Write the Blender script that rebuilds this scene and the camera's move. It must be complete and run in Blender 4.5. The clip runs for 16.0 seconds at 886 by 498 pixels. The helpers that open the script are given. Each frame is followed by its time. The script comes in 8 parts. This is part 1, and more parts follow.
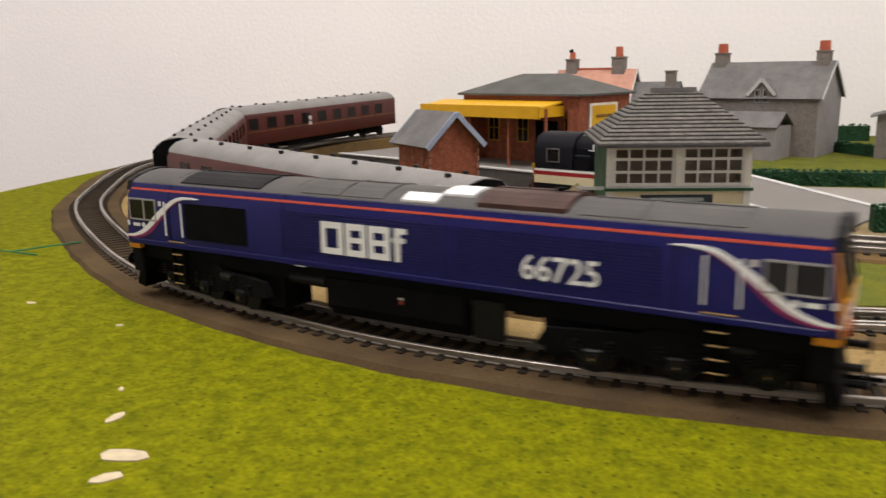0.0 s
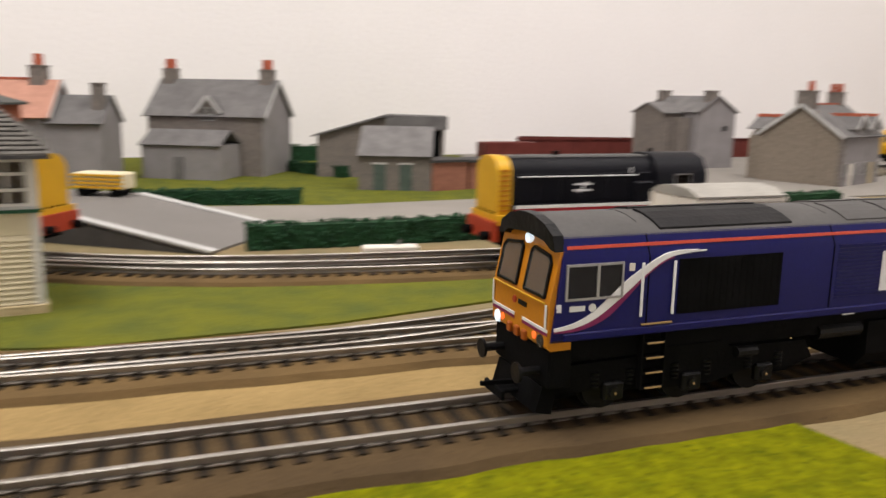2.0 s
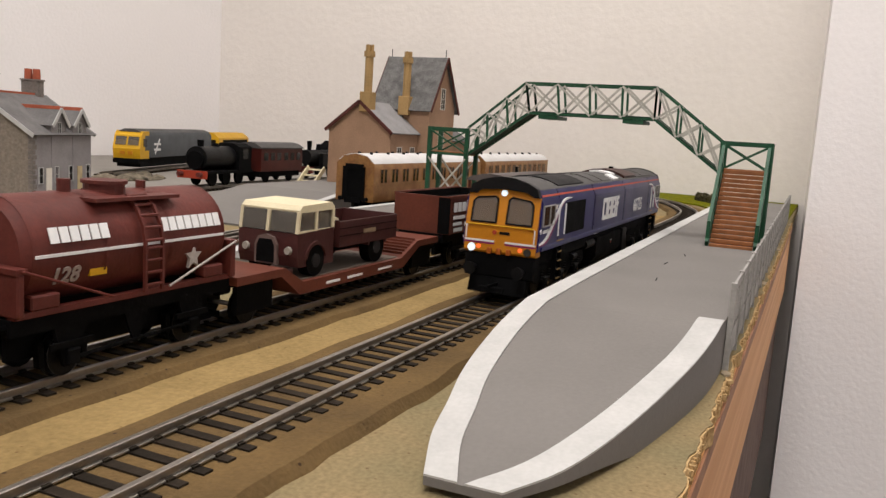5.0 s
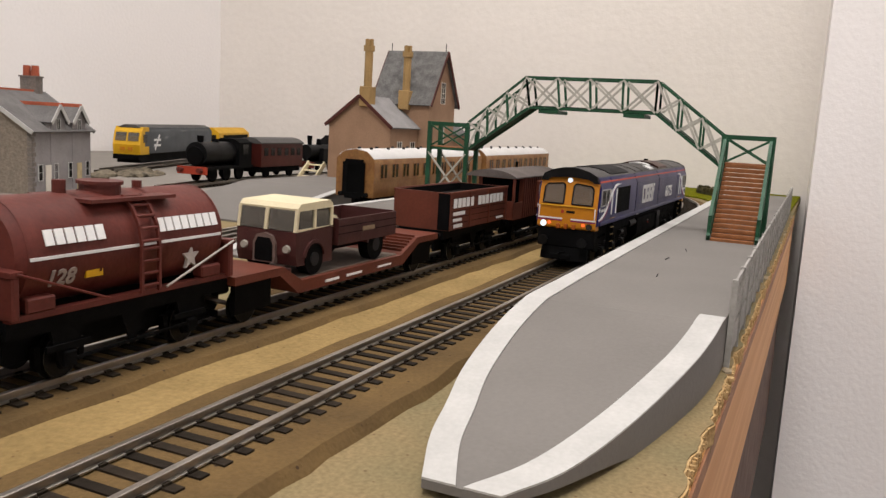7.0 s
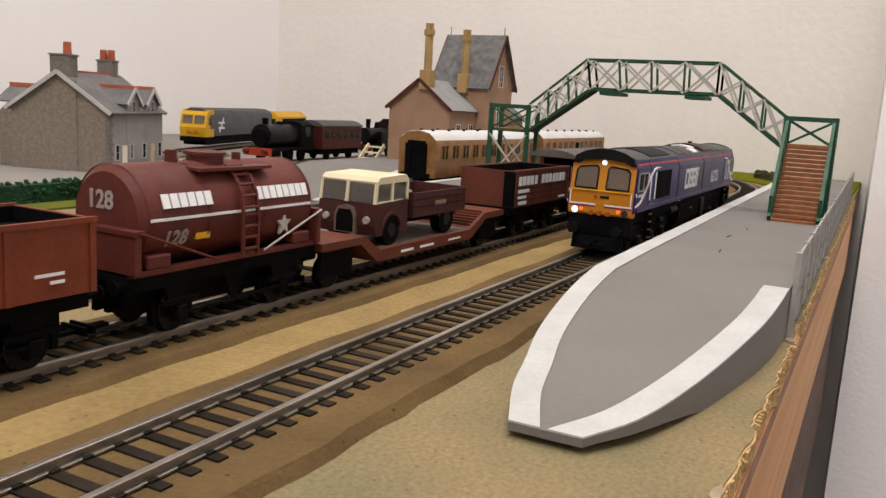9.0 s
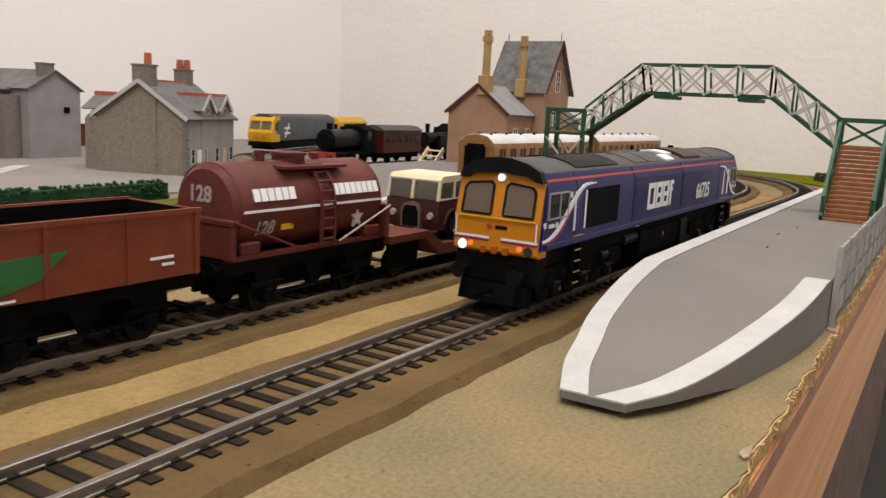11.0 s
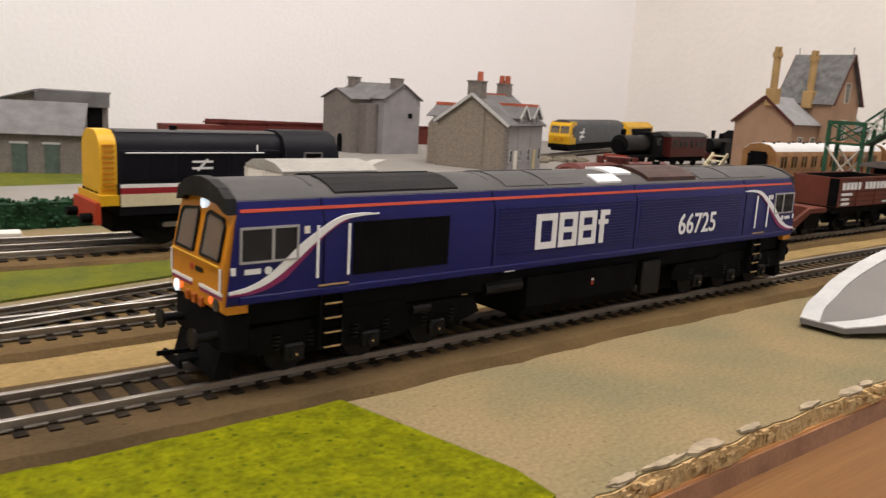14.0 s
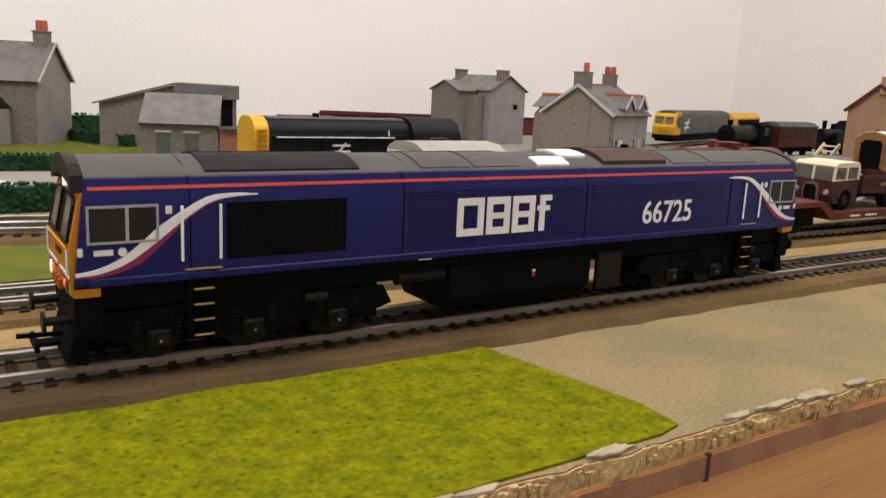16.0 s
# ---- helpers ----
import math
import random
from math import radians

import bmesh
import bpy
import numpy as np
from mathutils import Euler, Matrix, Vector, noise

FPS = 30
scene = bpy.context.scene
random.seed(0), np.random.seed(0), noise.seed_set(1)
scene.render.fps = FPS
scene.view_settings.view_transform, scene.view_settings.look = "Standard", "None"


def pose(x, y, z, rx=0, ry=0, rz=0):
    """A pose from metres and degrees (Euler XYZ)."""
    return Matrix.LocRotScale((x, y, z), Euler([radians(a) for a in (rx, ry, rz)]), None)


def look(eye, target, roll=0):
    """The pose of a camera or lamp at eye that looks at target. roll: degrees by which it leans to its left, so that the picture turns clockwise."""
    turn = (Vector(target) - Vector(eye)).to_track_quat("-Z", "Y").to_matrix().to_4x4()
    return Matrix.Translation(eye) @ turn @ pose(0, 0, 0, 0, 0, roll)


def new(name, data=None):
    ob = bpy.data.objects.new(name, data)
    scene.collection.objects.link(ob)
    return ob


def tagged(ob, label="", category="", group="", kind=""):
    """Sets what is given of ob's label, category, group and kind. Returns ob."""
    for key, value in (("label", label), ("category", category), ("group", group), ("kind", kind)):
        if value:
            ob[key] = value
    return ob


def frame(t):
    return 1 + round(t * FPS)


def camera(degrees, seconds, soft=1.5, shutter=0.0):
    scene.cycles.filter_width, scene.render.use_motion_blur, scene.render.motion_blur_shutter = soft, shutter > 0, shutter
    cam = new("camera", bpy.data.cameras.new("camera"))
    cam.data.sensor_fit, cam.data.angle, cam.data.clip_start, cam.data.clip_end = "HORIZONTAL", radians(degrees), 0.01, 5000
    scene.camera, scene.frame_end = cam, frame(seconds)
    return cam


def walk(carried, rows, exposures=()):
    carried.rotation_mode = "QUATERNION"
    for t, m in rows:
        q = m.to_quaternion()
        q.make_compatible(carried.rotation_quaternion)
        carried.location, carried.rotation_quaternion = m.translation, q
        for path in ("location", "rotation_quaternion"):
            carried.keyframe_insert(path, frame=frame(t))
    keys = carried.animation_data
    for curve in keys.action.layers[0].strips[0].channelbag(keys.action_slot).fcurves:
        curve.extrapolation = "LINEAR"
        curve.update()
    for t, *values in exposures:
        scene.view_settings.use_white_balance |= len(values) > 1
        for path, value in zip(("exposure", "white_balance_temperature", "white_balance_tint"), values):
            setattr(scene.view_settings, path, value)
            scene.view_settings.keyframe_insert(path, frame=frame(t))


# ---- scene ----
cam = camera(57.2, 16.0, soft=1.4, shutter=0.5)
PATH = [
    (0, (0.0322, -0.2464, 0.1016), (-0.0512, 0.2346, -0.0062), -1.03),
    (0.5, (0.0447, -0.2443, 0.0962), (-0.0064, 0.2407, -0.0140), -0.56),
    (1, (0.0647, -0.2324, 0.0951), (0.0829, 0.2573, -0.0042), 0.44),
    (1.5, (0.1021, -0.2148, 0.0926), (0.1873, 0.2677, -0.0072), 0.45),
    (2, (0.1474, -0.1953, 0.0908), (0.3243, 0.2631, -0.0021), 1.07),
    (2.5, (0.1923, -0.1800, 0.0912), (0.4476, 0.2428, 0.0136), 1.65),
    (3, (0.2521, -0.1610, 0.0875), (0.5850, 0.2038, 0.0093), 1.68),
    (3.5, (0.2969, -0.1443, 0.0876), (0.6892, 0.1552, 0.0092), 2.04),
    (4, (0.3290, -0.1326, 0.0840), (0.7534, 0.1207, 0.0105), 2.53),
    (4.5, (0.3534, -0.1251, 0.0799), (0.7994, 0.0897, 0.0099), 3.38),
    (5, (0.3690, -0.1235, 0.0785), (0.8234, 0.0724, 0.0071), 3.62),
    (7.5, (0.3712, -0.1236, 0.0803), (0.8231, 0.0754, 0.0020), 3.10),
    (8, (0.3650, -0.1212, 0.0789), (0.8129, 0.0849, -0.0034), 3.23),
    (10.5, (0.3368, -0.1292, 0.0756), (0.7654, 0.1141, -0.0084), 2.97),
    (11, (0.3284, -0.1335, 0.0759), (0.7516, 0.1189, -0.0087), 2.96),
    (11.5, (0.3136, -0.1401, 0.0775), (0.7279, 0.1270, -0.0066), 3.00),
    (12, (0.2971, -0.1519, 0.0793), (0.6998, 0.1319, -0.0052), 2.71),
    (12.5, (0.2667, -0.1714, 0.0809), (0.6444, 0.1433, -0.0102), 2.81),
    (13, (0.2367, -0.1854, 0.0809), (0.5887, 0.1564, -0.0148), 3.14),
    (13.5, (0.2168, -0.1975, 0.0859), (0.5518, 0.1615, -0.0086), 3.14),
    (14, (0.2031, -0.2072, 0.0853), (0.5197, 0.1683, -0.0079), 3.23),
    (14.5, (0.1941, -0.2130, 0.0867), (0.4912, 0.1777, -0.0088), 2.65),
    (15, (0.1806, -0.2210, 0.0864), (0.4606, 0.1822, -0.0084), 2.57),
    (15.5, (0.1735, -0.2268, 0.0865), (0.4462, 0.1815, -0.0078), 2.86),
    (16, (0.1723, -0.2266, 0.0825), (0.4422, 0.1822, -0.0176), 2.82),
]
walk(cam, [(t, look(eye, target, roll)) for t, eye, target, roll in PATH],
     exposures=[(0.0, -0.26), (1.0, -0.26), (2.0, -0.22), (3.5, -0.28), (5.0, -0.35), (8.0, -0.33), (11.0, -0.30), (12.5, -0.20), (14.0, -0.22), (16.0, -0.25)])

# ---------------------------------------------------------------- light
world = bpy.data.worlds.new("room_air")
scene.world = world
world.use_nodes = True
world.node_tree.nodes["Background"].inputs[0].default_value = (1.0, 0.95, 0.9, 1)
world.node_tree.nodes["Background"].inputs[1].default_value = 0.02


def ceiling_lamp(x, y, power, size):
    data = bpy.data.lights.new("ceiling_panel_light", "AREA")
    data.energy, data.size, data.color = power, size, (1.0, 0.949, 0.912)
    ob = new("ceiling_panel_light", data)
    ob.matrix_basis = pose(x, y, 1.66)
    return ob


ceiling_lamp(-0.32, -0.12, 33.0, 0.7)
ceiling_lamp(0.95, -0.05, 25.0, 0.7)

# ---------------------------------------------------------------- helpers


def nodes_of(name):
    m = bpy.data.materials.new(name)
    m.use_nodes = True
    return m, m.node_tree.nodes, m.node_tree.links, m.node_tree.nodes["Principled BSDF"]


def paint(name, col, rough=0.5, metal=0.0, vary=0.12, size=0.02, bump=0.15, fine=0.0015, other=None, spots=0.0, rand=0.0, coat=0.0, spec=0.3, specks=None):
    """Painted or natural surface: two scales of variation, fine relief; sizes in metres."""
    # matt model paints and flock soak up more light than a smooth swatch of the same colour
    soak = max(max(0.3 * col[0] + 0.6 * col[1] + 0.1 * col[2], 0.001) ** 0.2, 0.72)
    col = tuple(c * soak for c in col)
    other = tuple(c * soak for c in other) if other else None
    m, n, l, b = nodes_of(name)
    tc = n.new("ShaderNodeTexCoord")
    big, small = n.new("ShaderNodeTexNoise"), n.new("ShaderNodeTexNoise")
    for tex, s in ((big, size), (small, fine)):
        tex.inputs["Scale"].default_value = 1.0 / s
        tex.inputs["Detail"].default_value = 4.0
        l.new(tc.outputs["Object"], tex.inputs["Vector"])
    mix = n.new("ShaderNodeMix")
    mix.data_type = "RGBA"
    o = other or tuple(c * (1 - vary * 2) for c in col)
    mix.inputs[6].default_value, mix.inputs[7].default_value = (*col, 1), (*o, 1)
    ramp = n.new("ShaderNodeMapRange")
    ramp.inputs[1].default_value, ramp.inputs[2].default_value = 0.35, 0.7
    l.new(big.outputs["Fac"], ramp.inputs[0])
    l.new(ramp.outputs[0], mix.inputs[0])
    last = mix.outputs[2]
    if specks:
        # sparse dark grains: cell size, share of the cell, colour
        vor, cut, dots = n.new("ShaderNodeTexVoronoi"), n.new("ShaderNodeMapRange"), n.new("ShaderNodeMix")
        vor.inputs["Scale"].default_value = 1.0 / specks[0]
        cut.inputs[1].default_value, cut.inputs[2].default_value = specks[1], specks[1] * 0.55
        dots.data_type = "RGBA"
        dots.inputs[7].default_value = (*specks[2], 1)
        l.new(tc.outputs["Object"], vor.inputs["Vector"])
        l.new(vor.outputs["Distance"], cut.inputs[0])
        l.new(cut.outputs[0], dots.inputs[0])
        l.new(last, dots.inputs[6])
        last = dots.outputs[2]
    hsv = n.new("ShaderNodeHueSaturation")
    val = n.new("ShaderNodeMapRange")
    val.inputs[1].default_value, val.inputs[2].default_value = 0.25, 0.75
    val.inputs[3].default_value, val.inputs[4].default_value = 1 - vary - spots, 1 + vary
    l.new(small.outputs["Fac"], val.inputs[0])
    v = val.outputs[0]
    if rand:
        info, rr, mul = n.new("ShaderNodeObjectInfo"), n.new("ShaderNodeMapRange"), n.new("ShaderNodeMath")
        rr.inputs[3].default_value, rr.inputs[4].default_value = 1 - rand, 1 + rand
        l.new(info.outputs["Random"], rr.inputs[0])
        mul.operation = "MULTIPLY"
        l.new(v, mul.inputs[0])
        l.new(rr.outputs[0], mul.inputs[1])
        v = mul.outputs[0]
    l.new(v, hsv.inputs["Value"])
    l.new(last, hsv.inputs["Color"])
    l.new(hsv.outputs[0], b.inputs["Base Color"])
    rv = n.new("ShaderNodeMapRange")
    rv.inputs[3].default_value, rv.inputs[4].default_value = max(rough - 0.1, 0.03), min(rough + 0.12, 1)
    l.new(big.outputs["Fac"], rv.inputs[0])
    l.new(rv.outputs[0], b.inputs["Roughness"])
    b.inputs["Metallic"].default_value = metal
    b.inputs["Coat Weight"].default_value = coat
    b.inputs["Specular IOR Level"].default_value = spec
    if bump:
        bp = n.new("ShaderNodeBump")
        bp.inputs["Strength"].default_value = bump
        bp.inputs["Distance"].default_value = fine * 0.7
        l.new(small.outputs["Fac"], bp.inputs["Height"])
        l.new(bp.outputs[0], b.inputs["Normal"])
    return m


def glow(name, col, power):
    m, n, l, b = nodes_of(name)
    b.inputs["Base Color"].default_value = (*col, 1)
    b.inputs["Emission Color"].default_value = (*col, 1)
    b.inputs["Emission Strength"].default_value = power
    return m


def pane(name, tint, rough=0.08, alpha=0.35):
    """Model window glazing: clear plastic with a little dirt."""
    m, n, l, b = nodes_of(name)
    b.inputs["Base Color"].default_value = (*tint, 1)
    b.inputs["Roughness"].default_value = rough
    b.inputs["Alpha"].default_value = alpha
    b.inputs["Specular IOR Level"].default_value = 0.22
    return m


def box(bm, x0, x1, y0, y1, z0, z1, bevel=0.0):
    v = [bm.verts.new((x, y, z)) for z in (z0, z1) for x, y in ((x0, y0), (x1, y0), (x1, y1), (x0, y1))]
    f = [bm.faces.new([v[i] for i in q]) for q in ((3, 2, 1, 0), (4, 5, 6, 7), (0, 1, 5, 4), (1, 2, 6, 5), (2, 3, 7, 6), (3, 0, 4, 7))]
    if bevel:
        es = list({e for q in f for e in q.edges})
        bmesh.ops.bevel(bm, geom=es, offset=bevel, segments=1, affect="EDGES", clamp_overlap=True)
    return bm


def prism(bm, pts, a, b, axis="x"):
    """Extrudes a polygon given across the axis from a to b: axis x takes (y, z), y takes (x, z), z takes (x, y)."""
    put = {"x": lambda p, c: (c, p[0], p[1]), "y": lambda p, c: (p[0], c, p[1]), "z": lambda p, c: (p[0], p[1], c)}[axis]
    lo, hi = [bm.verts.new(put(p, a)) for p in pts], [bm.verts.new(put(p, b)) for p in pts]
    n = len(pts)
    fs = [bm.faces.new(lo[::-1]), bm.faces.new(hi)]
    fs += [bm.faces.new((lo[i], lo[(i + 1) % n], hi[(i + 1) % n], hi[i])) for i in range(n)]
    bmesh.ops.recalc_face_normals(bm, faces=fs)
    return bm


def rod(bm, p, q, r, seg=8, r2=None):
    p, q = Vector(p), Vector(q)
    d = q - p
    m = Matrix.Translation((p + q) / 2) @ d.to_track_quat("Z", "Y").to_matrix().to_4x4()
    bmesh.ops.create_cone(bm, cap_ends=True, segments=seg, radius1=r, radius2=r if r2 is None else r2, depth=d.length, matrix=m)
    return bm


def strip(bm, p, q, w, h, up=(0, 0, 1)):
    """A bar of rectangular section from p to q."""
    p, q, up = Vector(p), Vector(q), Vector(up)
    d = (q - p).normalized()
    s = d.cross(up).normalized() * (w / 2)
    u = s.cross(d).normalized() * (h / 2)
    v = [bm.verts.new(c + i * s + j * u) for c in (p, q) for i, j in ((-1, -1), (1, -1), (1, 1), (-1, 1))]
    fs = [bm.faces.new([v[i] for i in k]) for k in ((0, 1, 2, 3), (7, 6, 5, 4), (0, 4, 5, 1), (1, 5, 6, 2), (2, 6, 7, 3), (3, 7, 4, 0))]
    bmesh.ops.recalc_face_normals(bm, faces=fs)
    return bm


def link(name, bm, material, smooth=False):
    me = bpy.data.meshes.new(name)
    bm.to_mesh(me)
    bm.free()
    me.materials.append(material)
    if smooth:
        me.shade_smooth()
        me.set_sharp_from_angle(angle=radians(40))
    return new(name, me)


def part(name, bm, material, parent, label="", smooth=False):
    ob = link(name, bm, material, smooth)
    ob.parent = parent
    return tagged(ob, label) if label else ob


def thing(name, m, label, category, group="", kind=""):
    ob = new(name)
    ob.empty_display_size = 0.01
    ob.matrix_basis = m
    return tagged(ob, label, category, group, kind)


def single(name, bm, material, label, category="", group="", kind="", m=None, smooth=False):
    ob = link(name, bm, material, smooth)
    if m:
        ob.matrix_basis = m
    return tagged(ob, label, category, group, kind)


def B():
    return bmesh.new()


def lettering(name, body, size, m, material, parent, depth=0.00012, bold=0.0, width=1.0):
    """Writing with the built-in font, turned into a mesh part."""
    cu = bpy.data.curves.new(name, "FONT")
    cu.body, cu.size, cu.extrude, cu.offset, cu.resolution_u = body, size, depth, bold, 3
    cu.align_x, cu.align_y = "CENTER", "CENTER"
    tmp = new("tmp", cu)
    bpy.context.view_layer.update()
    me = bpy.data.meshes.new_from_object(tmp.evaluated_get(bpy.context.evaluated_depsgraph_get()))
    bpy.data.objects.remove(tmp)
    bpy.data.curves.remove(cu)
    me.transform(Matrix.Diagonal((width, 1, 1, 1)))
    me.materials.clear()
    me.materials.append(material)
    ob = new(name, me)
    ob.parent = parent
    ob.matrix_basis = m
    return ob


# ---------------------------------------------------------------- materials
WALLWHITE = paint("wall_paint", (0.87, 0.845, 0.84), 0.75, vary=0.015, size=0.25, bump=0.12, fine=0.006)
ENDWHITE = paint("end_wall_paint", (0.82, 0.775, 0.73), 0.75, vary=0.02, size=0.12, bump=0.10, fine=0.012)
SAND = paint("sandy_board", (0.325, 0.242, 0.128), 0.95, spec=0.06, vary=0.15, size=0.045, bump=0.25, fine=0.0013, other=(0.235, 0.205, 0.115), spots=0.12, specks=(0.0047, 0.11, (0.15, 0.10, 0.055)))
SANDY = paint("yellow_sand_strip", (0.39, 0.27, 0.115), 0.95, spec=0.06, vary=0.14, size=0.04, bump=0.6, fine=0.0017, spots=0.05, specks=(0.005, 0.11, (0.15, 0.09, 0.04)))
LIME = paint("lime_grass_mat", (0.230, 0.228, 0.003), 0.95, spec=0.06, vary=0.26, size=0.007, bump=0.9, fine=0.0016, other=(0.132, 0.146, 0.003), spots=0.12, specks=(0.0040, 0.22, (0.070, 0.085, 0.003)))
OLIVE = paint("olive_grass", (0.165, 0.17, 0.022), 0.95, spec=0.06, vary=0.2, size=0.02, bump=0.6, fine=0.0015, other=(0.11, 0.13, 0.03))
CORK = paint("brown_track_bed", (0.190, 0.122, 0.052), 0.95, spec=0.06, vary=0.14, size=0.03, bump=0.5, fine=0.0013, other=(0.130, 0.085, 0.040), specks=(0.006, 0.10, (0.05, 0.032, 0.02)))
# outer line's bed: darker and bluer towards the west, plain brown past x 0.48
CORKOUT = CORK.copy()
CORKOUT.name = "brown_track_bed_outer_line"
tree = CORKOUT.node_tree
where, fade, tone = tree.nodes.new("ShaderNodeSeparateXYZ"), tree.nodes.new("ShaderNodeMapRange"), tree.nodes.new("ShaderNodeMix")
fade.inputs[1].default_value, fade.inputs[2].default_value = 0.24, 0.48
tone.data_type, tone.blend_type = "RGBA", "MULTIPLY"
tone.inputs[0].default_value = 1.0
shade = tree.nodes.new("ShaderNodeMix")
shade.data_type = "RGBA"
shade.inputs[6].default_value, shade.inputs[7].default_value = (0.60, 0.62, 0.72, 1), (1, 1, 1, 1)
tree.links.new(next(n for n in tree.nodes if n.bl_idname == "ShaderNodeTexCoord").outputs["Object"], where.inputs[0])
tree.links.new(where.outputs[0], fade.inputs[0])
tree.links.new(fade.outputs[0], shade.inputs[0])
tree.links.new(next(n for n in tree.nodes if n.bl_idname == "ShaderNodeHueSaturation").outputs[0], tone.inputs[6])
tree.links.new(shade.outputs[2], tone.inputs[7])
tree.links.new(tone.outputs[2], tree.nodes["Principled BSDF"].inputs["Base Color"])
ROADGREY = paint("grey_road_card", (0.31, 0.285, 0.255), 0.9, vary=0.06, size=0.08, bump=0.2)
PLATGREY = paint("grey_platform_card", (0.225, 0.21, 0.195), 0.75, vary=0.05, size=0.06, bump=0.15)
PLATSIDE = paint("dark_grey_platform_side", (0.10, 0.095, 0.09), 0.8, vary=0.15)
WHITEEDGE = paint("white_edge_paint", (0.53, 0.525, 0.51), 0.65, vary=0.06, size=0.015)
WOOD = paint("board_edge_wood", (0.74, 0.375, 0.125), 0.5, vary=0.08, size=0.02, bump=0.15, other=(0.60, 0.285, 0.10))
# long grain: the coarse noise is stretched along the plank
grain = WOOD.node_tree.nodes.new("ShaderNodeMapping")
grain.inputs["Scale"].default_value = (0.06, 1.0, 3.0)
for tex in [n for n in WOOD.node_tree.nodes if n.bl_idname == "ShaderNodeTexNoise"]:
    WOOD.node_tree.links.new(grain.outputs[0], tex.inputs["Vector"])
WOOD.node_tree.links.new(next(n for n in WOOD.node_tree.nodes if n.bl_idname == "ShaderNodeTexCoord").outputs["Object"], grain.inputs["Vector"])
SLEEPER = paint("black_sleeper_plastic", (0.034, 0.025, 0.017), 0.85, vary=0.2, size=0.01, rand=0.3, spec=0.12)
STEEL = paint("nickel_rail", (0.49, 0.46, 0.42), 0.40, metal=1.0, vary=0.10, size=0.03, bump=0.08, other=(0.30, 0.265, 0.225))
BLACK = paint("black_plastic", (0.007, 0.007, 0.008), 0.45, vary=0.2, size=0.01, spec=0.16)
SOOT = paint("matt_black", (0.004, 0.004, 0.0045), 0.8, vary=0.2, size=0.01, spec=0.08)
BLUE = paint("dark_blue_livery", (0.0105, 0.0110, 0.112), 0.32, vary=0.08, size=0.03, bump=0.03, spec=0.16)
ROOFGREY = paint("grey_loco_roof", (0.110, 0.105, 0.102), 0.6, vary=0.06, size=0.02, bump=0.05, spec=0.15)
DARKROOF = paint("dark_grey_panel", (0.026, 0.025, 0.026), 0.65, vary=0.08, spec=0.1)
ORANGE = paint("orange_yellow_cab", (0.62, 0.235, 0.008), 0.45, vary=0.06, size=0.02, bump=0.03)
YELLOW = paint("warm_yellow", (0.72, 0.40, 0.012), 0.45, vary=0.06, size=0.02, bump=0.05)
REDLINE = paint("red_lining", (0.50, 0.06, 0.025), 0.5, vary=0.05)
MAGENTA = paint("magenta_swoosh", (0.28, 0.02, 0.12), 0.5, vary=0.05)
WHITE = paint("white_print", (0.76, 0.76, 0.76), 0.5, vary=0.03)
RUST = paint("dark_brown_silencer", (0.075, 0.030, 0.022), 0.5, vary=0.2, size=0.01)
GLASS = pane("dull_cab_glass", (0.12, 0.11, 0.095), 0.18, 0.75)
DARKGLASS = pane("dark_cab_glass", (0.014, 0.013, 0.012), 0.08, 0.92)
MAROON = paint("maroon_coach", (0.088, 0.0125, 0.0085), 0.40, vary=0.12, size=0.02, bump=0.04)
BROWNRED = paint("bauxite_brown", (0.165, 0.038, 0.019), 0.6, vary=0.12, size=0.02, bump=0.1)
TANKRED = paint("tank_red_oxide", (0.150, 0.030, 0.021), 0.55, vary=0.14, size=0.015, bump=0.1)
COACHROOF = paint("pale_grey_coach_roof", (0.26, 0.25, 0.24), 0.5, vary=0.08)
CREAM = paint("cream_paint", (0.70, 0.62, 0.42), 0.6, vary=0.06, size=0.02)
OFFWHITE = paint("off_white_plastic", (0.76, 0.71, 0.63), 0.55, vary=0.06, size=0.02, bump=0.1)
GREEN = paint("dark_green_paint", (0.016, 0.10, 0.045), 0.5, vary=0.15, size=0.01)
HEDGE = paint("hedge_green", (0.016, 0.075, 0.026), 0.95, vary=0.35, size=0.006, bump=1.0, fine=0.002, other=(0.012, 0.045, 0.018))
STONE = paint("printed_grey_stone", (0.25, 0.215, 0.19), 0.9, vary=0.2, size=0.006, bump=0.5, fine=0.002, other=(0.20, 0.18, 0.165))
STONELIGHT = paint("pale_grey_card_wall", (0.33, 0.31, 0.315), 0.85, vary=0.08, size=0.02, bump=0.2)
SLATE = paint("grey_slate", (0.212, 0.203, 0.200), 0.85, vary=0.14, size=0.015, bump=0.3, rand=0.1)
SLATEDARK = paint("dark_slate", (0.085, 0.08, 0.08), 0.8, vary=0.2, size=0.01)
BRICK = paint("red_brick_print", (0.38, 0.115, 0.058), 0.85, vary=0.2, size=0.004, bump=0.5, fine=0.0015)
PINKBRICK = paint("pink_brick_print", (0.40, 0.17, 0.115), 0.85, vary=0.12, size=0.006, bump=0.3)
BUFF = paint("buff_rendered_wall", (0.42, 0.26, 0.165), 0.85, vary=0.08, size=0.02, bump=0.2)
OCHRE = paint("ochre_stone", (0.45, 0.29, 0.12), 0.8, vary=0.1)
TERRA = paint("terracotta_pots", (0.56, 0.14, 0.075), 0.8, vary=0.15)
BARGE = paint("dark_red_bargeboard", (0.11, 0.028, 0.02), 0.7, vary=0.1)
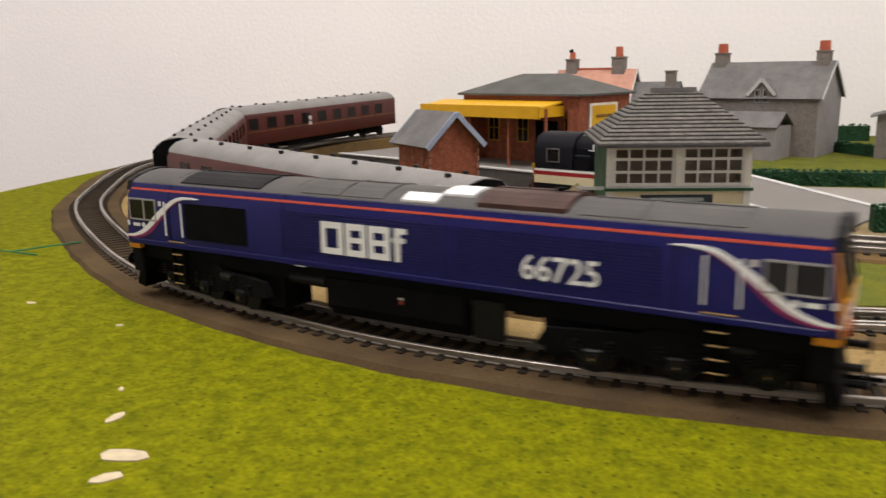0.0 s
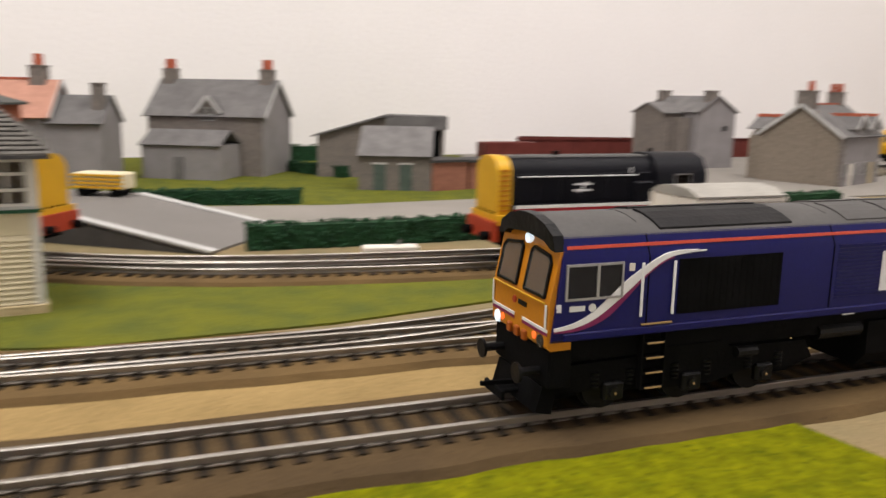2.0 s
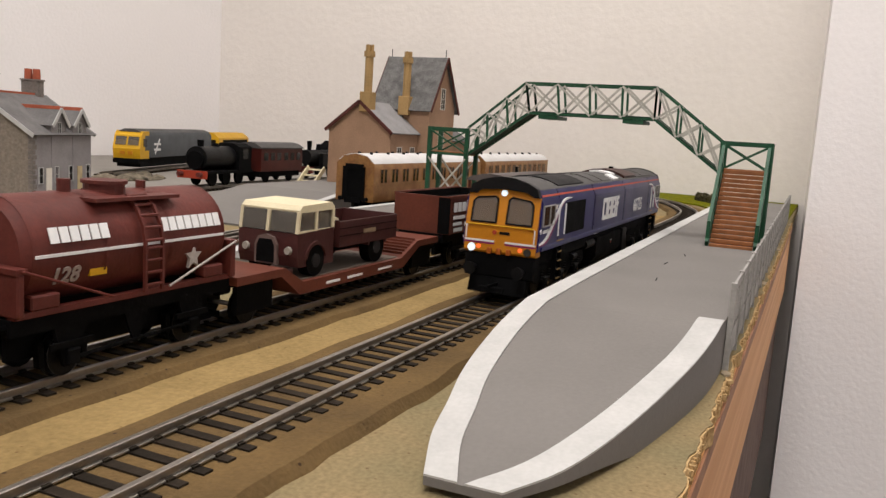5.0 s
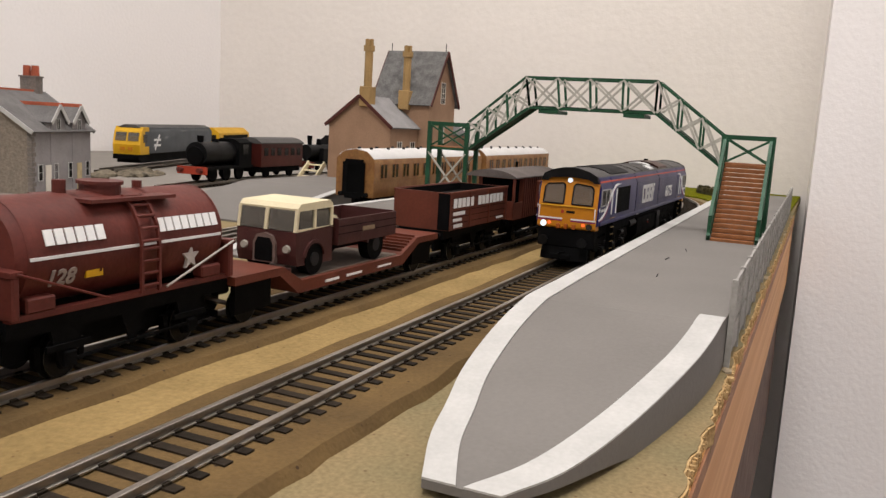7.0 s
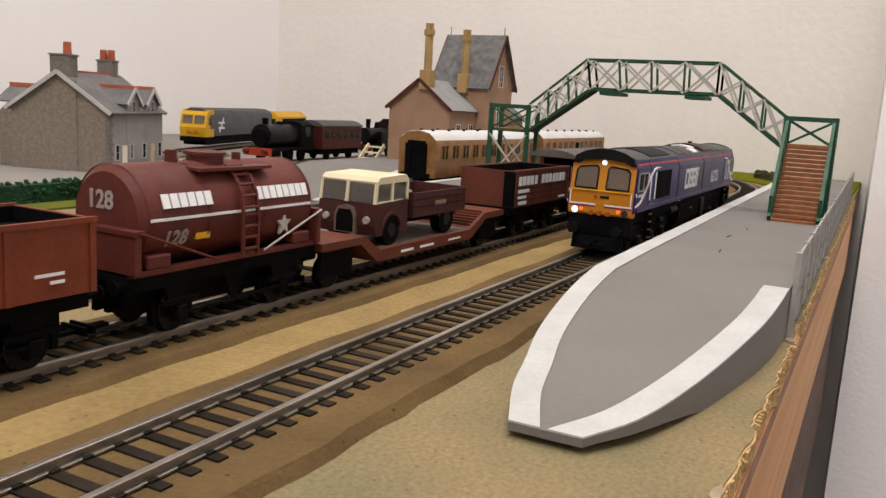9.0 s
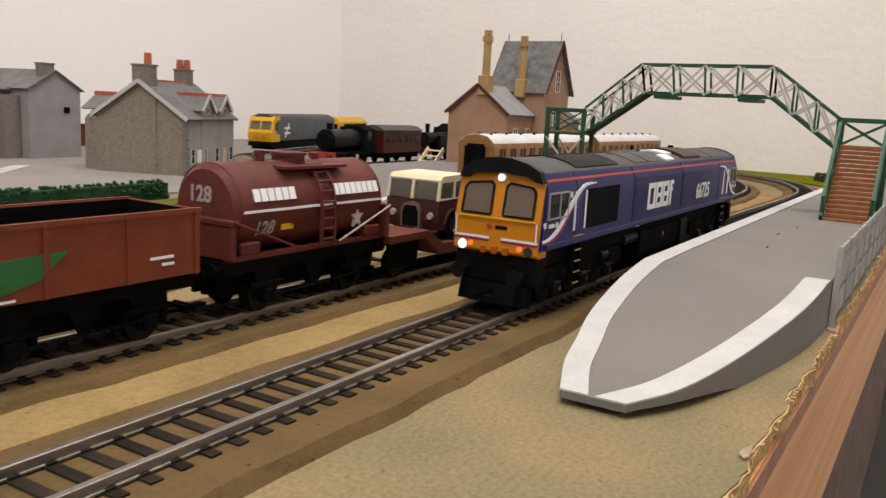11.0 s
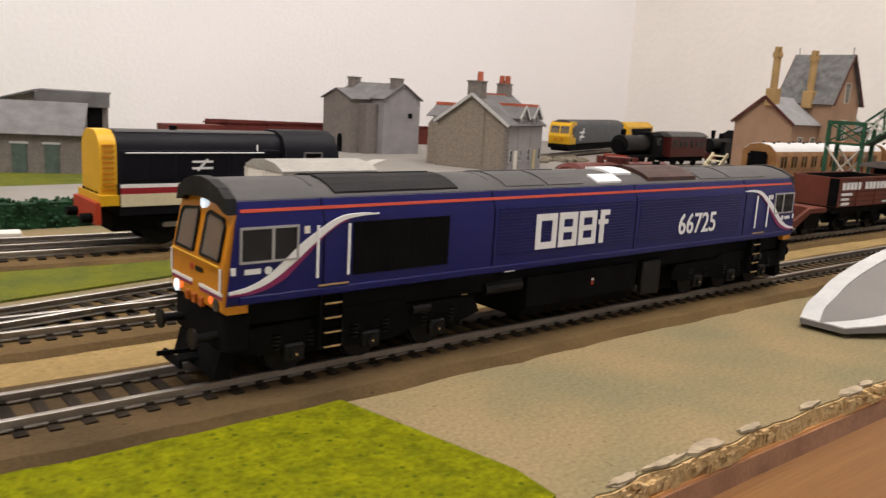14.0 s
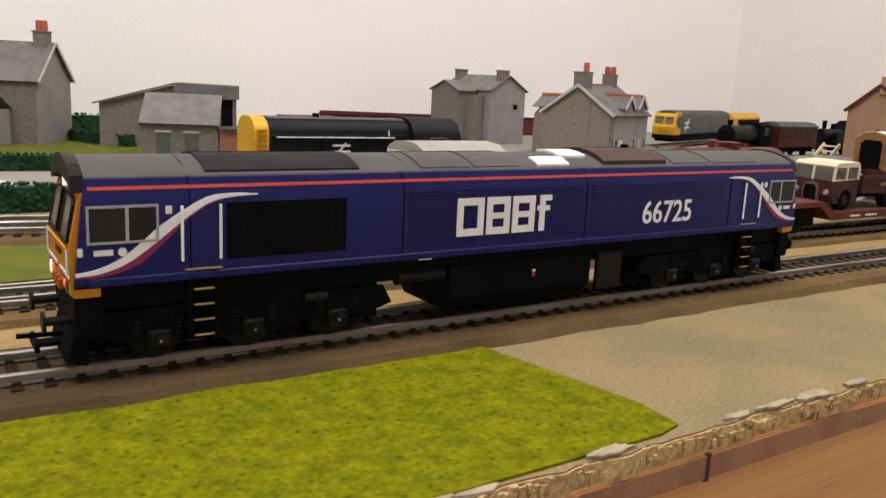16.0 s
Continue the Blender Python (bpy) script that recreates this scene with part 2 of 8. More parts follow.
TAN = paint("weathered_tan_wood", (0.56, 0.45, 0.26), 0.8, vary=0.12, size=0.01)
STAIR = paint("brown_stair_wood", (0.36, 0.14, 0.05), 0.7, vary=0.15, size=0.008)
CABLE = paint("green_wire", (0.01, 0.17, 0.06), 0.4, vary=0.05)
REDWALL = paint("dark_red_boarding", (0.165, 0.030, 0.022), 0.7, vary=0.12)
HEADLAMP = glow("lit_headlamp", (0.75, 0.88, 1.0), 0.85)
TAILLAMP = glow("lit_tail_lamp", (1.0, 0.16, 0.03), 0.85)
LAMPDARK = paint("unlit_lamp", (0.05, 0.045, 0.04), 0.2, vary=0.1)
ROCK = paint("rocky_bank", (0.25, 0.21, 0.15), 0.95, vary=0.3, size=0.01, bump=1.0, fine=0.003)

# ---------------------------------------------------------------- the room and the baseboard
EDGE = -0.1035


def wall(name, x0, x1, y0, y1, z0, z1, material):
    return single(name, box(B(), x0, x1, y0, y1, z0, z1), material, "off-white painted room wall", "wall", kind="structure")


wall("wall_north", -1.4, 1.74, 0.99, 1.07, -0.75, 1.7, WALLWHITE)
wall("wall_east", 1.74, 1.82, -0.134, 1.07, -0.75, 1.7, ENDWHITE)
wall("wall_pier", 1.42, 1.82, -1.5, -0.134, -0.75, 1.7, WALLWHITE)
wall("wall_west", -1.48, -1.4, -1.5, 1.07, -0.75, 1.7, WALLWHITE)
wall("wall_south", -1.4, 1.42, -1.58, -1.5, -0.75, 1.7, WALLWHITE)
single("ceiling", box(B(), -1.48, 1.82, -1.58, 1.07, 1.7, 1.76), WALLWHITE, "plain white ceiling of the room", "ceiling", kind="structure")
single("floor", box(B(), -1.48, 1.82, -1.58, 1.07, -0.8, -0.75), paint("brown_floor", (0.10, 0.055, 0.03), 0.6), "dark brown room floor", "floor", kind="structure")

board = thing("baseboard", pose(0, 0, 0), "sandy chipboard baseboard with a rough sawn edge", "baseboard", kind="structure")
bm = B()
# rough sawn front edge: small uneven chips along the lip
xs = [-0.484 + i * 0.004 for i in range(553)]
pts = [(x, EDGE - 0.016 * max(0, (x - 0.4)) + 0.0018 * noise.noise(Vector((x * 60, 0, 0))) + 0.0014 * noise.noise(Vector((x * 210, 3, 0)))) for x in xs]
prism(bm, [(p[0], p[1]) for p in pts] + [(xs[-1], 0.985), (-0.484, 0.985)], -0.009, 0.0, "z")
part("board_top", bm, SAND, board)
lip, flakes = B(), B()
prism(lip, [(p[0], p[1] - 0.0005) for p in pts if p[0] < 1.41] + [(1.41, EDGE + 0.004), (-0.484, EDGE + 0.004)], -0.0062, -0.0005, "z")
for i in range(0, 2600):
    x = -0.484 + 2.2 * i / 2600
    k = noise.noise(Vector((x * 22, 9, 0)))
    if k < -0.7 or x > 1.40:
        continue
    y = EDGE - 0.016 * max(0, (x - 0.4))
    w = 0.0008 + 0.0022 * random.random() ** 2
    z1 = -0.0002 - 0.0035 * random.random()
    out = 0.0003 + 0.0016 * random.random() * (0.6 + k)
    prism(lip, [(x - w, y + 0.003), (x - w * (0.2 + 0.8 * random.random()), y - out), (x + w * random.random(), y - out * (0.4 + 0.9 * random.random())), (x + w, y + 0.0032)], z1 - 0.0008 - 0.0022 * random.random(), z1, "z")
    if k > 0.10 and random.random() < 0.035:
        # thin torn flake lying along the lip
        fl, fw = 0.003 + 0.006 * random.random(), 0.0010 + 0.0014 * random.random()
        prism(flakes, [(x - fl, y + 0.0008), (x - fl * 0.5, y - 0.0012 * random.random()), (x + fl * 0.45, y - 0.0014 * random.random()), (x + fl, y + 0.0012), (x + fl * 0.6, y + fw * 1.2), (x - fl * 0.4, y + fw * 1.4)], -0.0003, 0.0003 + 0.0006 * random.random(), "z")
part("chipped_lip", lip, paint("torn_chipboard", (0.60, 0.42, 0.21), 0.95, spec=0.06, vary=0.3, size=0.004, bump=0.9, other=(0.42, 0.26, 0.11)), board, "torn brown chipboard edge")
for fx0, fl, fw, k in ((0.350, 0.0060, 0.0030, 1), (0.366, 0.0080, 0.0026, 2), (0.384, 0.0070, 0.0046, 3), (0.304, 0.0070, 0.0042, 4), (0.404, 0.0060, 0.0028, 5), (0.437, 0.0060, 0.0026, 6), (0.474, 0.0045, 0.0030, 7), (0.520, 0.0050, 0.0024, 8)):
    # the larger torn flakes, curled up a little
    rnd = random.Random(k)
    y = EDGE - 0.016 * max(0, fx0 - 0.4)
    ring = [(fx0 + fl * math.cos(a) * (0.6 + 0.6 * rnd.random()), y + 0.0012 + fw * 0.5 * math.sin(a) * (0.7 + 0.5 * rnd.random())) for a in [j * math.pi / 8.5 for j in range(17)]]
    prism(flakes, ring, 0.0003, 0.0008 + 0.0003 * rnd.random(), "z")
part("torn_flakes", flakes, paint("torn_pale_flake", (0.45, 0.36, 0.24), 0.9, vary=0.2, size=0.006, bump=0.5), board, "thin pale flakes torn from the board")
fx = [(-0.484, EDGE), (0.4, EDGE), (1.415, EDGE - 0.01624)]
part("fascia", prism(B(), [(x, y - 0.0008) for x, y in fx] + [(x, y + 0.012) for x, y in fx[::-1]], -0.085, -0.0058, "z"), WOOD, board, "planed reddish softwood fascia")
part("fascia_joint", box(B(), 0.3355, 0.3368, EDGE - 0.0019, EDGE + 0.002, -0.0136, -0.0060), paint("dark_joint", (0.09, 0.04, 0.02), 0.9), board, "dark open joint in the fascia")
part("fascia_cap", prism(B(), [(x, y - 0.0016) for x, y in fx] + [(x, y + 0.001) for x, y in fx[::-1]], -0.0130, -0.0066, "z"), paint("reddish_cap_strip", (0.42, 0.20, 0.10), 0.6, vary=0.15, size=0.01), board, "darker reddish strip along the top of the fascia")
# dark brown board that fills the space below the fascia
part("lower_rail", prism(B(), [(x, y + 0.0030) for x, y in fx] + [(x, y + 0.020) for x, y in fx[::-1]], -0.26, -0.0852, "z"), paint("dark_brown_rail", (0.14, 0.062, 0.030), 0.6, vary=0.2, size=0.02), board, "dark brown lower rail under the fascia")
bm = B()
for x in (-0.4, 0.2, 0.8, 1.3):
    box(bm, x, x + 0.045, EDGE + 0.01, EDGE + 0.055, -0.75, -0.05)
part("trestle_leg", bm, paint("dark_timber", (0.12, 0.055, 0.028), 0.7), board)


def sheet(name, pts, z, material, label, category="scenery", kind="structure", bottom=-0.0005):
    return single(name, prism(B(), pts, bottom, z, "z"), material, label, category, kind=kind)


def offset_line(line, d):
    """A plan line moved d to its left."""
    out = []
    for i, p in enumerate(line):
        a, b = line[max(i - 1, 0)], line[min(i + 1, len(line) - 1)]
        t = Vector((b[0] - a[0], b[1] - a[1])).normalized()
        out.append((p[0] - t.y * d, p[1] + t.x * d))
    return out


def spline(ctrl, step=0.01):
    """A smooth plan line through control points, resampled evenly."""
    c = [Vector(p) for p in ctrl]
    c = [2 * c[0] - c[1]] + c + [2 * c[-1] - c[-2]]
    fine = []
    for i in range(1, len(c) - 2):
        p0, p1, p2, p3 = c[i - 1 : i + 3]
        for k in range(40):
            t = k / 40
            fine.append(0.5 * (2 * p1 + (p2 - p0) * t + (2 * p0 - 5 * p1 + 4 * p2 - p3) * t * t + (3 * p1 - p0 - 3 * p2 + p3) * t ** 3))
    fine.append(c[-2])
    out, need = [tuple(fine[0])], step
    for a, b in zip(fine, fine[1:]):
        d = (b - a).length
        while need <= d:
            out.append(tuple(a + (b - a) * (need / d)))
            need += step
        need -= d
    return out


def yA(x):
    return 0.006 - 0.022 * (x - 0.17)


LINE_B = spline([(1.665, 0.55), (1.60, 0.27), (1.46, 0.12), (1.25, yA(1.25) + 0.067), (0.9, yA(0.9) + 0.066), (0.55, yA(0.55) + 0.066), (0.17, yA(0.17) + 0.067), (0.07, 0.083),
                 (-0.03, 0.114), (-0.145, 0.188), (-0.244, 0.297), (-0.288, 0.42), (-0.298, 0.56), (-0.258, 0.68), (-0.17, 0.78), (-0.05, 0.85), (0.10, 0.88)])
LINE_A = spline([(1.7, 0.4), (1.655, 0.22), (1.52, 0.065), (1.4, 0.005), (1.25, -0.0168), (0.9, -0.0082), (0.7, -0.0054), (0.52, -0.0018), (0.4, -0.0012), (0.28, -0.0013), (0.17, 0.0005), (0.1, 0.0032), (0.02, 0.0192), (-0.06, 0.0486), (-0.1665, 0.1138), (-0.262, 0.2121), (-0.3425, 0.318), (-0.392, 0.42), (-0.4275, 0.506), (-0.448, 0.58), (-0.452, 0.68), (-0.43, 0.78), (-0.36, 0.88)])
LINE_C = spline([(0.10, 0.248), (0.2, 0.208), (0.35, 0.190), (0.6, 0.192), (0.9, 0.206), (1.35, 0.21)])
LINE_D = spline([(-0.26, 0.53), (-0.15, 0.452), (0.0, 0.336), (0.1, 0.262), (0.2, 0.224), (0.35, 0.206), (0.5, 0.196)])
LINE_X = spline([(0.10, yA(0.1) + 0.072), (0.22, 0.078), (0.32, 0.093), (0.45, 0.118), (0.6, 0.152), (0.72, 0.183), (0.85, 0.205)])
LINE_E = spline([(0.98, 0.438), (1.085, 0.458), (1.19, 0.466), (1.5, 0.470)])
LINE_F = spline([(1.09, 0.625), (1.30, 0.7017), (1.50, 0.7745)])

BED = 0.0031


def rise(line, p):
    """The inner line climbs gently round the back of the west curve."""
    return 0.03 * max(0.0, p[1] - 0.12) if line is LINE_B and p[0] < 0.1 else 0.0


RAILTOP = 0.0062


def bed(name, line, half=0.0265, top=BED, material=None, far_half=None):
    l, r = offset_line(line, half), offset_line(line, -(far_half or half))
    l = [(p[0] + 0.001 * noise.noise(Vector((p[0] * 40, p[1] * 40, 1))), p[1] + 0.0022 * noise.noise(Vector((p[0] * 40, p[1] * 40, 2)))) for p in l]
    r = [(p[0], p[1] + 0.0022 * noise.noise(Vector((p[0] * 30, p[1] * 30, 5)))) for p in r]
    bm = B()
    rows = []
    for a, b in zip(l, r):
        up = top + rise(line, ((a[0] + b[0]) / 2, (a[1] + b[1]) / 2))
        n = Vector((a[0] - b[0], a[1] - b[1])).normalized() * (0.0026 + 0.001 * noise.noise(Vector((a[0] * 70, a[1] * 70, 8))))
        rows.append([bm.verts.new((a[0] + n.x, a[1] + n.y, -0.0004)), bm.verts.new((a[0], a[1], up)), bm.verts.new((b[0], b[1], up)), bm.verts.new((b[0] - n.x, b[1] - n.y, -0.0004))])
    for p, q in zip(rows, rows[1:]):
        for i in range(3):
            bm.faces.new((p[i], p[i + 1], q[i + 1], q[i]))
    bmesh.ops.recalc_face_normals(bm, faces=bm.faces[:])
    return single(name, bm, material or CORK, "brown painted cork bed under the track", "track bed", kind="structure")


PROFILE = ((-0.0011, 0), (0.0011, 0), (0.0011, 0.0004), (0.0003, 0.0007), (0.0003, 0.0017), (0.00085, 0.0018), (0.00085, 0.0025), (0.00065, 0.0027), (-0.00065, 0.0027), (-0.00085, 0.0025), (-0.00085, 0.0018), (-0.0003, 0.0017), (-0.0003, 0.0007), (-0.0011, 0.0004))


def rail_mesh(line, side, lift):
    bm, rows = B(), []
    pts = offset_line(line, side)
    for i, p in enumerate(pts):
        a, b = pts[max(i - 1, 0)], pts[min(i + 1, len(pts) - 1)]
        t = Vector((b[0] - a[0], b[1] - a[1])).normalized()
        rows.append([bm.verts.new((p[0] - t.y * u, p[1] + t.x * u, lift + v + rise(line, p))) for u, v in PROFILE])
    n = len(PROFILE)
    for p, q in zip(rows, rows[1:]):
        for i in range(n):
            bm.faces.new((p[i], p[(i + 1) % n], q[(i + 1) % n], q[i]))
    bm.faces.new(rows[0][::-1])
    bm.faces.new(rows[-1])
    bmesh.ops.recalc_face_normals(bm, faces=bm.faces[:])
    return bm


SLEEPER_MESH = bpy.data.meshes.new("sleeper")
bm = B()
box(bm, -0.0015, 0.0015, -0.0136, 0.0136, 0, 0.0018)
for s in (-1, 1):
    box(bm, -0.0011, 0.0011, s * 0.0089 - 0.0016, s * 0.0089 + 0.0016, 0.0018, 0.0024)
bm.to_mesh(SLEEPER_MESH)
bm.free()
SLEEPER_MESH.materials.append(SLEEPER)


def track(name, line, label, split=True, pitch=0.0076, lift=0.0018, gauge=0.0089):
    tr = thing(name, pose(0, 0, 0), label, "track", "model railway tracks")
    for s in (1, -1):
        part("rail", rail_mesh(line, s * gauge, lift + 0.0018), STEEL, tr)
    return tr, line, split, pitch, lift


TRACKS = [track("main_track", LINE_A, "nickel rails on black plastic sleepers, outer running line"),
          track("inner_track", LINE_B, "nickel rails on black plastic sleepers, inner running line"),
          track("siding_track", LINE_C, "weathered siding rails behind the signal box", split=False),
          track("platform_track", LINE_D, "siding rails leading into the platform", split=False),
          track("turnout_track", LINE_X, "turnout rails leaving the inner line", split=False),
          track("yard_track", LINE_E, "yard siding rails on the grey yard", split=False),
          track("yard_track", LINE_F, "yard siding rails along the back", split=False)]


def lay_sleepers():
    for tr, line, split, pitch, lift in TRACKS:
        walkline = spline([line[i] for i in range(0, len(line), 6)] + [line[-1]], pitch)
        rest = []
        for i, p in enumerate(walkline):
            q = walkline[min(i + 1, len(walkline) - 1)] if i + 1 < len(walkline) else walkline[i - 1]
            ang = math.atan2(q[1] - p[1], q[0] - p[0]) + 0.02 * (random.random() - 0.5)
            m = Matrix.Translation((p[0], p[1], lift + (rise(LINE_B, p) if line is LINE_B else 0.0))) @ Matrix.Rotation(ang, 4, "Z")
            if split and -0.42 < p[0] < 1.6 and (p[1] < 0.62):
                ob = new("sleeper", SLEEPER_MESH)
                ob.parent = tr
                ob.matrix_basis = m
            else:
                rest.append(m)
        if rest:
            bm = B()
            for m in rest:
                k = len(bm.verts)
                box(bm, -0.0017, 0.0017, -0.0150, 0.0150, 0, 0.0018)
                bm.verts.ensure_lookup_table()
                bmesh.ops.transform(bm, matrix=m, verts=bm.verts[k:])
            tagged(part("sleepers", bm, SLEEPER, tr), kind="stuff")


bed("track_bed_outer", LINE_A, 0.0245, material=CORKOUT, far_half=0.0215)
bed("track_bed_inner", LINE_B, 0.0210, BED - 0.0001, far_half=0.0265)
bed("track_bed_siding", LINE_C, 0.024, BED - 0.0003)
bed("track_bed_platform", LINE_D, 0.022, BED - 0.0005)
bed("track_bed_turnout", LINE_X, 0.02, BED - 0.0007)


# ground covers
outer = [p for p in offset_line(LINE_A, 0.0252) if p[0] < 0.3285 and p[1] < 0.8]
mat_pts = outer + [(-0.4835, 0.83), (-0.4835, EDGE + 0.004), (0.0, EDGE + 0.0010), (0.1, EDGE + 0.0018), (0.2, EDGE + 0.0012), (0.322, EDGE + 0.0022), (0.3305, EDGE + 0.0045), (0.332, -0.085)]
single("lime_grass", prism(B(), mat_pts, -0.0004, 0.0008, "z"), LIME, "bright lime green flock grass mat", "grass", kind="structure")
between = [p for p in offset_line(LINE_B, 0.018) if p[0] < 1.3 and p[1] < 0.5]
sand2 = [p for p in offset_line(LINE_A, -0.018) if p[0] < 1.3 and p[1] < 0.5]
single("sand_between_lines", prism(B(), between + sand2[::-1], -0.0004, 0.0007, "z"), SANDY, "yellow sand strip between the two lines", "sand", kind="structure")

# ---------------------------------------------------------------- the blue diesel locomotive
L = 0.289
HW = 0.0178


def ribbon(pts, w0, w1, y, thick):
    """A flat curved stripe on a side wall: pts are (x, z, width share)."""
    bm = B()
    lo, hi = [], []
    n = len(pts)
    for i, (x, z) in enumerate(pts):
        a, b = pts[max(i - 1, 0)], pts[min(i + 1, n - 1)]
        d = Vector((b[0] - a[0], b[1] - a[1])).normalized()
        lo.append((x - d.y * w0(i / (n - 1)), z + d.x * w0(i / (n - 1))))
        hi.append((x - d.y * w1(i / (n - 1)), z + d.x * w1(i / (n - 1))))
    prism(bm, lo + hi[::-1], y - thick, y + thick, "y")
    return bm


def ring_plate(bm, x0, x1, z0, z1, w, y0, y1):
    """A hollow upright rectangle made of four bars."""
    for a in ((x0, x1, z0, z0 + w), (x0, x1, z1 - w, z1), (x0, x0 + w, z0 + w, z1 - w), (x1 - w, x1, z0 + w, z1 - w)):
        box(bm, a[0], a[1], y0, y1, a[2], a[3])
    return bm


def build_loco():
    loco = thing("diesel_locomotive", pose(0, 0, RAILTOP), "dark blue diesel locomotive, orange cab ends, grey roof", "locomotive")
    h = L / 2
    # body shell
    sec = [(-HW + 0.001, 0.0224), (-HW, 0.0233), (-HW, 0.0440), (-HW + 0.0026, 0.0497), (HW - 0.0026, 0.0497), (HW, 0.0440), (HW, 0.0233), (HW - 0.001, 0.0224)]
    shell = prism(B(), sec, -h, h)
    # the ends lean back with the cab fronts
    for v in shell.verts:
        v.co.x -= math.copysign(0.0008 if v.co.z < 0.03 else 0.0010 + (v.co.z - 0.0325) * 0.193, v.co.x)
    body = part("body", shell, BLUE, loco, smooth=True)
    roof_sec = [(-HW + 0.0024, 0.0494), (-HW + 0.0032, 0.0503), (-0.0105, 0.0521), (-0.0055, 0.0534), (0, 0.0539), (0.0055, 0.0534), (0.0105, 0.0521), (HW - 0.0032, 0.0503), (HW - 0.0024, 0.0494)]
    roof = part("roof", prism(B(), roof_sec, -h + 0.0036, h - 0.0036), ROOFGREY, loco, "mid grey roof with darker panels", smooth=True)

    def roof_panel(name, x0, x1, y0, y1, material, lift=0.0006, parent=roof):
        def zr(y):
            for (a, za), (b, zb) in zip(roof_sec, roof_sec[1:]):
                if a <= y <= b:
                    return za + (zb - za) * (y - a) / (b - a)
            return 0.05
        n = 6
        ys = [y0 + (y1 - y0) * i / n for i in range(n + 1)]
        return part(name, prism(B(), [(y, zr(y) + lift) for y in ys] + [(y, zr(y) - 0.0006) for y in ys[::-1]], x0, x1), material, parent)

    for s in (-1, 1):
        a, b = sorted((s * 0.0144, s * 0.0012))
        roof_panel("intake_panel", -h + 0.034, -h + 0.079, a, b, DARKROOF)
        for x0, x1 in ((0.100, 0.118), (0.120, 0.138), (0.212, 0.232), (0.234, 0.262)):
            roof_panel("roof_hatch", -h + x0, -h + x1, a, b, ROOFGREY, 0.0004)
        roof_panel("silencer_cover", -h + 0.176, -h + 0.208, a, b, RUST, 0.0016)
        roof_panel("white_patch", -h + 0.146, -h + 0.160, *sorted((s * 0.0143, s * 0.009)), WHITE, 0.0007)
    roof_panel("white_patch", -h + 0.160, -h + 0.172, -0.009, 0.004, WHITE, 0.0009)
    part("exhaust", rod(B(), (-h + 0.200, 0, 0.0525), (-h + 0.200, 0, 0.0565), 0.0016, 10), SOOT, roof)
    for x in (0.029, 0.0955, 0.1662, 0.2434):
        roof_panel("roof_joint", -h + x - 0.00018, -h + x + 0.00018, -HW + 0.0026, HW - 0.0026, DARKROOF, 0.00008)
    # sides
    for s in (-1, 1):
        y = s * HW
        cant = lambda z: s * (HW - 0.0026 * (z - 0.0440) / 0.0057)
        part("red_line", prism(B(), [(cant(0.0467) + s * 0.0002, 0.0467), (cant(0.0475) + s * 0.0002, 0.0475), (cant(0.0475) - s * 0.0004, 0.0475), (cant(0.0467) - s * 0.0004, 0.0467)], -h + 0.0048, h - 0.0048), REDLINE, body)
        for x in (0.029, 0.0926, 0.1662, 0.2434):
            part("panel_joint", prism(B(), [(cant(0.0440) + s * 0.00012, 0.0440), (cant(0.0495) + s * 0.00012, 0.0495), (cant(0.0495) - s * 0.0003, 0.0495), (cant(0.0440) - s * 0.0003, 0.0440)], -h + x - 0.00018, -h + x + 0.00018), SOOT, body)
        for x in (0.029, 0.0926, 0.1662, 0.2434):
            part("panel_joint", box(B(), -h + x - 0.0002, -h + x + 0.0002, y - 0.00015, y + 0.00015, 0.0253, 0.0439), SOOT, body)
        part("body_sill", box(B(), -h + 0.004, h - 0.004, y - 0.0005, y + 0.0005, 0.0228, 0.0250, 0.0003), BLUE, body)
        for (x0, x1) in ((0.0945, 0.1645), (0.1685, 0.2395)):
            rib = None
            for k in range(15):
                z = 0.0278 + k * 0.00112
                if rib is None:
                    rib = ob = part("panel_rib", box(B(), -h + x0, -h + x1, y - 0.00022, y + 0.00022, z, z + 0.0005), BLUE, body)
                else:
                    ob = new("panel_rib", rib.data)
                    ob.parent = body
                    ob.matrix_basis = pose(0, 0, k * 0.00112)
        g0, g1 = (0.0385, 0.0735) if s < 0 else (L - 0.0735, L - 0.0385)
        gr = part("radiator_grille", box(B(), -h + g0, -h + g1, y - 0.0003, y + 0.0003, 0.0276, 0.0428), SOOT, body, "black mesh radiator grille")
        for k in range(16):
            x = -h + g0 + (g1 - g0) * (k + 0.5) / 16
            part("grille_bar", box(B(), x - 0.0002, x + 0.0002, y - 0.00036, y + 0.00036, 0.0278, 0.0426), SOOT, gr)
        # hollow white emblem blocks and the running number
        ym = y + s * 0.0003
        x0 = -h + (0.1110 if s < 0 else L - 0.1500)
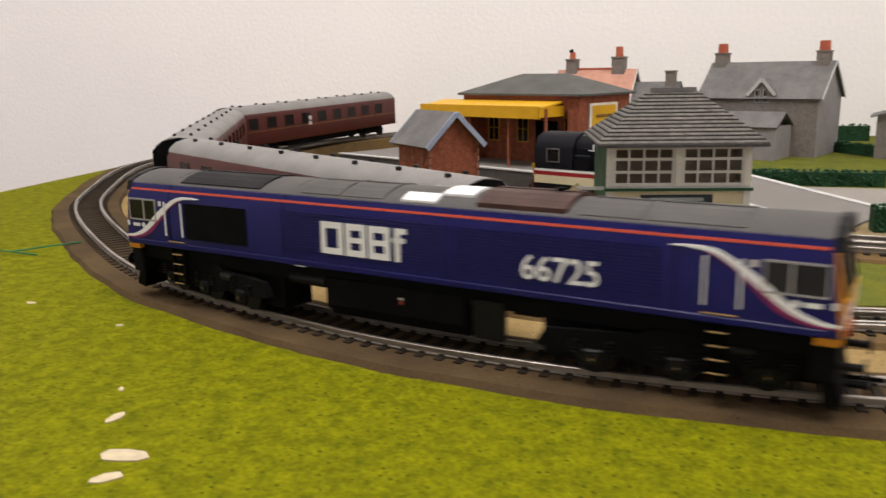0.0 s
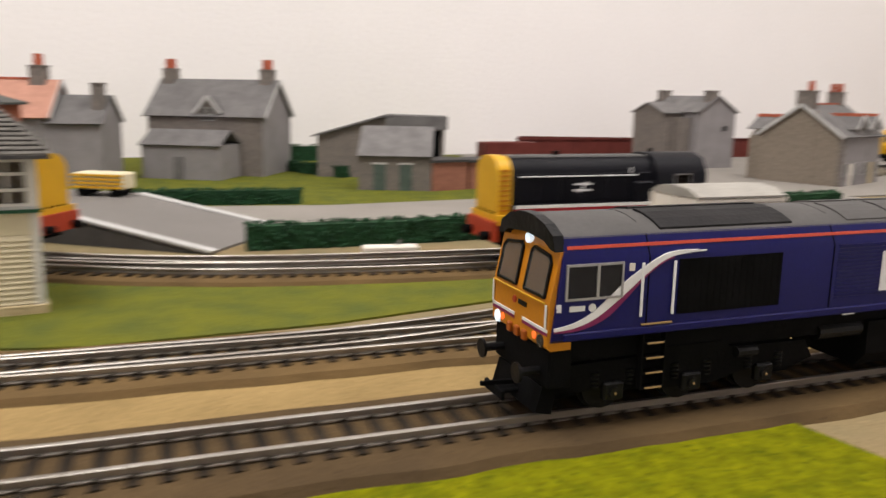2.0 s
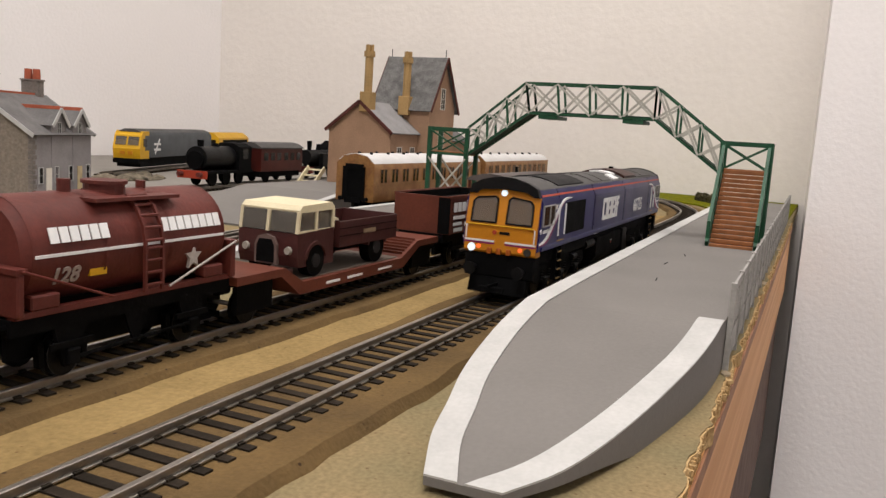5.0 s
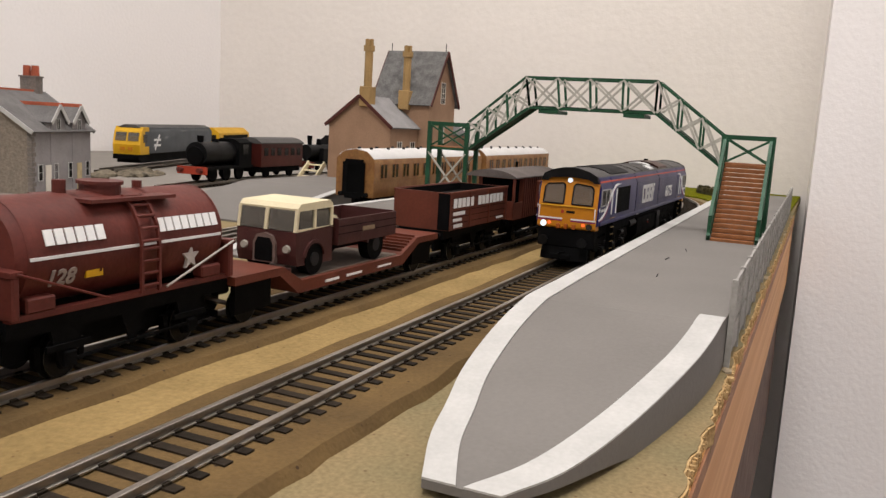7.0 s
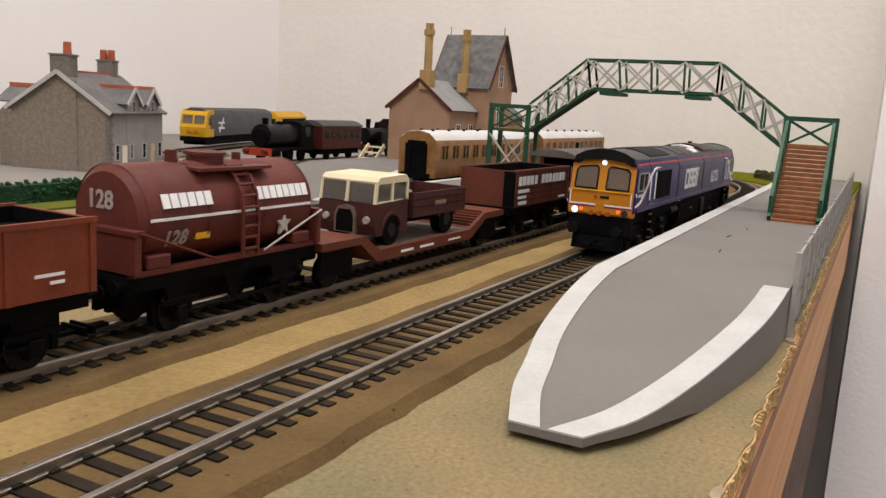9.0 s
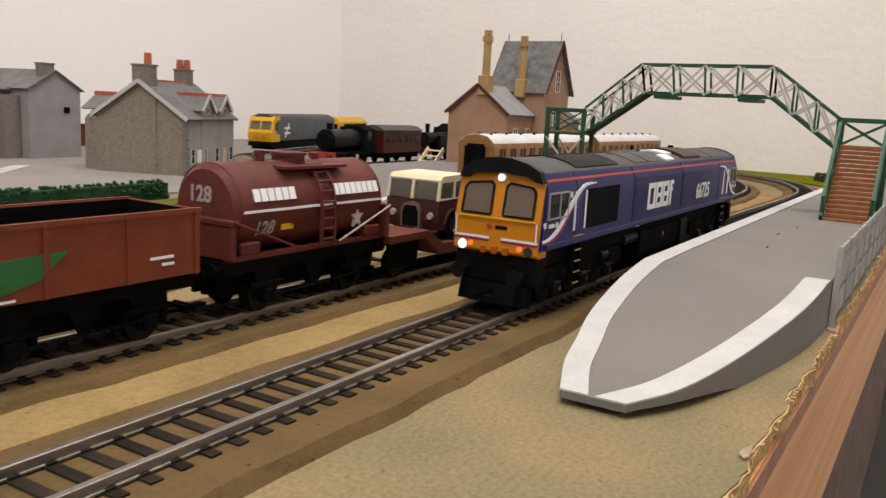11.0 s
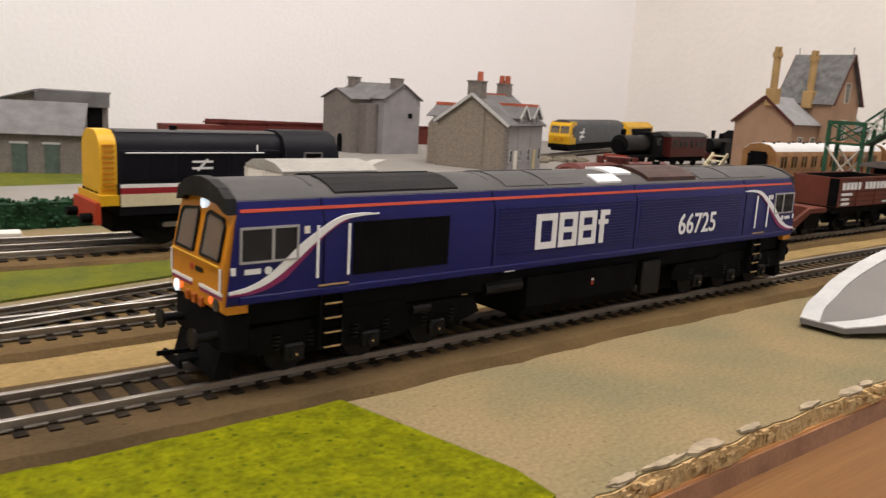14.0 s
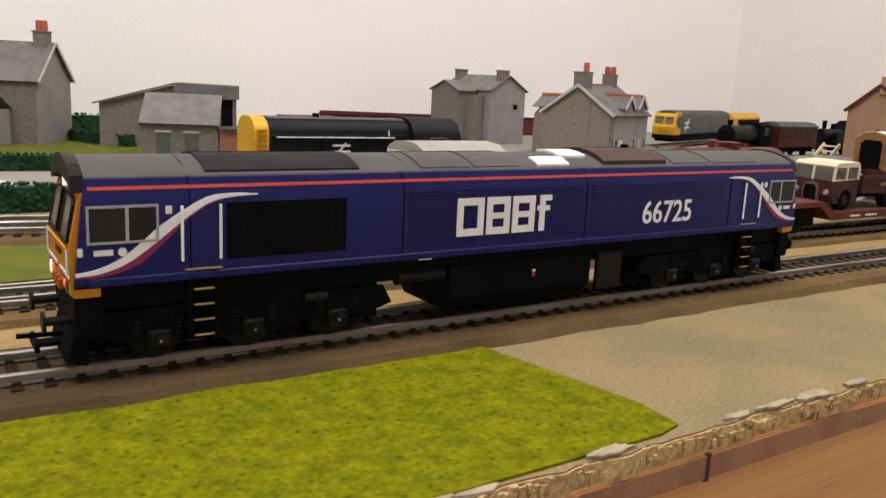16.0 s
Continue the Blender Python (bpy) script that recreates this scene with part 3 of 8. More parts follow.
        for k, (w, full) in enumerate(((0.0102, 1), (0.0093, 1), (0.0093, 1), (0.0060, 0))):
            xx = x0 + (0.0008, 0.0122, 0.0226, 0.0330)[k]
            bm = B()
            if full:
                ring_plate(bm, xx, xx + w, 0.0291, 0.0412, 0.0023, ym - 0.0002, ym + 0.0002)
                if k:
                    box(bm, xx + 0.0023, xx + w - 0.0023, ym - 0.0002, ym + 0.0002, 0.0342, 0.0361)
            else:
                box(bm, xx + 0.001, xx + 0.0033, ym - 0.0002, ym + 0.0002, 0.0291, 0.0412)
                box(bm, xx + 0.0033, xx + w, ym - 0.0002, ym + 0.0002, 0.0393, 0.0412)
                box(bm, xx, xx + w - 0.0006, ym - 0.0002, ym + 0.0002, 0.0360, 0.0377)
            part("emblem_block", bm, WHITE, body, "bold white company emblem block")
        num = lettering("running_number", "66725", 0.0116, pose(-h + (0.2076 if s < 0 else L - 0.2076), ym, 0.0325, 90, 0, 0 if s < 0 else 180), WHITE, body, bold=0.00012, width=0.94)
        for e in (-1, 1):
            # e = -1: the end at -x
            def X(d):
                return e * (h - d)
            # two-colour swoosh
            ctrl = [(0.0012, 0.0258), (0.007, 0.0263), (0.0135, 0.0286), (0.0205, 0.0334), (0.0275, 0.0389), (0.0340, 0.0430), (0.0400, 0.0443), (0.0475, 0.0447)]
            sp = spline(ctrl, 0.0015)
            sp = [(X(p[0]), p[1]) for p in sp]
            sg = 1 if e < 0 else -1
            taper = lambda u: 0.2 + 0.8 * (1 - abs(2 * u - 0.9)) if u < 0.95 else 0.12
            part("swoosh_white", ribbon(sp, lambda u: 0, lambda u: sg * 0.0028 * max(taper(u), 0.1), y + s * 0.0001, 0.00025), WHITE, body)
            part("swoosh_magenta", ribbon(sp[: int(len(sp) * 0.8)], lambda u: -sg * 0.0019 * max(0.25, 1 - abs(2 * u - 0.8)), lambda u: 0, y + s * 0.0001, 0.00022), MAGENTA, body)
            # cab side window
            a, b = sorted((X(0.0046), X(0.0204)))
            win = part("cab_window", box(B(), a, b, y - 0.0003, y + 0.0003, 0.0341, 0.0426), DARKGLASS, body)
            bm = ring_plate(B(), a - 0.0006, b + 0.0006, 0.0336, 0.0431, 0.0006, y - 0.0006, y + 0.0006)
            box(bm, (a + b) / 2 - 0.0005 - e * 0.001, (a + b) / 2 + 0.0003 - e * 0.001, y - 0.0006, y + 0.0006, 0.0341, 0.0426)
            part("frame", bm, paint("silver_window_frame", (0.42, 0.41, 0.40), 0.4, metal=0.6, vary=0.05), win)
            for d in (0.0268, 0.0368):
                part("handrail", rod(B(), (X(d), y + s * 0.0006, 0.0280), (X(d), y + s * 0.0006, 0.0425), 0.0004, 6), WHITE, body)
            part("door_sill", box(B(), *sorted((X(0.0275), X(0.0372))), y - 0.0005, y + 0.0006, 0.0254, 0.0258), OCHRE, body)
            part("company_mark", box(B(), *sorted((X(0.0055), X(0.0100))), y - 0.00025, y + 0.00025, 0.0307, 0.0321), WHITE, body)
            bm = B()
            bmesh.ops.create_cone(bm, cap_ends=True, segments=12, radius1=0.0011, radius2=0.0011, depth=0.0005, matrix=pose(X(0.0122), y, 0.0314, 90))
            part("round_mark", bm, WHITE, body)
            part("data_plate", box(B(), *sorted((X(0.0228), X(0.0244))), y - 0.0003, y + 0.0003, 0.0405, 0.0425), OFFWHITE, body)
            part("small_label", box(B(), *sorted((X(0.0018), X(0.0030))), y - 0.00025, y + 0.00025, 0.0308, 0.0328), WHITE, body)
            # steps
            st = part("cab_steps", B(), SOOT, loco)
            bm = B()
            for k in range(4):
                box(bm, X(0.0323) - 0.0034, X(0.0323) + 0.0034, y - s * 0.0008 - 0.0012, y - s * 0.0008 + 0.0012, 0.0072 + k * 0.0042, 0.0079 + k * 0.0042)
            for d in (-1, 1):
                box(bm, X(0.0323) + d * 0.0036 - 0.0003, X(0.0323) + d * 0.0036 + 0.0003, y - s * 0.0008 - 0.001, y - s * 0.0008 + 0.001, 0.007, 0.0242)
            bm.to_mesh(st.data)
            bm.free()
            for k in range(4):
                part("tread_edge", box(B(), X(0.0323) - 0.0026, X(0.0323) + 0.0026, y + s * 0.0003, y + s * 0.0008, 0.0074 + k * 0.0042, 0.0078 + k * 0.0042), OCHRE, st)
    # cab ends
    for e in (-1, 1):
        def P(d, z):
            return (e * (h - d), z)
        sk = [P(0.0010, 0.0202), P(0, 0.0212), P(0.0002, 0.0325), P(0.0030, 0.0462), P(0.007, 0.0462), P(0.007, 0.0202)]
        cab = part("cab_front", prism(B(), sk, -0.0168, 0.0168, "y"), ORANGE, loco, "orange yellow cab front with two windscreens")
        part("cab_brow", prism(B(), [P(0.0030, 0.0461), P(0.0040, 0.0488), P(0.007, 0.0488), P(0.007, 0.0461)], -0.0128, 0.0128, "y"), ORANGE, cab)
        hood = B()
        prism(hood, [(-HW + 0.0012, 0.0462), (-HW + 0.0026, 0.0502), (-0.0105, 0.0526), (-0.0045, 0.0541), (0, 0.0544), (0.0045, 0.0541), (0.0105, 0.0526), (HW - 0.0026, 0.0502), (HW - 0.0012, 0.0462), (0.0138, 0.0466), (0.0105, 0.0482), (0, 0.0490), (-0.0105, 0.0482), (-0.0138, 0.0466)], *sorted((e * (h - 0.0012), e * (h - 0.0042))))
        part("roof_hood", hood, BLACK, loco)
        for s in (-1, 1):
            sc = B()
            q = [(s * 0.0024, 0.0340), (s * 0.0142, 0.0340), (s * 0.0140, 0.0428), (s * 0.0125, 0.0445), (s * 0.0040, 0.0455), (s * 0.0026, 0.0444)]
            def front(z):
                return e * (h - (0.0002 + (z - 0.0325) * 0.0028 / 0.0145)) if z > 0.0325 else e * h
            lo = [sc.verts.new((front(z) + e * 0.0004, y, z)) for y, z in q]
            hi = [sc.verts.new((front(z) - e * 0.0012, y, z)) for y, z in q]
            sc.faces.new(lo)
            sc.faces.new(hi[::-1])
            for i in range(len(q)):
                sc.faces.new((lo[i], lo[(i + 1) % len(q)], hi[(i + 1) % len(q)], hi[i]))
            bmesh.ops.recalc_face_normals(sc, faces=sc.faces[:])
            ws = part("windscreen", sc, GLASS, cab, "dusty grey windscreen")
            bm = B()
            for i in range(len(q)):
                a, b = q[i], q[(i + 1) % len(q)]
                strip(bm, (front(a[1]) + e * 0.0004, *a), (front(b[1]) + e * 0.0004, *b), 0.0007, 0.0007)
            part("rubber_seal", bm, BLACK, ws)
            bm = B()
            bmesh.ops.create_cone(bm, cap_ends=True, segments=14, radius1=0.0018, radius2=0.0018, depth=0.0014, matrix=pose(e * (h - 0.0004), s * 0.0132, 0.0222, 0, 90, 0))
            lit = e < 0 and s > 0
            part("headlamp", bm, HEADLAMP if lit else LAMPDARK, cab, "lit white headlamp" if lit else "")
            bm = B()
            bmesh.ops.create_cone(bm, cap_ends=True, segments=10, radius1=0.0010, radius2=0.0009, depth=0.001, matrix=pose(e * (h - 0.0002), s * 0.0098, 0.0229, 0, 90, 0))
            part("tail_lamp", bm, TAILLAMP if e < 0 else LAMPDARK, cab, "small red tail lamp")
            # white band and corner rails
            part("white_band", box(B(), *sorted((e * (h + 0.0002), e * (h - 0.0004))), *sorted((s * 0.0025, s * 0.0166)), 0.0252, 0.0260), WHITE, cab)
            part("magenta_band", box(B(), *sorted((e * (h + 0.00015), e * (h - 0.0004))), *sorted((s * 0.0025, s * 0.0166)), 0.0243, 0.0250), MAGENTA, cab)
            part("corner_rail", rod(B(), (e * (h + 0.0004), s * 0.0160, 0.0262), (e * (h + 0.0003), s * 0.0160, 0.0325), 0.0003, 6), WHITE, cab)
        part("upper_rail", rod(B(), (e * (h + 0.0005), -0.0155, 0.0328), (e * (h + 0.0005), 0.0155, 0.0328), 0.0003, 6), YELLOW, cab)
        bm = B()
        bmesh.ops.create_cone(bm, cap_ends=True, segments=14, radius1=0.0014, radius2=0.0012, depth=0.0014, matrix=pose(e * (h - 0.0026), 0, 0.0472, 0, 90, 0))
        part("top_headlamp", bm, HEADLAMP if e < 0 else LAMPDARK, cab, "round headlamp over the windscreens")
        bm = B()
        for yy in (-0.0045, 0, 0.0045):
            box(bm, *sorted((e * (h + 0.0010), e * (h - 0.0005))), yy - 0.0011, yy + 0.0011, 0.0200, 0.0228, 0.0003)
        part("hose_brackets", bm, paint("orange_red", (0.50, 0.12, 0.01), 0.5), cab)
        part("company_mark", box(B(), *sorted((e * (h + 0.00015), e * (h - 0.0003))), -0.0045, -0.0002 + 0.0005, 0.0290, 0.0303), BLACK, cab)
        bm = B()
        bmesh.ops.create_cone(bm, cap_ends=True, segments=10, radius1=0.0010, radius2=0.0010, depth=0.0006, matrix=pose(e * h, 0.0026 * -e, 0.0297, 0, 90, 0))
        part("round_mark", bm, REDLINE, cab)
        # buffer beam, buffers and tension lock coupling
        bb = part("buffer_beam", box(B(), *sorted((e * (h - 0.001), e * (h - 0.008))), -0.0165, 0.0165, 0.0095, 0.0203, 0.0006), SOOT, loco)
        for s in (-1, 1):
            bm = B()
            rod(bm, (e * (h - 0.002), s * 0.0112, 0.0135), (e * (h + 0.0052), s * 0.0112, 0.0135), 0.0012, 10)
            rod(bm, (e * (h + 0.0052), s * 0.0112, 0.0135), (e * (h + 0.0060), s * 0.0112, 0.0135), 0.0028, 14)
            part("buffer", bm, BLACK, bb)
        bm = B()
        box(bm, *sorted((e * (h - 0.006), e * (h + 0.0068))), -0.0022, 0.0022, 0.0042, 0.0054, 0.0003)
        box(bm, *sorted((e * (h + 0.0060), e * (h + 0.0072))), -0.0058, 0.0058, 0.0038, 0.0066, 0.0003)
        strip(bm, (e * (h - 0.004), 0, 0.0066), (e * (h + 0.0108), 0, 0.0072), 0.0009, 0.0012)
        strip(bm, (e * (h + 0.0104), 0, 0.0072), (e * (h + 0.0104), 0, 0.0032), 0.0009, 0.0010)
        part("coupling", bm, SOOT, bb)
        bm = B()
        prism(bm, [(e * (h - 0.004), 0.0015), (e * (h + 0.001), 0.0025), (e * (h - 0.001), 0.0095), (e * (h - 0.005), 0.0095)], -0.0135, 0.0135, "y")
        part("snow_plough", bm, SOOT, bb)
    # underframe
    part("underframe", box(B(), -h + 0.006, h - 0.006, -0.0145, 0.0145, 0.0160, 0.0240), SOOT, loco)
    tank = part("fuel_tank", prism(B(), [(-0.0162, 0.0190), (-0.0162, 0.0085), (-0.0125, 0.0040), (0.0125, 0.0040), (0.0162, 0.0085), (0.0162, 0.0190)], -h + 0.1115, -h + 0.172), SOOT, loco, "black fuel tank", smooth=False)
    for s in (-1, 1):
        part("filler_label", box(B(), -h + 0.1452, -h + 0.1464, s * 0.0162 - 0.0003, s * 0.0162 + 0.0003, 0.0130, 0.0142), REDLINE, tank)
        part("filler_plate", box(B(), -h + 0.1452, -h + 0.1464, s * 0.0162 - 0.0003, s * 0.0162 + 0.0003, 0.0146, 0.0154), WHITE, tank)
        part("battery_box", box(B(), -h + 0.1755, -h + 0.1875, s * 0.0155 - 0.0012, s * 0.0155 + 0.0012, 0.0052, 0.0190, 0.0005), BLACK, loco)
        part("air_tank", rod(B(), (-h + 0.093, s * 0.0135, 0.0165), (-h + 0.110, s * 0.0135, 0.0165), 0.0024, 12), BLACK, loco)
        part("sill_label", box(B(), -h + 0.0985, -h + 0.1030, s * HW - 0.0003, s * HW + 0.0003, 0.0225, 0.0231), WHITE, loco)
    bogies = []
    for e in (-1, 1):
        bg = part("bogie", B(), SOOT, loco, "black six-wheel bogie with coil springs")
        bm = B()
        for s in (-1, 1):
            prism(bm, [(-0.044, 0.0095), (-0.041, 0.0150), (-0.012, 0.0155), (-0.008, 0.0175), (0.010, 0.0175), (0.014, 0.0155), (0.041, 0.0150), (0.044, 0.0095), (0.036, 0.0072), (0.020, 0.0085), (0.008, 0.0055), (-0.008, 0.0055), (-0.020, 0.0085), (-0.036, 0.0072)], s * 0.0140 - 0.0010, s * 0.0140 + 0.0010, "y")
        box(bm, -0.043, 0.043, -0.0070, 0.0070, 0.0028, 0.0162)
        bm.to_mesh(bg.data)
        bm.free()
        bg.matrix_basis = pose(e * 0.0975, 0, 0)
        for x in (-0.0255, 0, 0.0255):
            for s in (-1, 1):
                bm = B()
                rod(bm, (x, s * 0.0080, 0.0066), (x, s * 0.0104, 0.0066), 0.0066, 20)
                rod(bm, (x, s * 0.0078, 0.0066), (x, s * 0.0084, 0.0066), 0.0072, 20)
                part("wheel", bm, BLACK, bg)
                bm = B()
                box(bm, x - 0.0032, x + 0.0032, s * 0.0152 - 0.0012, s * 0.0152 + 0.0012, 0.0042, 0.0095, 0.0006)
                rod(bm, (x, s * 0.0150, 0.0066), (x, s * 0.0170, 0.0066), 0.0017, 12)
                part("axle_box", bm, BLACK, bg)
                part("axle_cap", rod(B(), (x, s * 0.0168, 0.0066), (x, s * 0.0172, 0.0066), 0.0004, 8), OCHRE, bg)
            for s in (-1, 1):
                for dx in (-0.0055, 0.0055):
                    bm = B()
                    for k in range(4):
                        rod(bm, (x + dx, s * 0.0150, 0.0082 + k * 0.0012), (x + dx, s * 0.0150, 0.0088 + k * 0.0012), 0.0013, 8)
                    part("coil_spring", bm, BLACK, bg)
        for s in (-1, 1):
            part("brake_cylinder", rod(B(), (0.0145, s * 0.0160, 0.0140), (0.0215, s * 0.0160, 0.0140), 0.0016, 10), BLACK, bg)
        bogies.append(bg)
    return loco, bogies


LOCO, BOGIES = build_loco()
LINE_RUN = LINE_A[::-1]
RUN_S = [0.0]
for a, b in zip(LINE_RUN, LINE_RUN[1:]):
    RUN_S.append(RUN_S[-1] + math.hypot(b[0] - a[0], b[1] - a[1]))


def on_run(s):
    """The place on the outer line at a length along it."""
    i = int(np.clip(np.searchsorted(RUN_S, s) - 1, 0, len(RUN_S) - 2))
    u = (s - RUN_S[i]) / (RUN_S[i + 1] - RUN_S[i])
    a, b = LINE_RUN[i], LINE_RUN[i + 1]
    return Vector((a[0] + (b[0] - a[0]) * u, a[1] + (b[1] - a[1]) * u))


def run_at_x(x):
    """The length along the outer line, front part of the circuit, at which it reaches x."""
    best = min((i for i in range(len(LINE_RUN)) if LINE_RUN[i][1] < 0.45), key=lambda i: abs(LINE_RUN[i][0] - x))
    j = best + 1 if LINE_RUN[best][0] < x else best - 1
    return RUN_S[best] + (x - LINE_RUN[best][0]) / (LINE_RUN[j][0] - LINE_RUN[best][0]) * (RUN_S[j] - RUN_S[best])


# seconds, and x of the nose that leads towards the camera
NOSE = [(0, -0.1558), (0.3, -0.1004), (0.6, -0.0430), (1, 0.0413), (1.5, 0.1486), (2, 0.2450), (2.5, 0.3392), (3, 0.4305), (3.5, 0.5070), (4, 0.5798), (4.5, 0.6480), (5, 0.7068), (5.6, 0.7595), (6.3, 0.7973), (7.3, 0.8198), (7.7, 0.8217), (8.2, 0.8135), (9, 0.7591), (9.7, 0.7009), (10.3, 0.6486), (11, 0.5826), (12.5, 0.4301), (13.5, 0.3331), (14.5, 0.2472), (15.2, 0.2133), (16, 0.2022)]


def motions():
    rows, turns = [], [[], []]
    half, wheelbase = L / 2, 0.0975
    times = [i * 0.25 for i in range(65)]
    ss = [run_at_x(x) for _, x in NOSE]
    ts = [t for t, _ in NOSE]
    fine = np.linspace(0, 16, 641)
    smooth = np.interp(fine, ts, ss)
    kernel = np.ones(13) / 13
    pad = np.r_[2 * smooth[0] - smooth[1:13][::-1], smooth, 2 * smooth[-1] - smooth[-13:-1][::-1]]
    smooth = np.convolve(pad, kernel, "same")[12:-12]
    for t in times:
        s = float(np.interp(t, fine, smooth)) + half
        a, b = on_run(s - wheelbase), on_run(s + wheelbase)
        mid, ang = (a + b) / 2, math.degrees(math.atan2(b.y - a.y, b.x - a.x))
        rows.append((t, pose(mid.x, mid.y, RAILTOP, 0, 0, ang)))
        for k, c in enumerate((s - wheelbase, s + wheelbase)):
            p, q = on_run(c - 0.02), on_run(c + 0.02)
            turns[k].append((t, pose((-1, 1)[k] * wheelbase, 0, 0, 0, 0, math.degrees(math.atan2(q.y - p.y, q.x - p.x)) - ang)))
    walk(LOCO, rows)
    for bg, r in zip(BOGIES, turns):
        walk(bg, r)

# ---------------------------------------------------------------- the near platform and the footbridge


FENCEGREY = paint("weathered_grey_fence", (0.40, 0.385, 0.36), 0.8, vary=0.12, size=0.01)


def edge_line(x):
    return -0.1052 - 0.012 * max(0.0, x - 0.665)


def build_platform():
    pf = thing("platform", pose(0, 0, 0), "grey card platform with white edges and a curved ramp", "platform")
    # plan of the two sides, from the tip inwards
    left = spline([(0.5235, -0.0556), (0.5415, -0.0492), (0.5590, -0.0456), (0.5800, -0.0410), (0.6070, -0.0377), (0.6330, -0.0361), (0.6650, -0.0362)], 0.004)
    right = spline([(0.5235, -0.0740), (0.5400, -0.0838), (0.5700, -0.0925), (0.6120, -0.1006), (0.6410, -0.1040), (0.6650, -0.1052)], 0.004)
    n = 34

    def side(line, u):
        i = u * (len(line) - 1)
        k = min(int(i), len(line) - 2)
        a, b = line[k], line[k + 1]
        return (a[0] + (b[0] - a[0]) * (i - k), a[1] + (b[1] - a[1]) * (i - k))

    def top(x):
        return 0.0038 + (0.0193 - 0.0038) * min(max((x - 0.5235) / 0.130, 0), 1)

    def under(x, z, lift):
        """The underside: a thin card lip at the tip that reaches down to the board further in."""
        if lift:
            return z - 0.0005
        return (z - 0.002) + (-0.0004 - z + 0.002) * min(max((x - 0.527) / 0.045, 0), 1)

    def slab(name, f, g, lift, material, x1, extra, label=""):
        """A strip between two plan lines f and g, running on straight to x1."""
        bm, rows = B(), []
        for i in range(n + 1):
            a, b = f(i / n), g(i / n)
            rows.append((a, b))
        rows += [(extra(x)[0], extra(x)[1]) for x in x1]
        prev = None
        for a, b in rows:
            za, zb = top(a[0]) + lift, top(b[0]) + lift
            cur = [bm.verts.new((*a, under(a[0], za, lift))), bm.verts.new((*a, za)), bm.verts.new((*b, zb)), bm.verts.new((*b, under(b[0], zb, lift)))]
            if prev:
                for k in range(4):
                    bm.faces.new((prev[k], prev[(k + 1) % 4], cur[(k + 1) % 4], cur[k]))
            else:
                bm.faces.new(cur)
            prev = cur
        bm.faces.new(prev[::-1])
        bmesh.ops.recalc_face_normals(bm, faces=bm.faces[:])
        return part(name, bm, material, pf, label)

    def mix(u, w):
        a, b = side(left, u), side(right, u)
        d = math.hypot(b[0] - a[0], b[1] - a[1])
        k = w / d
        return (a[0] + (b[0] - a[0]) * k, a[1] + (b[1] - a[1]) * k)

    def mixr(u, w):
        a, b = side(left, u), side(right, u)
        d = math.hypot(b[0] - a[0], b[1] - a[1])
        k = w / d
        return (b[0] + (a[0] - b[0]) * k, b[1] + (a[1] - b[1]) * k)

    far = [0.70, 0.80, 0.95, 1.10, 1.25, 1.40]
    ya = lambda x: -0.0362 - 0.011 * (x - 0.665)
    slab("slab", lambda u: side(left, u), lambda u: side(right, u), 0.0, PLATGREY, far, lambda x: ((x, ya(x)), (x, edge_line(x))))
    slab("white_edge", lambda u: side(left, u), lambda u: mix(u, 0.0080), 0.0006, WHITEEDGE, far, lambda x: ((x, ya(x)), (x, ya(x) - 0.0075)), "white painted platform edge")
    slab("white_edge", lambda u: mixr(u, 0.0086), lambda u: side(right, u), 0.0006, WHITEEDGE, [], None, "white painted platform edge")
    fe = thing("platform_fence", pose(0, 0, 0), "low grey slatted fence along the platform back", "fence")
    x = 0.672
    k = 0
    while x < 1.38:
        y = edge_line(x) - 0.0012
        part("post", box(B(), x - 0.0012, x + 0.0012, y - 0.001, y + 0.001, 0, 0.0318), FENCEGREY, fe)
        x2 = min(x + 0.0335, 1.38)
        y2 = edge_line(x2) - 0.0012
        for z0, z1 in ((0.0283, 0.0313), (0.0150, 0.0236), (0.0030, 0.0130)):
            part("rail", strip(B(), (x, y, (z0 + z1) / 2), (x2, y2, (z0 + z1) / 2), 0.0009, z1 - z0), FENCEGREY, fe)
        for q in (0.33, 0.66):
            part("slat", box(B(), x + (x2 - x) * q - 0.0012, x + (x2 - x) * q + 0.0012, (y + y2) / 2 - 0.0006, (y + y2) / 2 + 0.0006, 0.0236, 0.0283), FENCEGREY, fe)
        x, k = x2, k + 1
    # two little scratches on the surface
    for x, y, a in ((0.83, -0.070, 12), (0.79, -0.066, -4), (0.735, -0.070, 5)):
        single("surface_scuff", box(B(), -0.004, 0.004, -0.0002, 0.0002, 0, 0.0003), SOOT, "thin dark scuff on the grey platform", "scuff", m=pose(x, y, 0.0193, 0, 0, a))


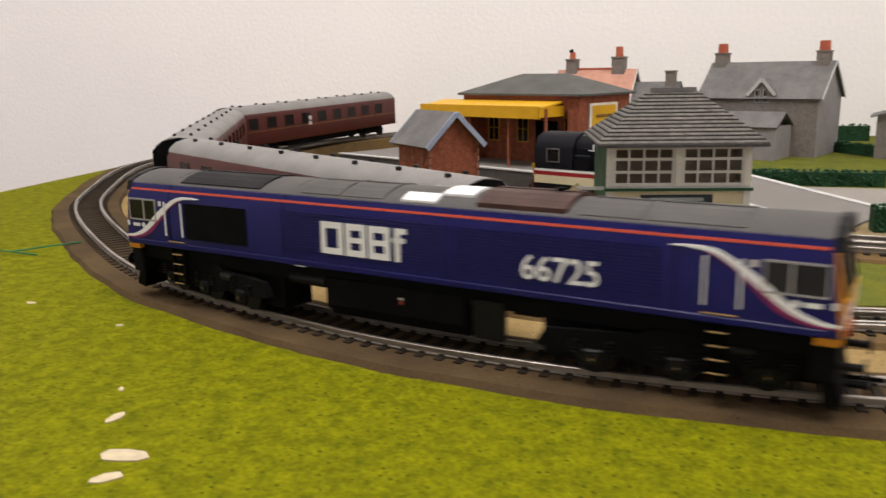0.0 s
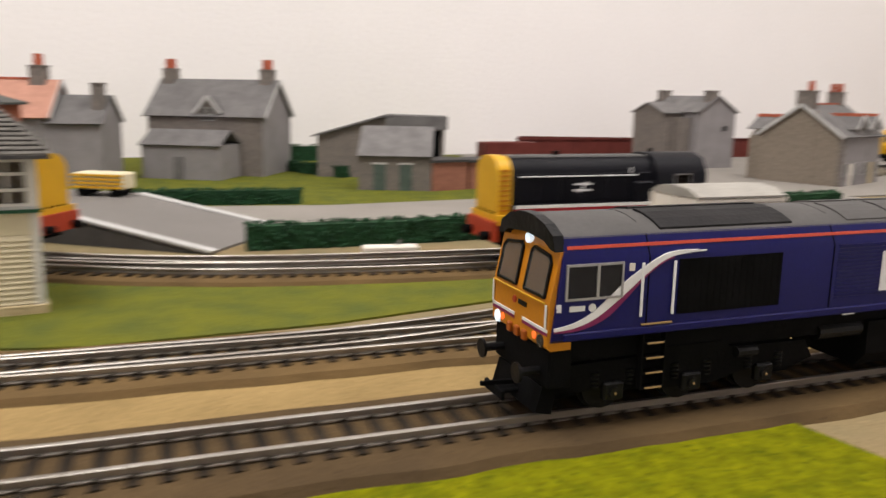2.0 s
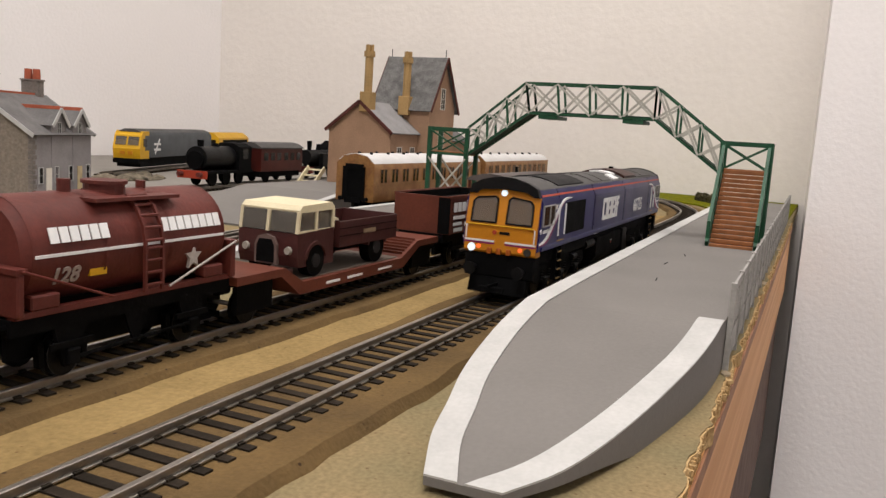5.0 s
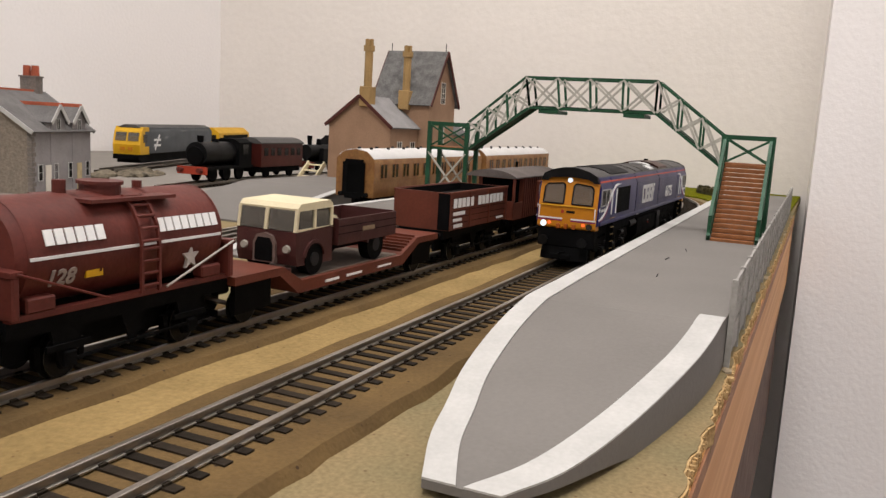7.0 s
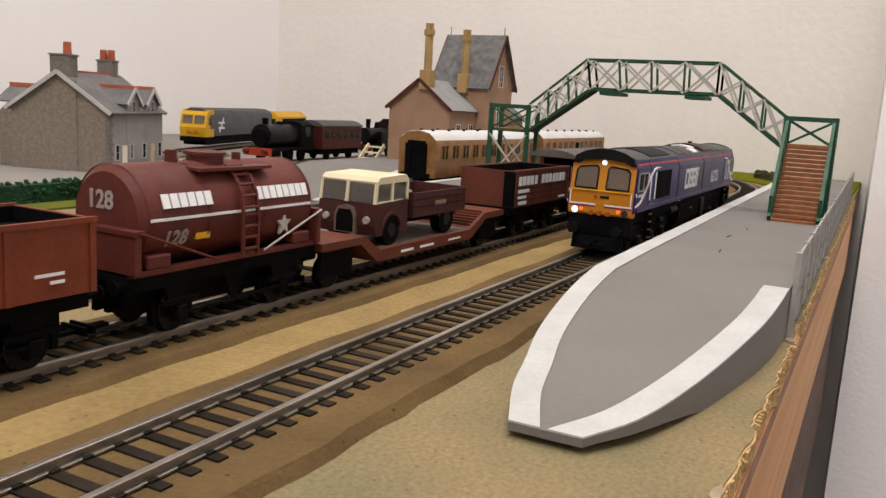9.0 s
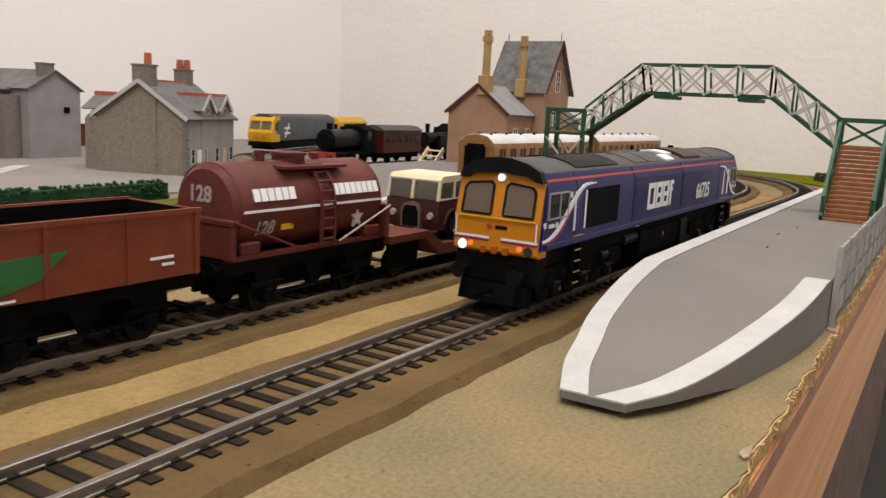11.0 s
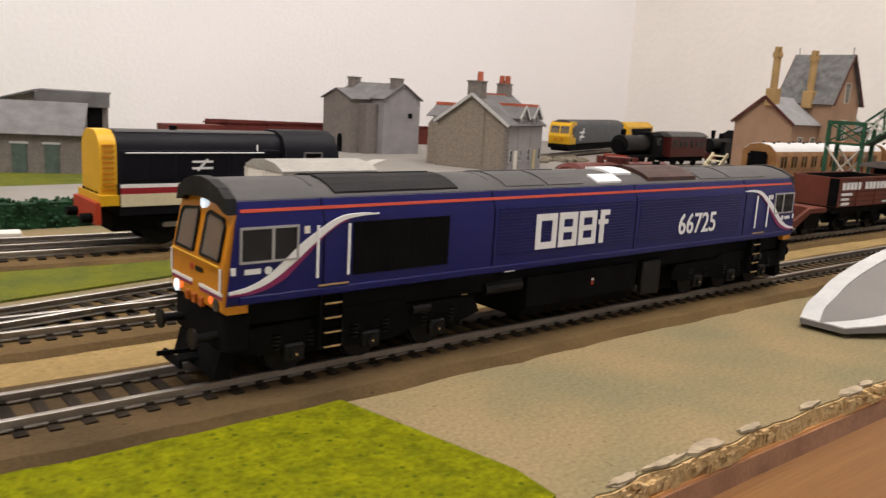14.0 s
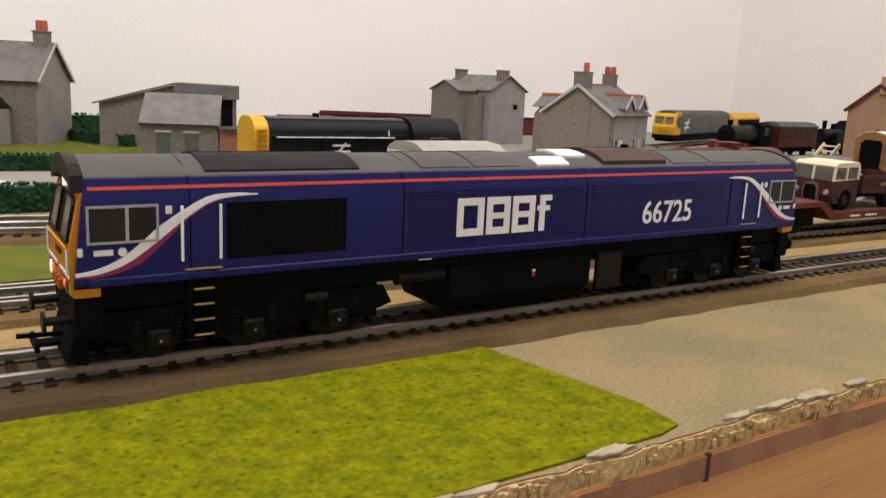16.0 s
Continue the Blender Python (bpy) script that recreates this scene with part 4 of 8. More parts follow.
def build_footbridge():
    fb = thing("footbridge", pose(0.945, 0, -0.0007) @ Matrix.Diagonal((1, 1, 1.04, 1)), "green and white lattice footbridge with wooden stairs", "footbridge")
    zt, zb = 0.1130, 0.0925
    pale = paint("bare_white_lattice", (0.55, 0.53, 0.47), 0.6, vary=0.15, size=0.01)
    lo = [(0.1065, 0.0605), (0.060, zb), (-0.0285, zb), (-0.0745, 0.0605)]
    hi = [(0.1065, 0.0800), (0.064, zt), (-0.0285, zt), (-0.0745, 0.0800)]
    for dx in (-0.009, 0.009):
        tr = part("lattice_girder", B(), GREEN, fb)
        bm = B()
        for line in (lo, hi):
            for a, b in zip(line, line[1:]):
                strip(bm, (dx, *a), (dx, *b), 0.0014, 0.0022, (1, 0, 0))
        bm.to_mesh(tr.data)
        bm.free()
        for (a0, a1), (b0, b1), cells in ((( lo[0], hi[0]), (lo[1], hi[1]), 3), ((lo[1], hi[1]), (lo[2], hi[2]), 4), ((lo[2], hi[2]), (lo[3], hi[3]), 3)):
            for i in range(cells + 1):
                u = i / cells
                l = (a0[0] + (b0[0] - a0[0]) * u, a0[1] + (b0[1] - a0[1]) * u)
                h_ = (a1[0] + (b1[0] - a1[0]) * u, a1[1] + (b1[1] - a1[1]) * u)
                part("upright", strip(B(), (dx, *l), (dx, *h_), 0.0014, 0.0016, (1, 0, 0)), GREEN, tr)
                if i < cells:
                    u2 = (i + 1) / cells
                    l2 = (a0[0] + (b0[0] - a0[0]) * u2, a0[1] + (b0[1] - a0[1]) * u2)
                    h2 = (a1[0] + (b1[0] - a1[0]) * u2, a1[1] + (b1[1] - a1[1]) * u2)
                    part("brace", strip(B(), (dx - 0.0004, *l), (dx - 0.0004, *h2), 0.0014, 0.0009, (1, 0, 0)), pale, tr)
                    part("brace", strip(B(), (dx - 0.0008, *h_), (dx - 0.0008, *l2), 0.0014, 0.0009, (1, 0, 0)), pale, tr)
    for a, b in zip(lo, lo[1:]):
        part("deck", strip(B(), (0, a[0], a[1] + 0.0008), (0, b[0], b[1] + 0.0008), 0.0175, 0.0014, (0, 0, 1)), paint("dark_green_deck", (0.03, 0.06, 0.035), 0.8), fb)
    for y in (0.045, -0.015):
        part("deck_bracket", box(B(), -0.013, 0.013, y - 0.007, y + 0.007, zb - 0.0035, zb - 0.0012), GREEN, fb)
    # towers
    for y0, y1, z0, ztop in ((-0.104, -0.0745, 0.0193, 0.0815), (0.1065, 0.1370, 0.0193, 0.0795)):
        tw = part("tower", box(B(), -0.0108, -0.0092, y0, y1, ztop - 0.0030, ztop - 0.0012), GREEN, fb)
        for x in (-0.010, 0.010):
            for y in (y0, y1):
                part("tower_post", strip(B(), (x, y, z0), (x, y, ztop), 0.0030, 0.0030, (1, 0, 0)), GREEN, tw)
            part("cross_beam", strip(B(), (x, y0, ztop - 0.001), (x, y1, ztop - 0.001), 0.0018, 0.0018), GREEN, tw)
            part("cross_beam", strip(B(), (x, y0, ztop - 0.019), (x, y1, ztop - 0.019), 0.0018, 0.0018), GREEN, tw)
        for x in (-0.011, 0.011):
            for a, b in (((y0, ztop - 0.018), (y1, ztop - 0.002)), ((y0, ztop - 0.002), (y1, ztop - 0.018))):
                part("cross_brace", strip(B(), (x, *a), (x, *b), 0.0010, 0.0016, (1, 0, 0)), GREEN, tw)
            if y0 > 0:
                for a, b in (((y0, z0 + 0.004), (y1, ztop - 0.022)), ((y0, ztop - 0.022), (y1, z0 + 0.004))):
                    part("cross_brace", strip(B(), (x, *a), (x, *b), 0.0010, 0.0018, (1, 0, 0)), pale, tw)
        part("landing", box(B(), -0.0105, 0.0105, y0, y1, ztop - 0.0195, ztop - 0.0175), STAIR, tw)
        sign = 1 if y0 < 0 else 0
        if sign:
            stz, n = ztop - 0.0180, 17
            for i in range(n):
                u = i / (n - 1)
                x, z = -0.0560 + 0.046 * u, 0.0210 + (stz - 0.0210) * u
                part("stair_tread", box(B(), x - 0.0022, x + 0.0022, y0 + 0.0022, y1 - 0.0022, z - 0.0024, z, 0.0003), STAIR, fb)
            for y in (y0 + 0.0008, y1 - 0.0008):
                part("stringer", strip(B(), (-0.0575, y, 0.0205), (-0.0100, y, stz), 0.0020, 0.0045), GREEN, fb)
                part("handrail", strip(B(), (-0.0570, y, 0.0330), (-0.0100, y, stz + 0.0155), 0.0020, 0.0022), GREEN, fb)
                for u in (0.02, 0.36, 0.7):
                    part("newel", strip(B(), (-0.0570 + 0.047 * u, y, 0.0193 + (stz - 0.0205) * u), (-0.0570 + 0.047 * u, y, 0.0330 + (stz + 0.0155 - 0.033) * u), 0.0022, 0.0022, (1, 0, 0)), GREEN, fb)


build_platform()
build_footbridge()


def far_platform(name, x0, x1, ramp, y0, y1, white_side):
    pf = thing(name, pose(0, 0, 0), "grey platform with a sloping end and white edge", "platform")
    prof = [(x0, 0.0015), (x0 + ramp, 0.0193), (x1, 0.0193), (x1, -0.0004), (x0, -0.0004)]
    part("slab", prism(B(), prof, y0, y1, "y"), PLATGREY, pf)
    for ya, yb in white_side:
        part("white_edge", prism(B(), [(x0 - 0.001, 0.0021), (x0 + ramp, 0.0199), (x1, 0.0199), (x1, 0.0189), (x0 + ramp, 0.0189), (x0 - 0.001, 0.0008)], ya, yb, "y"), WHITEEDGE, pf)
    return pf


far_platform("platform", 0.735, 1.30, 0.10, 0.104, 0.172, [(0.1035, 0.111), (0.166, 0.1725)])
far_platform("platform", 0.855, 1.60, 0.13, 0.238, 0.345, [(0.2375, 0.2445)])

# ---------------------------------------------------------------- rolling stock


def wheelset(parent, x, r, track_half=0.0092, bright=True):
    for s in (-1, 1):
        bm = B()
        rod(bm, (x, s * 0.0075, r), (x, s * 0.0102, r), r, 18)
        rod(bm, (x, s * 0.0072, r), (x, s * 0.0080, r), r + 0.0007, 18)
        w = part("wheel", bm, BLACK, parent)
        if bright:
            bm = B()
            bmesh.ops.create_cone(bm, cap_ends=False, segments=18, radius1=r * 0.98, radius2=r * 0.98, depth=0.0005, matrix=pose(x, s * 0.0103, r, 90))
            part("tyre", bm, STEEL, w)
    part("axle", rod(B(), (x, -0.011, r), (x, 0.011, r), 0.0009, 8), STEEL, parent)


def chassis(parent, x0, x1, top, wheel_r=0.0062, base=None, r=0.0062):
    fr = part("underframe", B(), SOOT, parent)
    bm = B()
    for s in (-1, 1):
        box(bm, x0, x1, s * 0.0125 - 0.0008, s * 0.0125 + 0.0008, top - 0.0045, top)
        for x in base:
            prism(bm, [(x - 0.006, top - 0.0045), (x + 0.006, top - 0.0045), (x + 0.0024, 0.0035), (x - 0.0024, 0.0035)], s * 0.0125 - 0.0007, s * 0.0125 + 0.0007, "y")
            box(bm, x - 0.0022, x + 0.0022, s * 0.0138 - 0.001, s * 0.0138 + 0.001, 0.0040, 0.0085, 0.0004)
            box(bm, x - 0.0080, x + 0.0080, s * 0.0136 - 0.0005, s * 0.0136 + 0.0005, 0.0090, 0.0106)
        strip(bm, (base[0], s * 0.0142, 0.0060), (base[-1], s * 0.0142, 0.0072), 0.0006, 0.0008)
    box(bm, x0, x1, -0.012, 0.012, top - 0.002, top)
    # brake rigging and cross shafts; made-up inner boards block the daylight under the floor
    for s in (-1, 1):
        box(bm, x0 + 0.004, x1 - 0.004, s * 0.0060 - 0.0009, s * 0.0060 + 0.0009, 0.0062, top - 0.002)
        for x in base:
            for d in (-1, 1):
                prism(bm, [(x + d * (r + 0.0006), 0.0036), (x + d * (r + 0.0024), 0.0036), (x + d * (r + 0.0030), 0.0100), (x + d * (r + 0.0008), 0.0100)], s * 0.0092 - 0.0011, s * 0.0092 + 0.0011, "y")
        mid = (base[0] + base[-1]) / 2
        prism(bm, [(mid - 0.0050, top - 0.0045), (mid + 0.0050, top - 0.0045), (mid + 0.0008, 0.0052), (mid - 0.0008, 0.0052)], s * 0.0128 - 0.0004, s * 0.0128 + 0.0004, "y")
    bm.to_mesh(fr.data)
    bm.free()
    for x in base:
        wheelset(parent, x, r)
    for e, xe in ((-1, x0), (1, x1)):
        for s in (-1, 1):
            bm = B()
            rod(bm, (xe - e * 0.002, s * 0.0112, top - 0.0022), (xe + e * 0.0045, s * 0.0112, top - 0.0022), 0.0011, 8)
            rod(bm, (xe + e * 0.0042, s * 0.0112, top - 0.0022), (xe + e * 0.0050, s * 0.0112, top - 0.0022), 0.0023, 12)
            part("buffer", bm, SOOT, parent)
        bm = B()
        box(bm, *sorted((xe - e * 0.003, xe + e * 0.0058)), -0.0015, 0.0015, 0.0030, 0.0042)
        box(bm, *sorted((xe + e * 0.0050, xe + e * 0.0060)), -0.0050, 0.0050, 0.0028, 0.0052)
        part("coupling", bm, SOOT, parent)


def on_B(x):
    y = yA(x) + 0.0662
    return pose(x, y, RAILTOP, 0, 0, math.degrees(math.atan(-0.022)))


def bars(name, parent, m, rows, material, depth=0.0002):
    """Plain bars that stand for small writing: rows of (x0, x1, z0, z1)."""
    for x0, x1, z0, z1 in rows:
        ob = part(name, box(B(), x0, x1, -depth, depth, z0, z1), material, parent)
        ob.matrix_basis = m
    return ob


def container_wagon():
    w = thing("flat_wagon", on_B(0.370), "dark brown flat wagon on black wheels", "wagon", "goods wagons on the inner line")
    deck = paint("worn_brown_deck", (0.082, 0.056, 0.048), 0.7, vary=0.15, size=0.006)
    PLANKGAP = paint("deck_groove", (0.045, 0.034, 0.030), 0.8)
    fl = part("deck", box(B(), -0.047, 0.036, -0.0160, 0.0160, 0.0140, 0.0180, 0.0005), deck, w)
    for i in range(8):
        part("plank_joint", box(B(), -0.0465, 0.0355, -0.0150 + i * 0.0043 - 0.00015, -0.0150 + i * 0.0043 + 0.00015, 0.0180, 0.01808), PLANKGAP, fl)
    chassis(w, -0.046, 0.035, 0.0140, base=(-0.026, 0.015))
    c = thing("container", on_B(0.370) @ pose(-0.0035, 0, 0.0182), "white ribbed freight container on the flat wagon", "container")
    part("body", box(B(), -0.0205, 0.0200, -0.0150, 0.0150, 0, 0.0300, 0.0007), OFFWHITE, c)
    roof = part("roof", prism(B(), [(-0.0154, 0.0298), (-0.0154, 0.0306), (-0.009, 0.0330), (0, 0.0338), (0.009, 0.0330), (0.0154, 0.0306), (0.0154, 0.0298)], -0.0208, 0.0203), paint("pale_grey_roof", (0.40, 0.38, 0.34), 0.7), c)
    for s in (-1, 1):
        for z in (0.0012, 0.0145, 0.0288):
            part("side_rib", box(B(), -0.0207, 0.0202, s * 0.0150 - 0.0004, s * 0.0150 + 0.0004, z - 0.0006, z + 0.0006), OFFWHITE, c)
        part("dark_panel", box(B(), 0.0030, 0.0125, s * 0.0151 - 0.0003, s * 0.0151 + 0.0003, 0.0165, 0.0265), SOOT, c)
        bm = B()
        bmesh.ops.create_cone(bm, cap_ends=True, segments=16, radius1=0.0032, radius2=0.0032, depth=0.0006, matrix=pose(-0.0095, s * 0.0151, 0.0215, 90))
        part("round_emblem", bm, DARKROOF, c)
        bars("small_writing", c, pose(0, s * 0.0152, 0), [(-0.0160, -0.004, 0.0112, 0.0124), (-0.003, 0.0150, 0.0112, 0.0124), (-0.013, 0.010, 0.0084, 0.0095), (-0.016, 0.014, 0.0057, 0.0067), (-0.010, 0.008, 0.0032, 0.0042)], DARKROOF)
    for e in (-1, 1):
        for y in (-0.0148, 0, 0.0148):
            part("end_rib", box(B(), *sorted((e * 0.0203, e * 0.0211)), y - 0.0006, y + 0.0006, 0.0006, 0.0296), OFFWHITE, c)
        for z in (0.006, 0.0145, 0.0235):
            part("end_bar", box(B(), *sorted((e * 0.0203, e * 0.0210)), -0.0145, 0.0145, z - 0.0005, z + 0.0005), OFFWHITE, c)
        part("hasp", box(B(), *sorted((e * 0.0205, e * 0.0216)), -0.0012, 0.0012, 0.0185, 0.0215), paint("dark_hasp", (0.12, 0.10, 0.08), 0.5), c)


def open_wagon(x, length, material, label, ribs, z0=0.0185, z1=0.0375):
    w = thing("open_wagon", on_B(x), label, "wagon", "goods wagons on the inner line")
    h = length / 2
    t = 0.0012
    bd = part("floor", box(B(), -h + t, h - t, -0.0162 + t, 0.0162 - t, z0, z0 + 0.0012), material, w)
    for s in (-1, 1):
        part("side_board", box(B(), -h, h, *sorted((s * 0.0162, s * (0.0162 - t))), z0, z1), material, bd)
        part("end_board", box(B(), *sorted((s * h, s * (h - t))), -0.0162 + t, 0.0162 - t, z0, z1), material, bd)
    # the inside of the wagon is matt black, boards and fill alike
    lining = B()
    for s in (-1, 1):
        box(lining, -h + t + 0.0003, h - t - 0.0003, *sorted((s * (0.0162 - t - 0.0001), s * (0.0162 - t - 0.0005))), z0 + 0.0014, z1 - 0.0002)
        box(lining, *sorted((s * (h - t - 0.0001), s * (h - t - 0.0005))), -0.0162 + t + 0.0006, 0.0162 - t - 0.0006, z0 + 0.0014, z1 - 0.0002)
    part("lining", lining, SOOT, w, "matt black inner boards")
    part("dark_fill", box(B(), -h + t + 0.0004, h - t - 0.0004, -0.0162 + t + 0.0004, 0.0162 - t - 0.0004, z0 + 0.0012, z1 - 0.0045), SOOT, w, "dark coal-black inside")
    for s in (-1, 1):
        y = s * 0.0162
        for i in range(1, ribs):
            part("plank_line", box(B(), -h + 0.0006, h - 0.0006, y - 0.0002, y + 0.0002, z0 + (z1 - z0) * i / ribs - 0.0001, z0 + (z1 - z0) * i / ribs + 0.0001), SOOT, bd)
        for xx in (-h + 0.0010, -h * 0.33, h * 0.33, h - 0.0010):
            part("strap", box(B(), xx - 0.0009, xx + 0.0009, y - 0.0005, y + 0.0005, z0, z1 - 0.0004), material, bd)
        part("top_rail", box(B(), -h - 0.0004, h + 0.0004, y - 0.0007, y + 0.0007, z1 - 0.0010, z1 + 0.0004), material, bd)
    chassis(w, -h, h, z0 - 0.0002, base=(-h * 0.56, h * 0.56))
    return w, h


container_wagon()
RUSTY = paint("rust_red_wagon", (0.235, 0.048, 0.016), 0.6, vary=0.1, size=0.015, bump=0.1)
ow, h = open_wagon(0.4585, 0.0715, RUSTY, "rust brown open wagon with a green flash", 1)
FLASH = paint("green_flash", (0.03, 0.16, 0.04), 0.6)
for s in (-1, 1):
    fl = prism(B(), [(-0.0275, 0.0200), (-0.0135, 0.0235), (-0.006, 0.0300), (-0.0268, 0.0292)], s * 0.0163 - 0.0003, s * 0.0163 + 0.0003, "y")
    part("green_flash", fl, FLASH, ow)
    bars("small_writing", ow, pose(0, s * 0.0163, 0), [(0.0185, 0.0265, 0.0242, 0.0250), (0.0225, 0.0265, 0.0222, 0.0230), (-0.027, -0.020, 0.0191, 0.0197)], WHITE)


def tanker():
    w = thing("tank_wagon", on_B(0.5485) @ Matrix.Diagonal((0.885, 1, 1, 1)), "red oxide tank wagon with white lettering and a ladder", "wagon", "goods wagons on the inner line")
    chassis(w, -0.0465, 0.0465, 0.0190, base=(-0.026, 0.026))
    bed_ = part("tank_bed", B(), TANKRED, w)
    bm = B()
    for s in (-1, 1):
        box(bm, -0.0460, 0.0460, s * 0.0130 - 0.0014, s * 0.0130 + 0.0014, 0.0190, 0.0206)
        for x in (-0.036, 0.036):
            box(bm, x - 0.005, x + 0.005, s * 0.0125 - 0.0022, s * 0.0125 + 0.0022, 0.0206, 0.0246, 0.0005)
    for e in (-1, 1):
        box(bm, *sorted((e * 0.0440, e * 0.0465)), -0.0160, 0.0160, 0.0195, 0.0310, 0.0005)
        strip(bm, (e * 0.0450, -0.016, 0.0315), (e * 0.0450, 0.016, 0.0315), 0.004, 0.0014)
    bm.to_mesh(bed_.data)
    bm.free()
    R, zc = 0.0148, 0.0345
    bm = B()
    rod(bm, (-0.0405, 0, zc), (0.0405, 0, zc), R, 40)
    for e in (-1, 1):
        rod(bm, (e * 0.0405, 0, zc), (e * 0.0428, 0, zc), R if e < 0 else R, 40, R * 0.86)
    tk = part("tank", bm, TANKRED, w, smooth=True)
    for x in (-0.0403, -0.014, 0.014, 0.0403):
        bm = B()
        bmesh.ops.create_cone(bm, cap_ends=False, segments=40, radius1=R + 0.0003, radius2=R + 0.0003, depth=0.0008, matrix=pose(x, 0, zc, 0, 90, 0))
        part("weld_band", bm, TANKRED, tk)
    bm = B()
    rod(bm, (0.0, 0, zc + R - 0.002), (0.0, 0, zc + R + 0.0018), 0.0062, 20)
    rod(bm, (0.0, 0, zc + R + 0.0018), (0.0, 0, zc + R + 0.0028), 0.0070, 20)
    part("manhole", bm, TANKRED, tk)
    part("valve", rod(B(), (-0.016, 0, zc + R - 0.002), (-0.016, 0, zc + R + 0.0035), 0.0020, 12), TANKRED, tk)
    part("valve", rod(B(), (0.016, 0, zc + R - 0.002), (0.016, 0, zc + R + 0.0022), 0.0016, 12), TANKRED, tk)
    for s in (-1, 1):
        part("walkway", box(B(), -0.016, 0.020, *sorted((s * 0.0050, s * 0.0125)), zc + R - 0.0022, zc + R - 0.0012), TANKRED, w)
        ld = part("ladder", B(), TANKRED, w)
        bm = B()
        lad = [(R + 0.0016, 0.0205), (R + 0.0016, zc)] + [((R + 0.0016) * math.cos(radians(d)), zc + (R + 0.0016) * math.sin(radians(d))) for d in (20, 40, 58)]
        for dx in (-0.0038, 0.0038):
            for p, q in zip(lad, lad[1:]):
                strip(bm, (0.004 + dx, s * p[0], p[1]), (0.004 + dx, s * q[0], q[1]), 0.0010, 0.0010, (1, 0, 0))
        bm.to_mesh(ld.data)
        bm.free()
        for yy, zz in [(R + 0.0016, 0.0225 + 0.0036 * k) for k in range(4)] + [((R + 0.0016) * math.cos(radians(d)), zc + (R + 0.0016) * math.sin(radians(d))) for d in (4, 17, 30, 43, 56)]:
            part("rung", rod(B(), (0.0002, s * yy, zz), (0.0078, s * yy, zz), 0.0005, 6), TANKRED, ld)
        y = s * (R + 0.0001)
        bm = B()
        # white line wrapped on the barrel at mid height
        box(bm, -0.040, 0.040, y - 0.0003, y + 0.0003, zc - 0.0004, zc + 0.0004)
        part("white_line", bm, WHITE, tk)
        # bold white letter-sized blocks on the upper flank of the barrel
        tilt = 20
        zt = zc + R * math.sin(radians(tilt))
        yt = s * R * math.cos(radians(tilt))
        m = pose(0, yt + s * 0.0003, zt, s * tilt, 0, 0)
        for x0, n in ((-0.0345, 6), (0.0095, 8)):
            for k in range(n):
                a = x0 + k * 0.0037
                part("letter_bar", box(B(), a, a + 0.0030, -0.0002, 0.0002, -0.0021, 0.0021), WHITE, tk).matrix_basis = m
        lettering("fleet_number", "128", 0.0068, pose(s * 0.0285, s * R * math.cos(radians(-24)) + s * 0.0003, zc + R * math.sin(radians(-24)), 90 + (24 if s < 0 else -24) * 1, 0, 0 if s < 0 else 180), paint("faded_white", (0.40, 0.33, 0.30), 0.6), tk, bold=0.0002)
        part("yellow_label", box(B(), -0.0195, -0.0130, s * 0.0134 - 0.0004, s * 0.0134 + 0.0004, zc - 0.0072, zc - 0.0045), YELLOW, tk)
        st = [(-s * 0.0255 + 0.0042 * (1 if k % 2 == 0 else 0.42) * math.sin(k * math.pi / 5), zc - 0.0062 + 0.0042 * (1 if k % 2 == 0 else 0.42) * math.cos(k * math.pi / 5)) for k in range(10)]
        part("white_star", prism(B(), st, s * 0.0138 - 0.0006, s * 0.0138 + 0.0006, "y"), paint("faded_star_white", (0.50, 0.45, 0.42), 0.6), tk)
        for e in (-1, 1):
            part("stay_rod", rod(B(), (e * 0.0455, s * 0.0165, 0.0318), (e * 0.0120, s * 0.0158, 0.0208), 0.0004, 6), paint("pale_stay", (0.45, 0.40, 0.36), 0.5) if e > 0 else TANKRED, w)
    lettering("fleet_number", "128", 0.0072, pose(-0.0430, 0.002, zc + 0.0045, 90, 0, -90), paint("faded_white_end", (0.42, 0.36, 0.33), 0.6), tk, bold=0.0002)


tanker()


